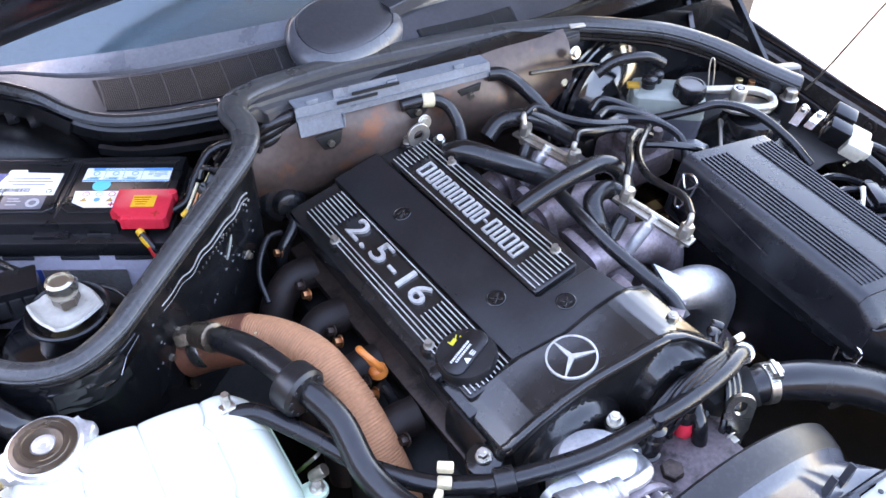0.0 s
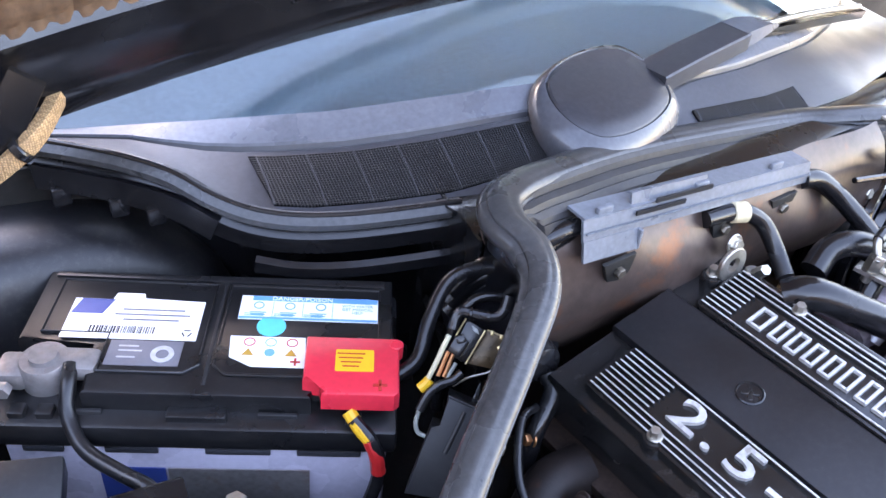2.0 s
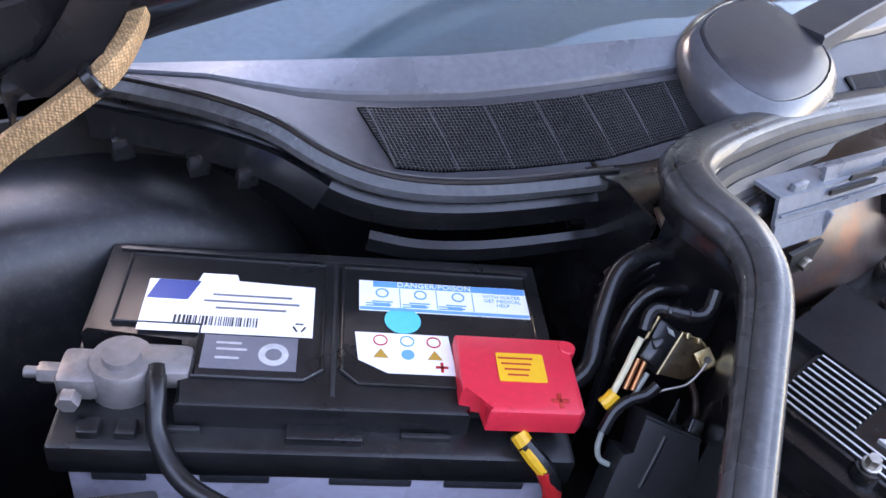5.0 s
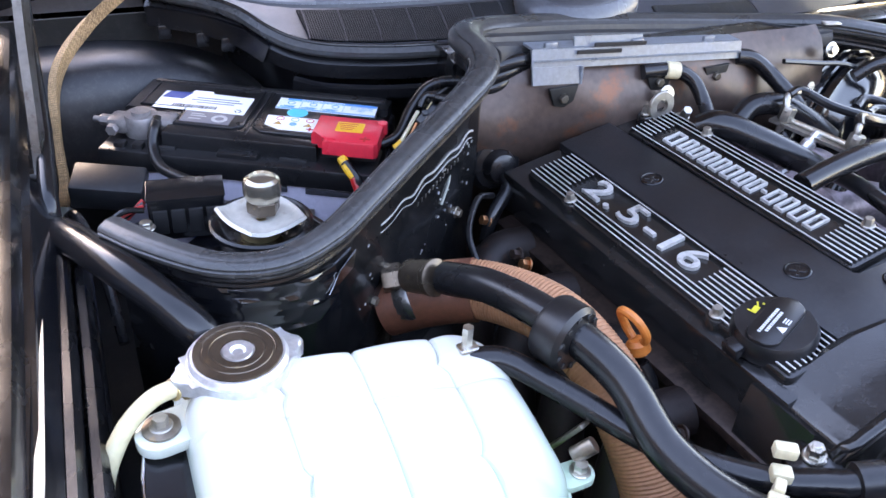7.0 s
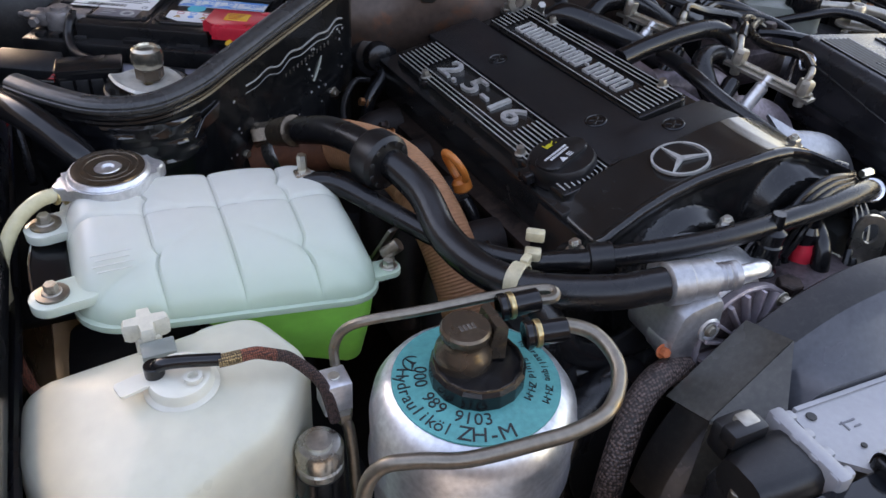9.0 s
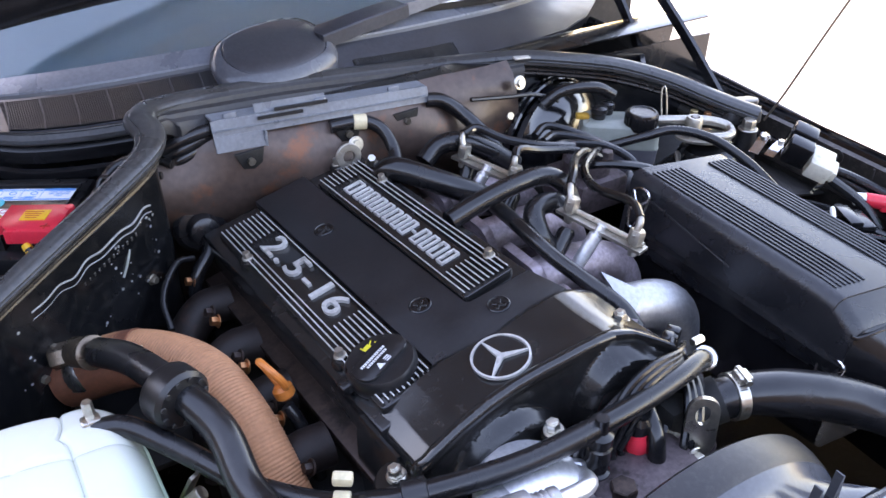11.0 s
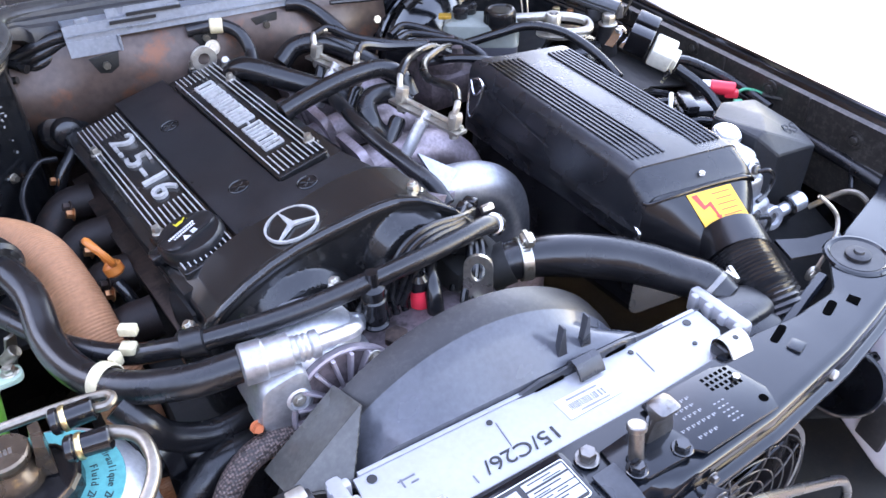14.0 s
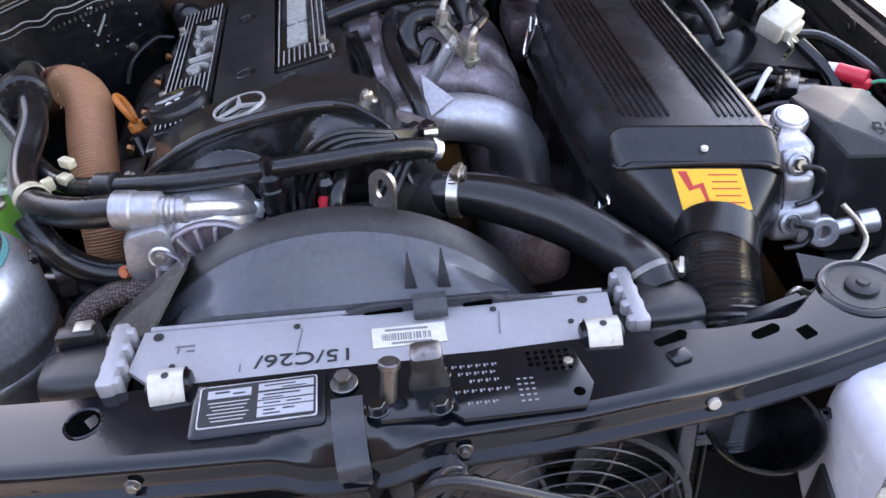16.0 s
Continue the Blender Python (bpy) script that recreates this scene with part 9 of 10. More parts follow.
part("bracket", sweep([RB @ Vector(p) for p in ((-0.046, -0.03, 0.0), (-0.044, -0.045, -0.01), (-0.03, -0.062, -0.045), (-0.02, -0.07, -0.07))], [(-0.002, -0.014), (0.002, -0.014), (0.002, 0.014), (-0.002, 0.014)], 4), "smooth_black", rel)
bolt(rel, RB @ Vector((-0.038, -0.038, 0.006)), 0.006, 0.006)

# ---- left strut tower ----
st = thing("strut_mount", (-0.428, 0.03, 0.80), "front strut top with rubber cup, white plate and steel nut", "strut mount")
SM = T(-0.423, 0.041, 0.005)
part("tower", lathe([(0.11, 0.74), (0.105, 0.79), (0.085, 0.812), (0.06, 0.815)], 34, SM), "gloss_black", st, "black painted tower top")
part("rubber_cup", lathe([(0.045, 0.812), (0.042, 0.82), (0.039, 0.846), (0.041, 0.852), (0.0455, 0.855), (0.0478, 0.858), (0.0478, 0.861), (0.0455, 0.8628), (0.042, 0.861), (0.038, 0.854), (0.032, 0.85), (0.0, 0.85)], 40, SM), "rubber", st, "black rubber cup with a rolled rim")
part("gold_washer", lathe([(0.0185, 0.849), (0.0185, 0.8575), (0.0165, 0.86), (0.011, 0.863)], 26, SM @ T(-0.002, -0.004, 0)), "brass", st, "yellow zinc washer")
dish = []
for j in range(25):
    row = []
    for i in range(25):
        u, v = i / 12 - 1, j / 12 - 1
        m = max(abs(u), abs(v), 1e-6)
        k = m / math.hypot(u, v) if math.hypot(u, v) > 1e-6 else 1.0
        f = 0.55 + 0.45 * k if m > 0 else 1.0
        rim = max(0.0, m - 0.72) / 0.28
        row.append(SM @ Matrix.Rotation(0.35, 4, "Z") @ Vector((0.033 * u * f, 0.033 * v * f, 0.8635 + 0.0055 * rim ** 1.6 + 0.010 * max(0.0, -u - 0.45) ** 1.4 - 0.003 * max(0.0, 0.3 - m))))
    dish.append(row)
part("pressed_plate", sheet(dish, 0.0035), "pale_plate", st, "pale pressed square plate with turned-up edges")
part("nut", hexnut(0.0155, 0.014, SM @ T(0.004, 0.006, 0.8675)), "bronze", st, "dull hexagon nut")
part("cap_nut", lathe([(0.0125, 0.884), (0.016, 0.887), (0.0176, 0.892), (0.0176, 0.899), (0.016, 0.9055), (0.0125, 0.908), (0.0115, 0.908), (0.0105, 0.9055), (0.0, 0.9055)], 32, SM @ T(0.004, 0.006, -0.0045)), "barrel_zinc", st, "pale zinc barrel-shaped cap nut")
part("stud", lathe([(0.0062, 0.0), (0.0062, 0.024), (0.005, 0.029), (0, 0.0305)], 18, along(SM @ Vector((0.009, 0.024, 0.858)), SM @ Vector((0.013, 0.039, 0.89)))), "pale_zinc", st)
for a in (3.6, 5.4, 1.4):
    bolt(st, SM @ Vector((0.082 * math.cos(a), 0.082 * math.sin(a), 0.813)), 0.0085, 0.016)
part("cable_ring", tube([SM @ Vector((0.068 * math.cos(a), 0.068 * math.sin(a), 0.83)) for a in np.linspace(-0.9, 1.2, 7)], 0.004), "rubber", st)
# tubes along the left wing
solo("filler_pipe", tube([(-0.606, 0.19, 0.76), (-0.604, 0.15, 0.815), (-0.598, 0.112, 0.846), (-0.583, 0.055, 0.870), (-0.554, -0.02, 0.885), (-0.53, -0.058, 0.878), (-0.508, -0.087, 0.86), (-0.487, -0.095, 0.82), (-0.482, -0.10, 0.74)], 0.0155, 6, 16), "smooth_black", "thick black pipe along the wing", "pipe")
solo("upright_tube", tube([(-0.597, 0.11, 0.845), (-0.598, 0.115, 0.878), (-0.593, 0.2, 0.905), (-0.592, 0.3, 0.944), (-0.59, 0.36, 0.985)], 0.0085, 5, 12), "smooth_black", "black tube rising along the wing to the bonnet hinge", "pipe")
solo("bonnet_cable", tube([(-0.592, 0.19, 0.79), (-0.585, 0.14, 0.845), (-0.575, 0.1, 0.86), (-0.565, 0.06, 0.83), (-0.56, 0.0, 0.79)], 0.0045, 6, 10), "rubber", "thin black cable beside the wing", "cable")
for k, dx in enumerate((0.0, 0.018, 0.032)):
    solo("wing_cable", tube([(-0.612 + dx, 0.15, 0.80), (-0.615 + dx, 0.0, 0.815 - 0.01 * k), (-0.622 + dx, -0.2, 0.80 - 0.014 * k), (-0.63 + dx, -0.4, 0.775), (-0.635 + dx, -0.55, 0.75)], 0.008 - 0.0012 * k, 6, 10), "rubber", "black cable clipped along the wing", "cable", "wing cables")
solo("braided_cable", tube([(-0.60, -0.2, 0.765), (-0.592, -0.246, 0.76), (-0.585, -0.274, 0.758), (-0.575, -0.302, 0.752), (-0.56, -0.33, 0.73)], 0.0048, 6, 10), "red_braid", "brown and gold braided cable beside the tanks", "cable")

# ---- coolant tank ----
tank = thing("coolant_tank", (-0.41, -0.22, 0.70), "milky coolant expansion tank with bright green fluid", "coolant tank")
X0, X1, Y0, Y1 = -0.537, -0.275, -0.294, -0.130
HX, HY, CORNER = (X1 - X0) / 2, (Y1 - Y0) / 2, 0.036


def pinch(t, marks):
    """0 on each moulded groove, 1 in the middle of the panel between two of them."""
    for lo, hi in zip(marks, marks[1:]):
        if t <= hi:
            return math.sin(math.pi * min(1.0, max(0.0, (t - lo) / (hi - lo)))) ** 0.3
    return 0.0


def tank_top(u, v):
    """The domed shell: u along x 0..1, v from front (0) to back (1), on a plan with round corners."""
    a, b = 2 * u - 1, 2 * v - 1
    s = max(abs(a), abs(b), 1e-6)
    qx, qy = a / s * HX, b / s * HY
    dx, dy = abs(qx) - (HX - CORNER), abs(qy) - (HY - CORNER)
    if dx > 0 and dy > 0:
        k = CORNER / math.hypot(dx, dy)
        qx, qy = math.copysign(HX - CORNER + dx * k, qx), math.copysign(HY - CORNER + dy * k, qy)
    x, y = qx * s, qy * s
    h = 0.017 + 0.041 * math.sin(min(1.0, v * 1.22) * math.pi / 2) ** 0.9
    h += 0.0062 * pinch(u, (-0.06, 0.27, 0.52, 0.77, 1.06)) + 0.0042 * pinch(v, (-0.1, 0.6, 1.05)) - 0.0075
    edge = max(0.0, s - 0.74) / 0.26
    z = 0.803 - 0.016 * u + max(0.0, h) * math.sqrt(max(0.0, 1 - edge ** 2.4))
    return Vector(((X0 + X1) / 2 + x, (Y0 + Y1) / 2 + y - 0.030 * (u - 0.5) + 0.018 * (u - 0.5) * v, z))


nu, nv = 101, 71
grid = [[tank_top(i / (nu - 1), j / (nv - 1)) for i in range(nu)] for j in range(nv)]
tb = bmesh.new()
gv = [[tb.verts.new(p) for p in r] for r in grid]
for a, b in zip(gv, gv[1:]):
    for k in range(nu - 1):
        tb.faces.new((a[k], a[k + 1], b[k + 1], b[k]))
loop = gv[0] + [r[-1] for r in gv[1:]] + gv[-1][-2::-1] + [r[0] for r in gv[-2:0:-1]]
low = [tb.verts.new((v.co.x, v.co.y, v.co.z - 0.004)) for v in loop]
n = len(loop)
for k in range(n):
    tb.faces.new((loop[k], loop[(k + 1) % n], low[(k + 1) % n], low[k]))
tb.faces.new(low)
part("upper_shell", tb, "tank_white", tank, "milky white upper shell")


def tank_ring(grow, z, drop=0.016):
    out = []
    for x, y in rect(X1 - X0 + 2 * grow, Y1 - Y0 + 2 * grow, CORNER + grow, 6):
        cx, cy = (X0 + X1) / 2 + x, (Y0 + Y1) / 2 + y
        u = (cx - X0) / (X1 - X0)
        v = (cy - Y0) / (Y1 - Y0)
        out.append((cx, cy - 0.030 * (u - 0.5) + 0.018 * (u - 0.5) * v, z - drop * u))
    return out


part("seam", loft([tank_ring(-0.004, 0.796), tank_ring(0.0025, 0.798), tank_ring(0.0025, 0.804), tank_ring(-0.002, 0.806)]), "tank_white", tank, "welded seam flange")


def sump_ring(grow, z, start):
    """The deeper part of the tank: a wedge under its inner two thirds."""
    return [(max(x, X0 + start), y, zz) for x, y, zz in tank_ring(grow, z)]


part("lower_shell", loft([sump_ring(-0.03, 0.705, 0.19), sump_ring(-0.014, 0.713, 0.165), sump_ring(-0.007, 0.75, 0.135), sump_ring(-0.003, 0.785, 0.10), sump_ring(-0.002, 0.799, 0.075)]), "tank_green", tank, "lower shell full of green coolant")
for x, y, z in ((-0.548, -0.16, 0.833), (-0.551, -0.25, 0.822)):
    lg = part("lug", slab(rect(0.058, 0.036, 0.016, 6), -0.0045, 0.0045, T(x + 0.01, y, z) @ Matrix.Rotation(radians(8), 4, "Z"), 0.002), "tank_white", tank, "mounting lug")
    part("washer", lathe([(0.0135, 0.0), (0.0135, 0.0022), (0.0085, 0.003), (0, 0.003)], 24, T(x, y, z + 0.0044)), "pipe", lg, "brownish washer")
    bolt(lg, (x, y, z + 0.0065), 0.0058, 0.0075, material="pale_zinc")
part("bracket_plate", sheet([[(-0.562, -0.168, 0.826), (-0.55, -0.168, 0.826), (-0.535, -0.17, 0.822)], [(-0.567, -0.2, 0.820), (-0.55, -0.2, 0.818), (-0.535, -0.2, 0.814)], [(-0.566, -0.245, 0.813), (-0.55, -0.245, 0.810), (-0.535, -0.245, 0.806)]], 0.002), "smooth_black", tank, "dark mounting plate between the lugs")
part("plate_edge", tube([(-0.563, -0.17, 0.8275), (-0.568, -0.2, 0.8215), (-0.567, -0.246, 0.8145)], 0.0012, 3, 6), "chrome", tank, "bright bare plate edge")
lg = part("lug", slab(rect(0.034, 0.024, 0.01, 5), -0.003, 0.003, T(X1 + 0.008, -0.275, 0.79), 0.001), "tank_white", tank)
bolt(lg, (X1 + 0.014, -0.275, 0.793), 0.006, 0.007)
part("neck", lathe([(0.05, 0.832), (0.041, 0.842), (0.0365, 0.85), (0.036, 0.858), (0.034, 0.86)], 30, T(-0.486, -0.137, 0)), "tank_white", tank)
capm = T(-0.486, -0.137, 0.0)
cp = part("pressure_cap", lathe([(0.036, 0.856), (0.037, 0.862), (0.037, 0.868), (0.0345, 0.8715), (0.026, 0.8725), (0.02, 0.871), (0.012, 0.871), (0.011, 0.873), (0.006, 0.873), (0.004, 0.871), (0, 0.871)], 36, capm), "alu_soft", tank, "stained metal pressure cap with two ears")
part("printed_disc", lathe([(0.0125, 0.8714), (0.0125, 0.8726), (0.019, 0.8734), (0.0195, 0.8728), (0.0205, 0.8728), (0.021, 0.8736), (0.0255, 0.8736), (0.026, 0.873), (0.027, 0.873), (0.0275, 0.8734), (0.0325, 0.873), (0.033, 0.8715)], 40, capm, False), "bronze", cp, "dark brown worn print")
wing = [(0.0385 + 0.0125 * max(0.0, math.cos(2 * (a - 0.12))) ** 7) for a in np.linspace(0, 2 * math.pi, 64, endpoint=False)]
wing = [(r * math.cos(2 * math.pi * k / 64), r * math.sin(2 * math.pi * k / 64)) for k, r in enumerate(wing)]
part("eared_rim", slab(wing, 0.8535, 0.8665, capm, 0.004), "alu_soft", cp, "bright skirt with two ears")
part("cap_ring", lathe([(0.015, 0.8715), (0.0175, 0.873), (0.02, 0.8725)], 30, capm, False), "ink", cp)
solo("overflow_hose", tube([(-0.522, -0.142, 0.853), (-0.535, -0.144, 0.857), (-0.552, -0.148, 0.855), (-0.572, -0.158, 0.843), (-0.588, -0.17, 0.82), (-0.594, -0.177, 0.795), (-0.597, -0.18, 0.76)], 0.0068, 6, 12), "clear_hose", "yellowed clear overflow hose", "hose")
for d in (0.0, 0.008):
    part("hose_clip", cyl(0.0085, 0.004, along((-0.525 - d, -0.1425, 0.8535 + 0.2 * d), (-0.54, -0.1455, 0.857))), "brass", tank, "small brass hose clip")
part("vent_stub", join(rbox(0.018, 0.014, 0.012, T(-0.312, -0.172, 0.846), 0.003), hexnut(0.005, 0.018, T(-0.311, -0.168, 0.85))), "steel", tank, "bright clamp and screw on the tank outlet")
for k in range(4):
    part("moulded_mark", rbox(0.034 - 0.006 * (k % 2), 0.0016, 0.0006, T(-0.50, -0.24 - 0.006 * k, tank_top(0.12, 0.38 - 0.03 * k).z + 0.0002) @ Euler((0.3, 0, 0)).to_matrix().to_4x4(), 0), "tank_white", tank)
solo("hose_bracket", join(rbox(0.012, 0.004, 0.07, T(-0.255, -0.24, 0.79) @ Euler((0.5, 0, 0.4)).to_matrix().to_4x4(), 0.001), cyl(0.007, 0.02, along((-0.262, -0.265, 0.80), (-0.25, -0.27, 0.812)))), "pipe", "dull steel bracket beside the coolant tank", "bracket")

# ---- washer tanks ----
WPLAN = round_poly([(-0.396, -0.306), (-0.592, -0.308), (-0.598, -0.385), (-0.562, -0.505), (-0.414, -0.444), (-0.366, -0.376)], 0.02)
WMID = Vector((-0.488, -0.395))


def washer_section(grow, z, crown=1.0):
    """The tank's outline drawn in towards its middle, on a top that dips to its outer end."""
    out = []
    for p in WPLAN:
        q = WMID + (p - WMID) * grow
        out.append((q.x, q.y, z - crown * (0.020 * max(0.0, (-0.48 - q.x) / 0.1) ** 1.5 + 0.06 * max(0.0, -0.43 - q.y))))
    return out


w1 = thing("washer_tank", (-0.488, -0.40, 0.60), "milky cream washer fluid tank with a white snap cap", "washer tank")
part("shell", loft([washer_section(g, z, c) for g, z, c in ((0.92, 0.60, 0), (0.97, 0.62, 0), (0.99, 0.76, 0.3), (0.992, 0.783, 1), (0.98, 0.795, 1), (0.955, 0.8025, 1), (0.915, 0.8065, 1), (0.85, 0.809, 1), (0.65, 0.813, 1), (0.4, 0.8155, 1), (0.15, 0.8165, 1))]), "tank_cream", w1, "milky moulded shell")
for lip in ([(-0.562, -0.314, 0.779), (-0.55, -0.3125, 0.785), (-0.53, -0.312, 0.789), (-0.518, -0.313, 0.787)], [(-0.46, -0.312, 0.793), (-0.445, -0.3115, 0.800), (-0.425, -0.3115, 0.801), (-0.41, -0.313, 0.795)]):
    part("mould_lip", sweep(lip, [(-0.0025, -0.012), (0.0025, -0.012), (0.0025, 0.001), (0.0, 0.002), (-0.0025, 0.001)], 5), "tank_cream", w1)
part("fluid_tint", loft([washer_section(0.995, 0.615, 0), washer_section(0.9965, 0.70, 0)]), "tank_teal", w1, "greenish fluid showing low in the shell")
wcap = part("cap", lathe([(0.028, 0), (0.028, 0.003), (0.0245, 0.005), (0.0238, 0.011), (0.0225, 0.0135), (0.02, 0.0142), (0.0, 0.0142)], 32, T(-0.472, -0.382, 0.8145) @ Euler((0.06, -0.03, 0)).to_matrix().to_4x4()), "white_cap", w1, "round white snap cap")
part("tab", slab(rect(0.034, 0.016, 0.003, 3), 0, 0.0025, T(-0.501, -0.379, 0.825) @ Matrix.Rotation(0.25, 4, "Z")), "white_cap", wcap)
part("cap_eye", lathe([(0.004, 0), (0.007, 0), (0.007, 0.004), (0.004, 0.004), (0.004, 0)], 18, T(-0.464, -0.392, 0.8285), False), "white_cap", wcap)
bh = solo("washer_hose", tube([(-0.489, -0.377, 0.832), (-0.484, -0.379, 0.8385), (-0.47, -0.382, 0.8395), (-0.442, -0.3868, 0.8358)], 0.0052, 5, 12), "smooth_black", "black nozzle with a red braided hose on the washer tank", "hose")
part("braided_hose", tube([(-0.402, -0.391, 0.830), (-0.39, -0.396, 0.825), (-0.372, -0.41, 0.805), (-0.365, -0.42, 0.77)], 0.0048, 6, 12), "brown_braid", bh, "dark brown braided hose")
part("braided_hose", tube([(-0.428, -0.388, 0.835), (-0.415, -0.388, 0.834), (-0.401, -0.3915, 0.8295)], 0.0049, 6, 12), "red_braid", bh, "red braided hose")
part("braided_hose", tube([(-0.444, -0.3875, 0.8352), (-0.436, -0.388, 0.8352), (-0.427, -0.388, 0.835)], 0.0052, 4, 12), "gold_braid", bh, "worn gold end of the braid")
part("elbow_foot", cyl(0.0075, 0.016, T(-0.489, -0.376, 0.822)), "smooth_black", bh)
tee = solo("tee_clip", join(loft([[(-0.487 + s * x, -0.318 + s * y, z) for x, y in ((0.006, 0.006), (0.0175, 0.005), (0.0185, -0.004), (0.006, -0.006), (0.005, -0.0155), (-0.005, -0.0155), (-0.006, -0.006), (-0.0185, -0.004), (-0.0175, 0.005), (-0.006, 0.006), (-0.005, 0.0155), (0.005, 0.0155))] for z, s in ((0.816, 0.75), (0.819, 0.95), (0.831, 1.0), (0.834, 0.9))]), cyl(0.0105, 0.05, T(-0.487, -0.318, 0.77), bev=0.001)), "cream_white", "cream plastic clip with a four-lobed head between the tanks", "clip")
part("foot", rbox(0.026, 0.018, 0.005, T(-0.482, -0.343, 0.822), 0.001), "tank_grey", tee)

# ---- hydraulic reservoir ----
hyd = thing("hydraulic_reservoir", (-0.263, -0.462, 0.62), "round aluminium hydraulic oil reservoir with a teal label", "oil reservoir")
HY = T(-0.263, -0.462, 0.0)
part("can", lathe([(0.075, 0.62), (0.079, 0.63), (0.079, 0.70), (0.081, 0.703), (0.081, 0.709), (0.079, 0.712), (0.0825, 0.73), (0.0845, 0.734), (0.0845, 0.74), (0.0825, 0.744), (0.0835, 0.785), (0.081, 0.80), (0.074, 0.811), (0.064, 0.817), (0.03, 0.82), (0, 0.82)], 56, HY), "alu_soft", hyd, "satin aluminium can")
part("label_ring", lathe([(0.034, 0.8205), (0.034, 0.8212), (0.066, 0.8175), (0.0665, 0.8165)], 48, HY, False), "teal", hyd, "worn teal paper ring")


def ring_text(text, r, a0, size, step):
    """Characters round the label from angle a0 (degrees), their feet outwards, or inwards where the step runs back."""
    z = 0.8214 - (r - 0.034) * 0.116
    for k, ch in enumerate(text):
        if ch != " ":
            a = radians(a0 + step * k)
            mm = HY @ Matrix.Rotation(a, 4, "Z") @ T(r, 0, z) @ Matrix.Rotation(radians(90 if step > 0 else -90), 4, "Z") @ Euler((radians(6.6 if step > 0 else -6.6), 0, 0)).to_matrix().to_4x4()
            part("letter", letters(ch, size, 0.0004, mm), "ink", hyd)


ring_text("Hydrauliköl", 0.0580, 153, 0.0145, 6.9)
ring_text("ZH-M", 0.0580, 235, 0.0175, 10.5)
ring_text("000 989 9103", 0.0445, 149, 0.0145, 9.6)
ring_text("hydraulique ZH-M", 0.0565, 22, 0.0085, -4.6)
ring_text("Fluid ZH-M", 0.0435, 2, 0.0085, -6.0)
ES = HY @ T(-0.040, 0.032, 0.8192) @ Euler((0.07, 0.09, 0.5)).to_matrix().to_4x4()
rg = part("print_ring", lathe([(0.0075, 0), (0.0086, 0), (0.0086, 0.0006), (0.0075, 0.0006), (0.0075, 0)], 28, ES, False), "ink", hyd, "printed ring with three spokes")
for k in range(3):
    part("print_spoke", slab([(-0.0012, 0), (0.0012, 0), (0.0003, 0.0078), (-0.0003, 0.0078)], 0.0001, 0.0006, ES @ Matrix.Rotation(radians(120 * k), 4, "Z")), "ink", rg)
scap = part("screw_cap", lathe([(0.037, 0.819), (0.0375, 0.822), (0.0375, 0.834), (0.0355, 0.837), (0.033, 0.838), (0.032, 0.836), (0.02, 0.836)], 16, HY), "smooth_black", hyd, "faceted black screw cap")
for face in scap.data.polygons:
    face.use_smooth = False
part("worn_rim", lathe([(0.0335, 0.8372), (0.034, 0.8386), (0.035, 0.8386), (0.0355, 0.8374)], 16, HY, False), "bronze", scap, "worn bronze rim")
part("dome", lathe([(0.0225, 0.834), (0.023, 0.841), (0.022, 0.847), (0.0175, 0.852), (0.0165, 0.856), (0.0185, 0.860), (0.0195, 0.863), (0.0195, 0.867), (0.018, 0.869), (0, 0.8692)], 36, HY @ T(-0.009, 0.008, 0)), "bronze", scap, "turned bronze-black breather knob")
part("wing", loft([[HY @ Vector((0.014 + d, 0.012 + y, z)) for d, y in ((-0.004 - k, -0.014), (0.006, -0.018), (0.006, 0.014), (-0.004 - k, 0.012))] for z, k in ((0.838, 0.004), (0.858, 0.0), (0.869, -0.002))]), "bronze", scap, "angled bronze-black fin")
for k in range(4):
    part("stamped_bar", rbox(0.0022, 0.006, 0.0006, HY @ T(-0.014 + 0.0035 * k, 0.006, 0.8693), 0.0002, 1), "dark_steel", scap)
for p, q in (((-0.235, -0.437, 0.861), (-0.202, -0.4425, 0.864)), ((-0.231, -0.471, 0.86), (-0.2, -0.4785, 0.862))):
    pt = part("pipe_boot", join(cyl(0.0098, 0.034, along(p, q)), cyl(0.0112, 0.007, along(p, q))), "smooth_black", hyd, "black rubber pipe boot")
    part("spring_band", lathe([(0.0102, 0.008), (0.0112, 0.009), (0.0112, 0.012), (0.0102, 0.013)], 18, along(p, q), False), "brass", pt)
part("loop_pipe", tube([(-0.215, -0.474, 0.861), (-0.198, -0.474, 0.862), (-0.179, -0.492, 0.86), (-0.18, -0.524, 0.855), (-0.202, -0.548, 0.846), (-0.231, -0.552, 0.84), (-0.26, -0.549, 0.837), (-0.31, -0.54, 0.832), (-0.343, -0.525, 0.829), (-0.364, -0.515, 0.82), (-0.375, -0.512, 0.79), (-0.377, -0.51, 0.70)], 0.0058, 7, 12), "pipe", hyd, "bent steel pipe looping over the can")
part("supply_pipe", tube([(-0.354, -0.39, 0.80), (-0.353, -0.385, 0.815), (-0.346, -0.387, 0.832), (-0.330, -0.396, 0.845), (-0.285, -0.412, 0.855), (-0.229, -0.424, 0.862), (-0.195, -0.434, 0.866), (-0.187, -0.442, 0.867), (-0.192, -0.448, 0.866), (-0.205, -0.443, 0.864)], 0.0042, 7, 10), "pipe", hyd, "thin steel pipe")
vb = part("valve_block", rbox(0.024, 0.024, 0.032, T(-0.36, -0.404, 0.786), 0.002), "alu_soft", hyd, "square aluminium valve block")
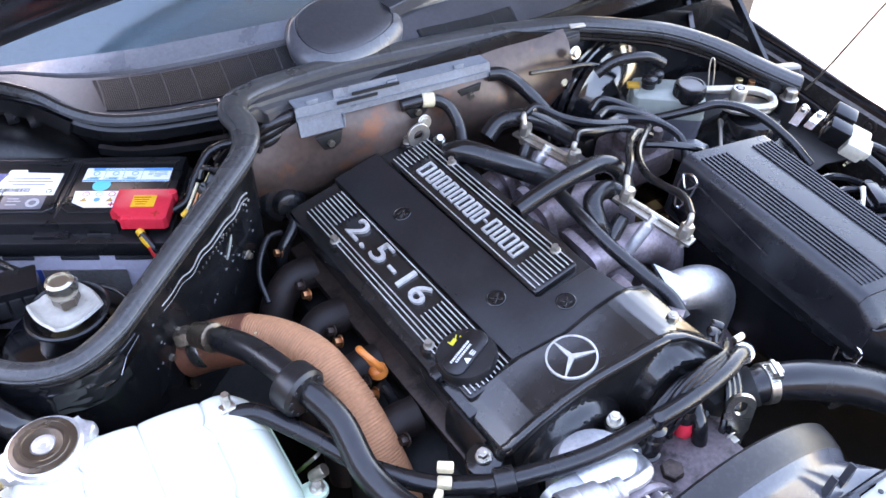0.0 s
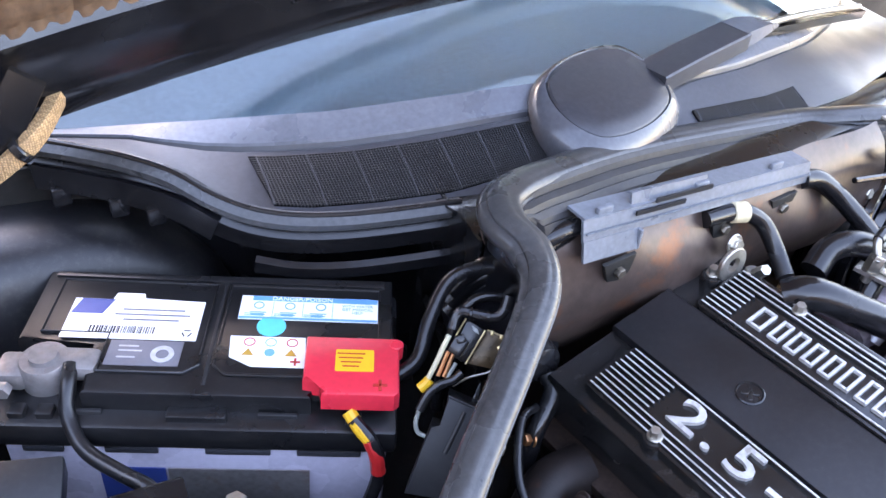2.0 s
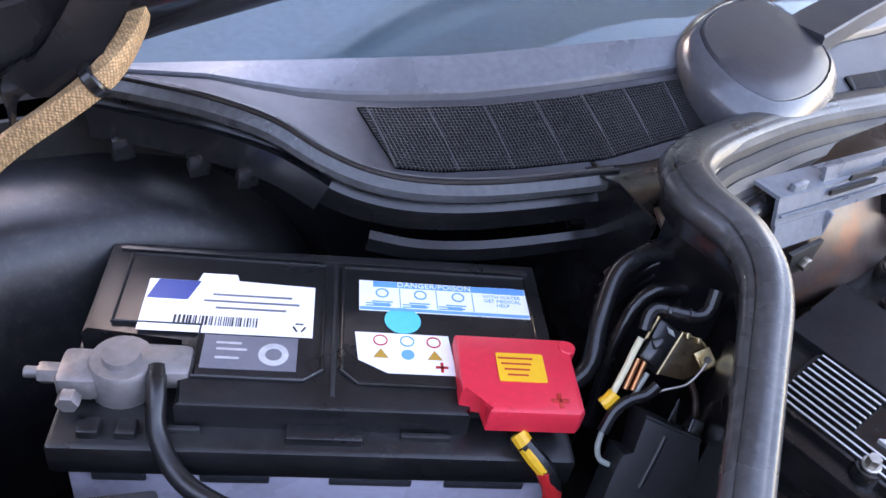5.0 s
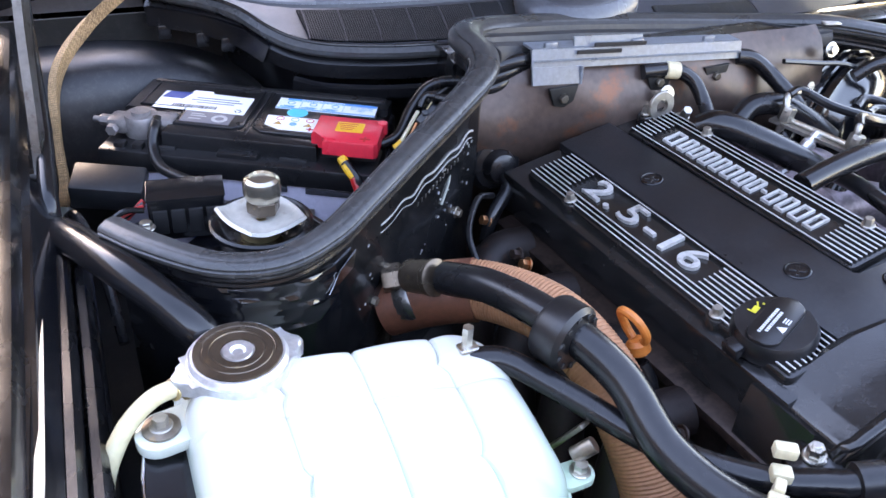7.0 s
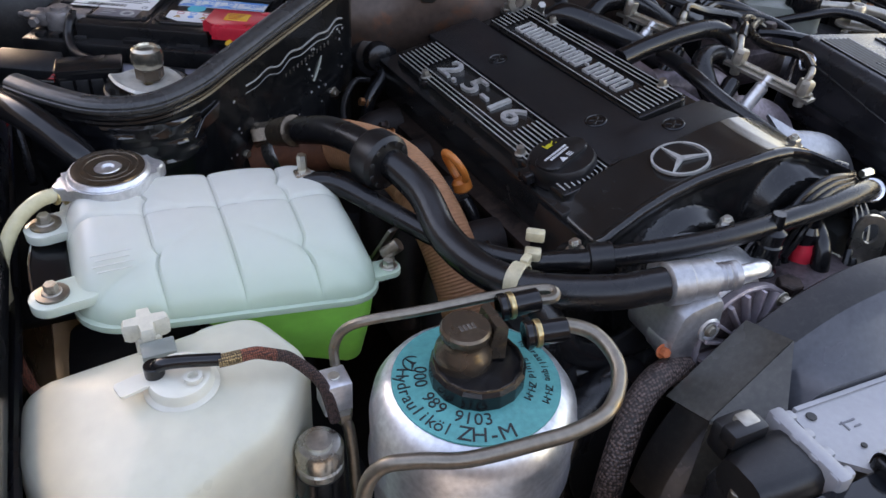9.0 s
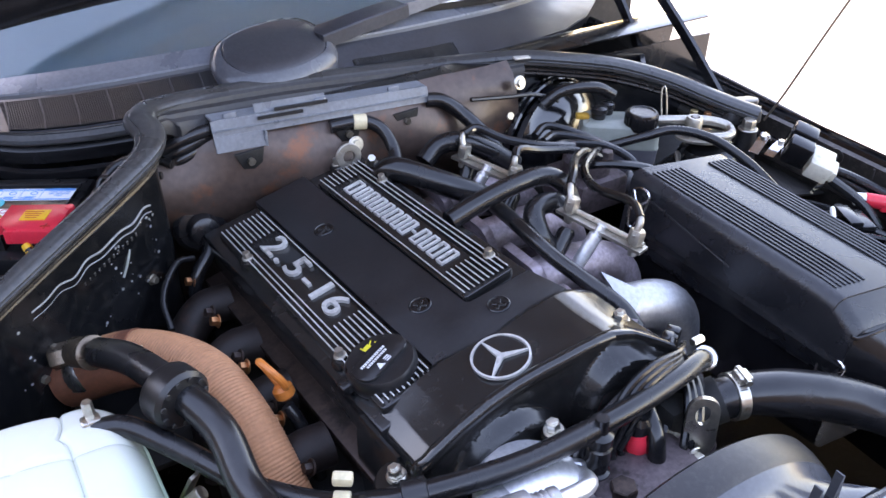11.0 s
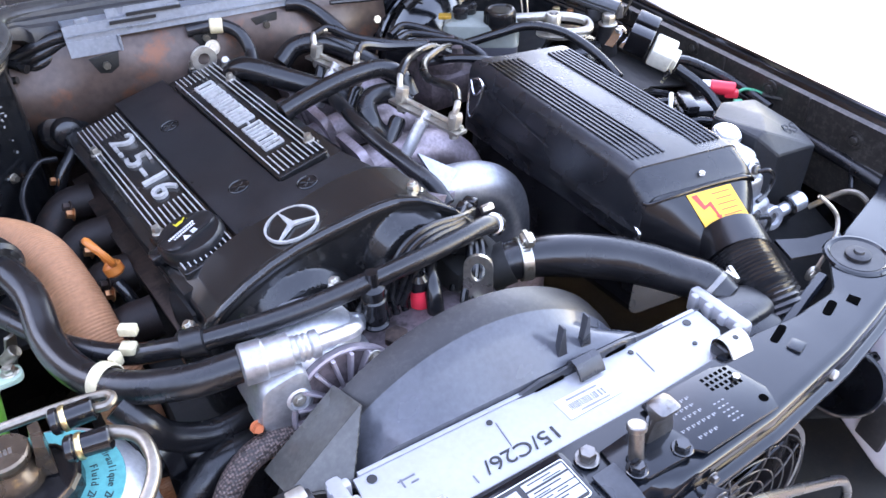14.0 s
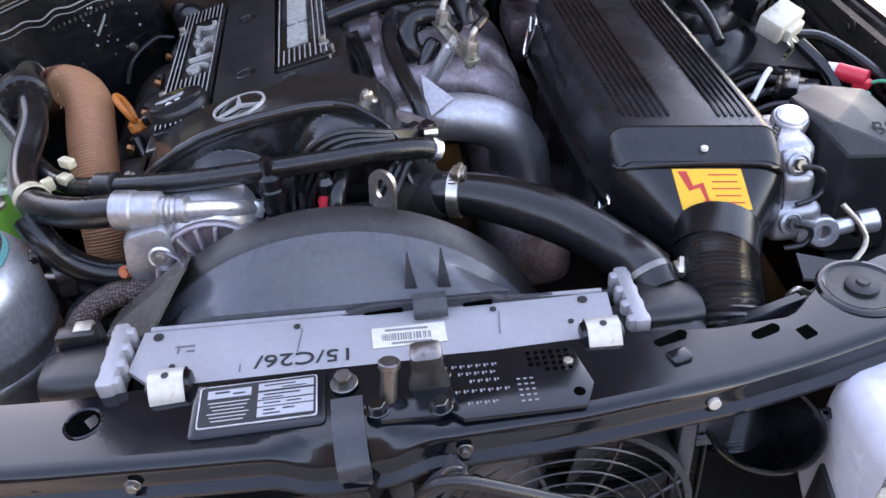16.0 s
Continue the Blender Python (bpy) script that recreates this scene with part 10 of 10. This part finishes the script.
part("screw", cyl(0.005, 0.002, T(-0.36, -0.404, 0.802), 14), "steel", vb)
part("nut", join(hexnut(0.008, 0.01, T(-0.357, -0.416, 0.764)), tube([(-0.357, -0.418, 0.768), (-0.354, -0.424, 0.75), (-0.352, -0.43, 0.68), (-0.352, -0.43, 0.62)], 0.005)), "pipe", vb)
sl = solo("solenoid", lathe([(0.019, 0.66), (0.0195, 0.742), (0.018, 0.744), (0.0195, 0.746), (0.0195, 0.76), (0.017, 0.764), (0.011, 0.764), (0.0105, 0.767), (0.004, 0.767), (0, 0.767)], 28, T(-0.383, -0.432, 0)), "steel", "small steel solenoid cylinder beside the reservoir", "solenoid")
part("band", lathe([(0.0198, 0.70), (0.0202, 0.70), (0.0202, 0.735), (0.0198, 0.735)], 28, T(-0.383, -0.432, 0), False), "smooth_black", sl)
solo("side_clamp", join(sweep([(-0.19, -0.44, 0.80), (-0.17, -0.432, 0.795), (-0.16, -0.445, 0.77), (-0.16, -0.455, 0.70)], [(-0.008, -0.003), (0.008, -0.003), (0.008, 0.003), (-0.008, 0.003)], 4), hexnut(0.007, 0.01, T(-0.18, -0.437, 0.798))), "smooth_black", "black clamp beside the reservoir", "bracket")

# ---- brake servo and fluid reservoir ----
servo = thing("brake_servo", (0.48, 0.13, 0.66), "large glossy black brake servo drum on the bulkhead", "brake servo")
SV = along((0.475, 0.185, 0.762), (0.505, 0.08, 0.772))
part("drum", lathe([(0.125, 0), (0.128, 0.004), (0.128, 0.018), (0.12, 0.022), (0.117, 0.036), (0.124, 0.04), (0.124, 0.05), (0.112, 0.056), (0.1, 0.07), (0.075, 0.082), (0.045, 0.088), (0.04, 0.1), (0.0, 0.1)], 48, SV), "gloss_black", servo)
part("rim_band", lathe([(0.128, 0.024), (0.131, 0.026), (0.131, 0.034), (0.128, 0.036)], 48, SV, False), "gloss_black", servo)
part("vacuum_hose", tube([(0.42, 0.11, 0.885), (0.45, 0.10, 0.905), (0.5, 0.085, 0.905), (0.53, 0.075, 0.89)], 0.009, 6, 12), "rubber", servo)
resv = thing("brake_fluid_reservoir", (0.512, 0.035, 0.80), "cloudy brake fluid reservoir with a black screw cap", "fluid reservoir")
RM = T(0.512, 0.036, 0.0) @ Matrix.Rotation(radians(-38), 4, "Z")
part("lower_body", loft([[RM @ Vector((x, y, z)) for x, y in rect(0.118 * s, 0.066 * s, 0.01, 4)] for z, s in ((0.79, 0.92), (0.80, 0.98), (0.833, 1.0))]), "tank_fluid", resv, "dark fluid level")
part("upper_body", loft([[RM @ Vector((x, y, z)) for x, y in rect(0.118 * s, 0.066 * s, 0.01, 4)] for z, s in ((0.8331, 1.0), (0.835, 1.02), (0.838, 1.0), (0.858, 0.99), (0.866, 0.95), (0.868, 0.88))]), "tank_grey", resv, "cloudy yellowed plastic")
bcap = part("screw_cap", lathe([(0.0235, 0.862), (0.0242, 0.866), (0.0242, 0.884), (0.0225, 0.888), (0.019, 0.8885), (0.018, 0.887), (0.0, 0.887)], 30, T(0.528, 0.008, 0.0)), "rubber", resv, "ridged black cap")
for k in range(26):
    part("ridge", rbox(0.0016, 0.0028, 0.018, T(0.528, 0.008, 0.875) @ Matrix.Rotation(2 * math.pi * k / 26, 4, "Z") @ T(0.0245, 0, 0), 0.0004, 1), "rubber", bcap)
for k in range(2):
    part("sender_cap", lathe([(0.011, 0.866), (0.011, 0.876), (0.013, 0.878), (0.012, 0.884), (0.006, 0.886)], 18, T(0.488 + 0.022 * k, 0.058 + 0.008 * k, 0)), "plastic", resv)
part("yellow_tab", rbox(0.02, 0.014, 0.006, T(0.468, 0.072, 0.87) @ Matrix.Rotation(-0.6, 4, "Z"), 0.001), "amber", resv, "faded yellow tab")
part("master_cylinder", join(cyl(0.022, 0.14, along((0.50, 0.09, 0.775), (0.535, -0.04, 0.775))), rbox(0.03, 0.05, 0.03, T(0.52, 0.02, 0.785), 0.005)), "alu", resv)
# linkage, pipes and fittings by the right strut tower
tow = thing("strut_mount", (0.69, -0.02, 0.80), "far strut tower top with steel bolts and pipes", "strut mount")
part("tower", lathe([(0.10, 0.66), (0.085, 0.765), (0.058, 0.795), (0.052, 0.80), (0.05, 0.812), (0.044, 0.824), (0.03, 0.831), (0.0, 0.832)], 36, T(0.635, -0.045, 0)), "rubber", tow, "black domed tower top")
part("shoulder", sheet([[(x, y, 0.775 - 0.25 * abs(x - 0.70)) for x in np.linspace(0.60, 0.80, 7)] for y in np.linspace(0.16, -0.16, 9)], 0.003), "dark", tow, "grimy inner wing shoulder")
part("mount_plate", slab([(0.043 * math.cos(a), 0.027 * math.sin(a)) for a in np.linspace(0, 2 * math.pi, 28, endpoint=False)], 0, 0.004, T(0.617, -0.04, 0.8425) @ Matrix.Rotation(-0.55, 4, "Z"), 0.001), "pale_zinc", tow, "oval steel mount plate")
part("pipe", tube([(0.545, 0.018, 0.866), (0.575, 0.0, 0.866), (0.605, -0.014, 0.865), (0.637, -0.03, 0.862), (0.655, -0.05, 0.857), (0.646, -0.066, 0.851), (0.62, -0.058, 0.849), (0.594, -0.032, 0.849)], 0.0072, 7, 14), "pale_zinc", tow, "pale bent pipe")
un = part("union", lathe([(0.0125, 0.852), (0.0125, 0.872), (0.011, 0.8745), (0.0075, 0.8745), (0.0065, 0.871), (0, 0.871)], 28, T(0.606, -0.027, 0)), "pale_zinc", tow, "round banjo union")
part("union_bolt", hexnut(0.0058, 0.006, T(0.606, -0.027, 0.869)), "dark_steel", un)
bolt(tow, (0.688, -0.064, 0.848), 0.0105, 0.014, material="pale_zinc")
part("bolt_post", lathe([(0.02, 0.80), (0.016, 0.83), (0.014, 0.848), (0, 0.848)], 20, T(0.688, -0.064, 0)), "well_paint", tow)
part("stop_block", slab(rect(0.062, 0.034, 0.008, 4), 0.846, 0.866, T(0.708, -0.03, 0) @ Matrix.Rotation(-0.35, 4, "Z"), 0.003), "matt_rubber", tow, "flat black rubber block")
part("stop_pad", slab(rect(0.066, 0.022, 0.009, 5), 0.868, 0.874, T(0.716, -0.016, 0) @ Matrix.Rotation(-0.35, 4, "Z"), 0.002), "seal", tow)
for pts in (((0.652, -0.108, 0.836), (0.662, -0.106, 0.842), (0.673, -0.1045, 0.853), (0.681, -0.104, 0.8575), (0.686, -0.108, 0.851)), ((0.664, -0.127, 0.836), (0.676, -0.125, 0.8425), (0.694, -0.122, 0.847), (0.706, -0.121, 0.8475), (0.712, -0.122, 0.841))):
    cl = part("bracket", sweep(pts, [(-0.0075, -0.0008), (0.0075, -0.0008), (0.0075, 0.0008), (-0.0075, 0.0008)], 4), "chrome", tow, "creased bright steel bracket")
    part("screw", hexnut(0.005, 0.005, T(pts[2][0], pts[2][1], pts[2][2])), "pale_zinc", cl)
part("wire_loop", tube([(0.575, 0.011, 0.868), (0.576, 0.018, 0.892), (0.579, 0.022, 0.908), (0.583, 0.02, 0.91), (0.585, 0.015, 0.89), (0.584, 0.009, 0.865)], 0.0013, 4, 6), "pale_zinc", tow, "thin pale wire loop")
part("fitting", join(cyl(0.006, 0.02, T(0.632, -0.002, 0.85)), hexnut(0.008, 0.006, T(0.632, -0.002, 0.848))), "brass", tow, "small brass fitting")
part("fitting", cyl(0.0055, 0.016, T(0.655, -0.01, 0.848)), "copper", tow)
part("upright_pipe", tube([(0.553, -0.061, 0.80), (0.57, -0.04, 0.812), (0.582, -0.024, 0.818), (0.588, -0.026, 0.812), (0.588, -0.04, 0.78)], 0.003, 5, 8), "pale_zinc", tow, "thin bent steel pipe")
solo("throttle_cable", tube([(0.425, 0.02, 0.842), (0.46, -0.0, 0.852), (0.50, -0.025, 0.866), (0.545, -0.044, 0.874), (0.58, -0.085, 0.868), (0.597, -0.14, 0.85), (0.60, -0.19, 0.83)], 0.007, 8, 12), "rubber", "curved black cable over the air filter", "cable")
for k in range(3):
    solo("vacuum_line", tube([(0.35, 0.0 + 0.02 * k, 0.878), (0.385, 0.01 + 0.02 * k, 0.87 + 0.006 * k), (0.43, -0.02 + 0.01 * k, 0.868), (0.45, -0.06, 0.855), (0.44, -0.09, 0.83)], 0.006, 6, 10), "rubber", "thin black line by the fuel distributor", "hose", "vacuum lines")
solo("linkage_rod", tube([(0.36, -0.04, 0.862), (0.395, -0.075, 0.872), (0.44, -0.105, 0.865), (0.455, -0.115, 0.84)], 0.006, 5, 8), "smooth_black", "black throttle linkage rod", "linkage")
solo("dust_bellows", bellows([(0.39, 0.04, 0.84), (0.42, 0.02, 0.842), (0.44, 0.0, 0.83)], 0.012, 0.006, 0.003, 14), "rubber", "ribbed black rubber bellows", "bellows")
# ---- connector block and leads ----
cb = thing("connector_block", (0.68, -0.2, 0.82), "black relay and white plug block hanging on its leads", "connector")
CM = T(0.665, -0.2, 0.848) @ Euler((radians(18), radians(-12), radians(32))).to_matrix().to_4x4()
part("white_plug", join(rbox(0.046, 0.034, 0.028, CM @ T(-0.003, -0.002, 0.012), 0.004), rbox(0.03, 0.01, 0.018, CM @ T(-0.003, -0.022, 0.010), 0.003)), "cream_white", cb, "white plastic plug")
part("relay", join(rbox(0.024, 0.034, 0.036, CM @ T(-0.018, 0.036, 0.026), 0.003), rbox(0.026, 0.034, 0.036, CM @ T(0.012, 0.036, 0.028), 0.003)), "smooth_black", cb, "black relay housings")
for k in range(4):
    part("wire", tube([CM @ Vector(p) for p in ((0.0 + 0.004 * k, -0.014, -0.01), (0.002 + 0.005 * k, -0.026, -0.02), (0.008, -0.022, -0.034 - 0.004 * k))], 0.0022, 4, 6), "cream" if k % 2 else "chrome", cb)
part("lead", tube([(0.69, -0.215, 0.83), (0.705, -0.24, 0.815), (0.715, -0.262, 0.80), (0.72, -0.29, 0.775)], 0.0075, 5, 10), "rubber", cb)
part("lead", tube([(0.69, -0.19, 0.83), (0.73, -0.2, 0.825), (0.765, -0.26, 0.805), (0.77, -0.33, 0.79)], 0.007, 5, 10), "rubber", cb)
rc = thing("red_connector", (0.732, -0.27, 0.79), "red insulated joint with a green earth wire", "connector")
part("sleeve", join(cyl(0.0105, 0.036, along((0.722, -0.255, 0.807), (0.75, -0.285, 0.805))), rbox(0.02, 0.014, 0.012, T(0.742, -0.28, 0.80) @ Matrix.Rotation(-0.8, 4, "Z"), 0.003)), "red", rc, "red plastic sleeve")
part("white_collar", cyl(0.0095, 0.016, along((0.712, -0.245, 0.806), (0.722, -0.255, 0.807))), "white_plastic", rc)
part("clear_plug", rbox(0.014, 0.014, 0.014, T(0.735, -0.3, 0.792) @ Matrix.Rotation(-0.6, 4, "Z"), 0.003), "wire_green", rc, "greenish clear plug")
part("earth_wire", tube([(0.748, -0.285, 0.802), (0.762, -0.29, 0.805), (0.778, -0.305, 0.80), (0.785, -0.33, 0.79)], 0.0022, 6, 8), "wire_green", rc, "thin green wire")
part("loom", tube([(0.735, -0.305, 0.782), (0.745, -0.33, 0.775), (0.77, -0.36, 0.775), (0.785, -0.39, 0.77)], 0.006, 5, 10), "rubber", rc)
solo("loop_wire", tube([(0.775, -0.31, 0.80), (0.785, -0.36, 0.803), (0.787, -0.42, 0.79), (0.77, -0.47, 0.765), (0.755, -0.49, 0.74)], 0.004, 6, 8), "rubber", "thin black wire looping along the wing", "cable")
solo("fuse_holder", join(rbox(0.05, 0.05, 0.03, T(0.665, -0.275, 0.79) @ Matrix.Rotation(-0.5, 4, "Z"), 0.004), rbox(0.02, 0.05, 0.014, T(0.655, -0.275, 0.808) @ Matrix.Rotation(-0.5, 4, "Z"), 0.003), cyl(0.008, 0.01, T(0.67, -0.25, 0.8))), "smooth_black", "black plastic holder beside the air filter", "holder")
solo("white_lead", tube([(0.605, -0.29, 0.80), (0.625, -0.27, 0.818), (0.635, -0.26, 0.822)], 0.0035, 4, 8), "white_plastic", "short white lead by the relays", "cable")
for k in range(4):
    solo("loom", tube([(0.60, -0.2 - 0.03 * k, 0.78), (0.64, -0.2 - 0.035 * k, 0.797), (0.68, -0.22 - 0.04 * k, 0.79), (0.72, -0.26 - 0.04 * k, 0.77)], 0.006, 5, 8), "rubber", "black loom among the bay fittings", "cable", "bay looms")
solo("wing_conduit", tube([(0.79, 0.06, 0.80), (0.788, -0.06, 0.793), (0.782, -0.2, 0.784), (0.772, -0.36, 0.772), (0.765, -0.50, 0.762), (0.757, -0.6, 0.75)], 0.009, 6, 12), "rubber", "black conduit along the far wing", "cable")
# ---- anti-lock brake unit ----
ab = thing("brake_control_unit", (0.66, -0.42, 0.70), "black boxed brake control unit on a pale cast valve body", "brake unit")
hull = bmesh.new()
for p in ((0.617, -0.424, 0.833), (0.63, -0.424, 0.838), (0.664, -0.392, 0.838), (0.638, -0.446, 0.81), (0.706, -0.452, 0.806), (0.722, -0.405, 0.812), (0.70, -0.35, 0.832), (0.65, -0.335, 0.836), (0.613, -0.355, 0.835),
          (0.617, -0.43, 0.69), (0.638, -0.448, 0.69), (0.70, -0.452, 0.69), (0.722, -0.40, 0.69), (0.70, -0.345, 0.69), (0.613, -0.352, 0.69)):
    hull.verts.new(p)
bmesh.ops.convex_hull(hull, input=hull.verts)
bmesh.ops.dissolve_limit(hull, angle_limit=radians(4), verts=hull.verts, edges=hull.edges)
bmesh.ops.bevel(hull, geom=hull.edges[:], offset=0.0018, segments=1, affect="EDGES", profile=0.5)
cover = part("cover", hull, "box_black", ab, "black faceted plastic cover")
for face in cover.data.polygons:
    face.use_smooth = False
part("raised_letters", letters("ABS", 0.022, 0.0012, T(0.675, -0.424, 0.8245) @ Matrix.Rotation(radians(-3), 4, "Z") @ Matrix.Rotation(radians(31), 4, "X")), "box_black", ab, "raised capitals")
vb2 = part("valve_body", join(rbox(0.05, 0.08, 0.055, T(0.584, -0.403, 0.80), 0.015, 4), rbox(0.034, 0.03, 0.03, T(0.582, -0.437, 0.808), 0.009, 3), rbox(0.036, 0.036, 0.06, T(0.584, -0.444, 0.775), 0.010, 3), rbox(0.056, 0.042, 0.046, T(0.582, -0.455, 0.752), 0.014, 4),
           loft([[(x, -0.467 - d * 0.3 + a * 0.5, 0.748 - d * 0.35 + b) for a, b in rect(0.03 * s, 0.03 * s, 0.01 * s, 4)] for x, d, s in ((0.585, 0.0, 1.3), (0.597, 0.012, 1.05), (0.608, 0.022, 0.8))])), "alu", ab, "bright rounded valve casting")
part("dome_plug", lathe([(0.0195, -0.008), (0.0195, 0.002), (0.0175, 0.005), (0.0165, 0.0045), (0.015, 0.0075), (0.008, 0.0095), (0, 0.01)], 28, T(0.598, -0.392, 0.829) @ Euler((radians(14), 0, 0)).to_matrix().to_4x4()), "alu_soft", vb2, "bright domed plug")
for at in ((0.583, -0.452, 0.812), (0.574, -0.476, 0.758)):
    mm = along(at, (at[0] + 0.1, at[1] - 1, at[2] + 0.4))
    part("bore", lathe([(0.0115, -0.006), (0.0125, 0.002), (0.0095, 0.004), (0.008, 0.001), (0, 0.001)], 22, mm), "alu", vb2)
    part("banjo_bolt", hexnut(0.0062, 0.007, mm), "dark_steel", vb2)
eye_m = along((0.611, -0.472, 0.741), (0.60, -0.56, 0.765))
part("eye", lathe([(0.0075, -0.007), (0.0155, -0.007), (0.0165, -0.004), (0.0165, 0.008), (0.015, 0.010), (0.0085, 0.010), (0.0075, 0.008), (0.0075, -0.007)], 26, eye_m, False), "alu_soft", ab, "cast mounting eye")
part("eye_core", cyl(0.008, 0.012, eye_m @ T(0, 0, -0.006)), "dark_steel", ab)
part("stud", join(cyl(0.0085, 0.03, along((0.622, -0.474, 0.743), (0.65, -0.476, 0.748))), cyl(0.0125, 0.02, along((0.646, -0.4755, 0.747), (0.67, -0.478, 0.751)))), "alu_soft", ab)
part("band", cyl(0.0142, 0.006, along((0.64, -0.475, 0.746), (0.65, -0.476, 0.748))), "smooth_black", ab)
part("wire", tube([(0.584, -0.458, 0.812), (0.598, -0.464, 0.812), (0.608, -0.466, 0.80), (0.607, -0.466, 0.788), (0.595, -0.469, 0.779), (0.578, -0.472, 0.777)], 0.003, 6, 8), "rubber", ab)
part("wire", tube([(0.575, -0.481, 0.759), (0.588, -0.486, 0.757), (0.592, -0.487, 0.747), (0.584, -0.489, 0.738), (0.565, -0.488, 0.736)], 0.003, 6, 8), "rubber", ab)
part("connector_pins", join(*[rbox(0.004, 0.01, 0.008, T(0.566 + 0.004 * k, -0.425 + 0.006 * k, 0.829), 0.001) for k in range(4)]), "ink", ab)

solo("release_wire", tube([(0.574, -0.55, 0.83), (0.588, -0.562, 0.814), (0.592, -0.57, 0.80), (0.578, -0.58, 0.788), (0.544, -0.59, 0.768), (0.524, -0.595, 0.763), (0.515, -0.596, 0.77), (0.521, -0.597, 0.779), (0.534, -0.597, 0.771)], 0.0026, 7, 8), "pale_zinc", "thin bent steel wire with a looped end by the beam", "wire")
solo("brake_pipe", tube([(0.70, -0.47, 0.72), (0.73, -0.50, 0.75), (0.735, -0.53, 0.745), (0.72, -0.57, 0.72), (0.70, -0.60, 0.70)], 0.004, 6, 8), "pipe", "thin dark brake pipe", "pipe")
solo("inner_shelf", sheet([[(0.56, -0.52, 0.755), (0.60, -0.535, 0.75), (0.64, -0.55, 0.755)], [(0.555, -0.55, 0.748), (0.6, -0.562, 0.745), (0.63, -0.568, 0.75)]], 0.004), "smooth_black", "black plastic shelf below the snout", "shelf")
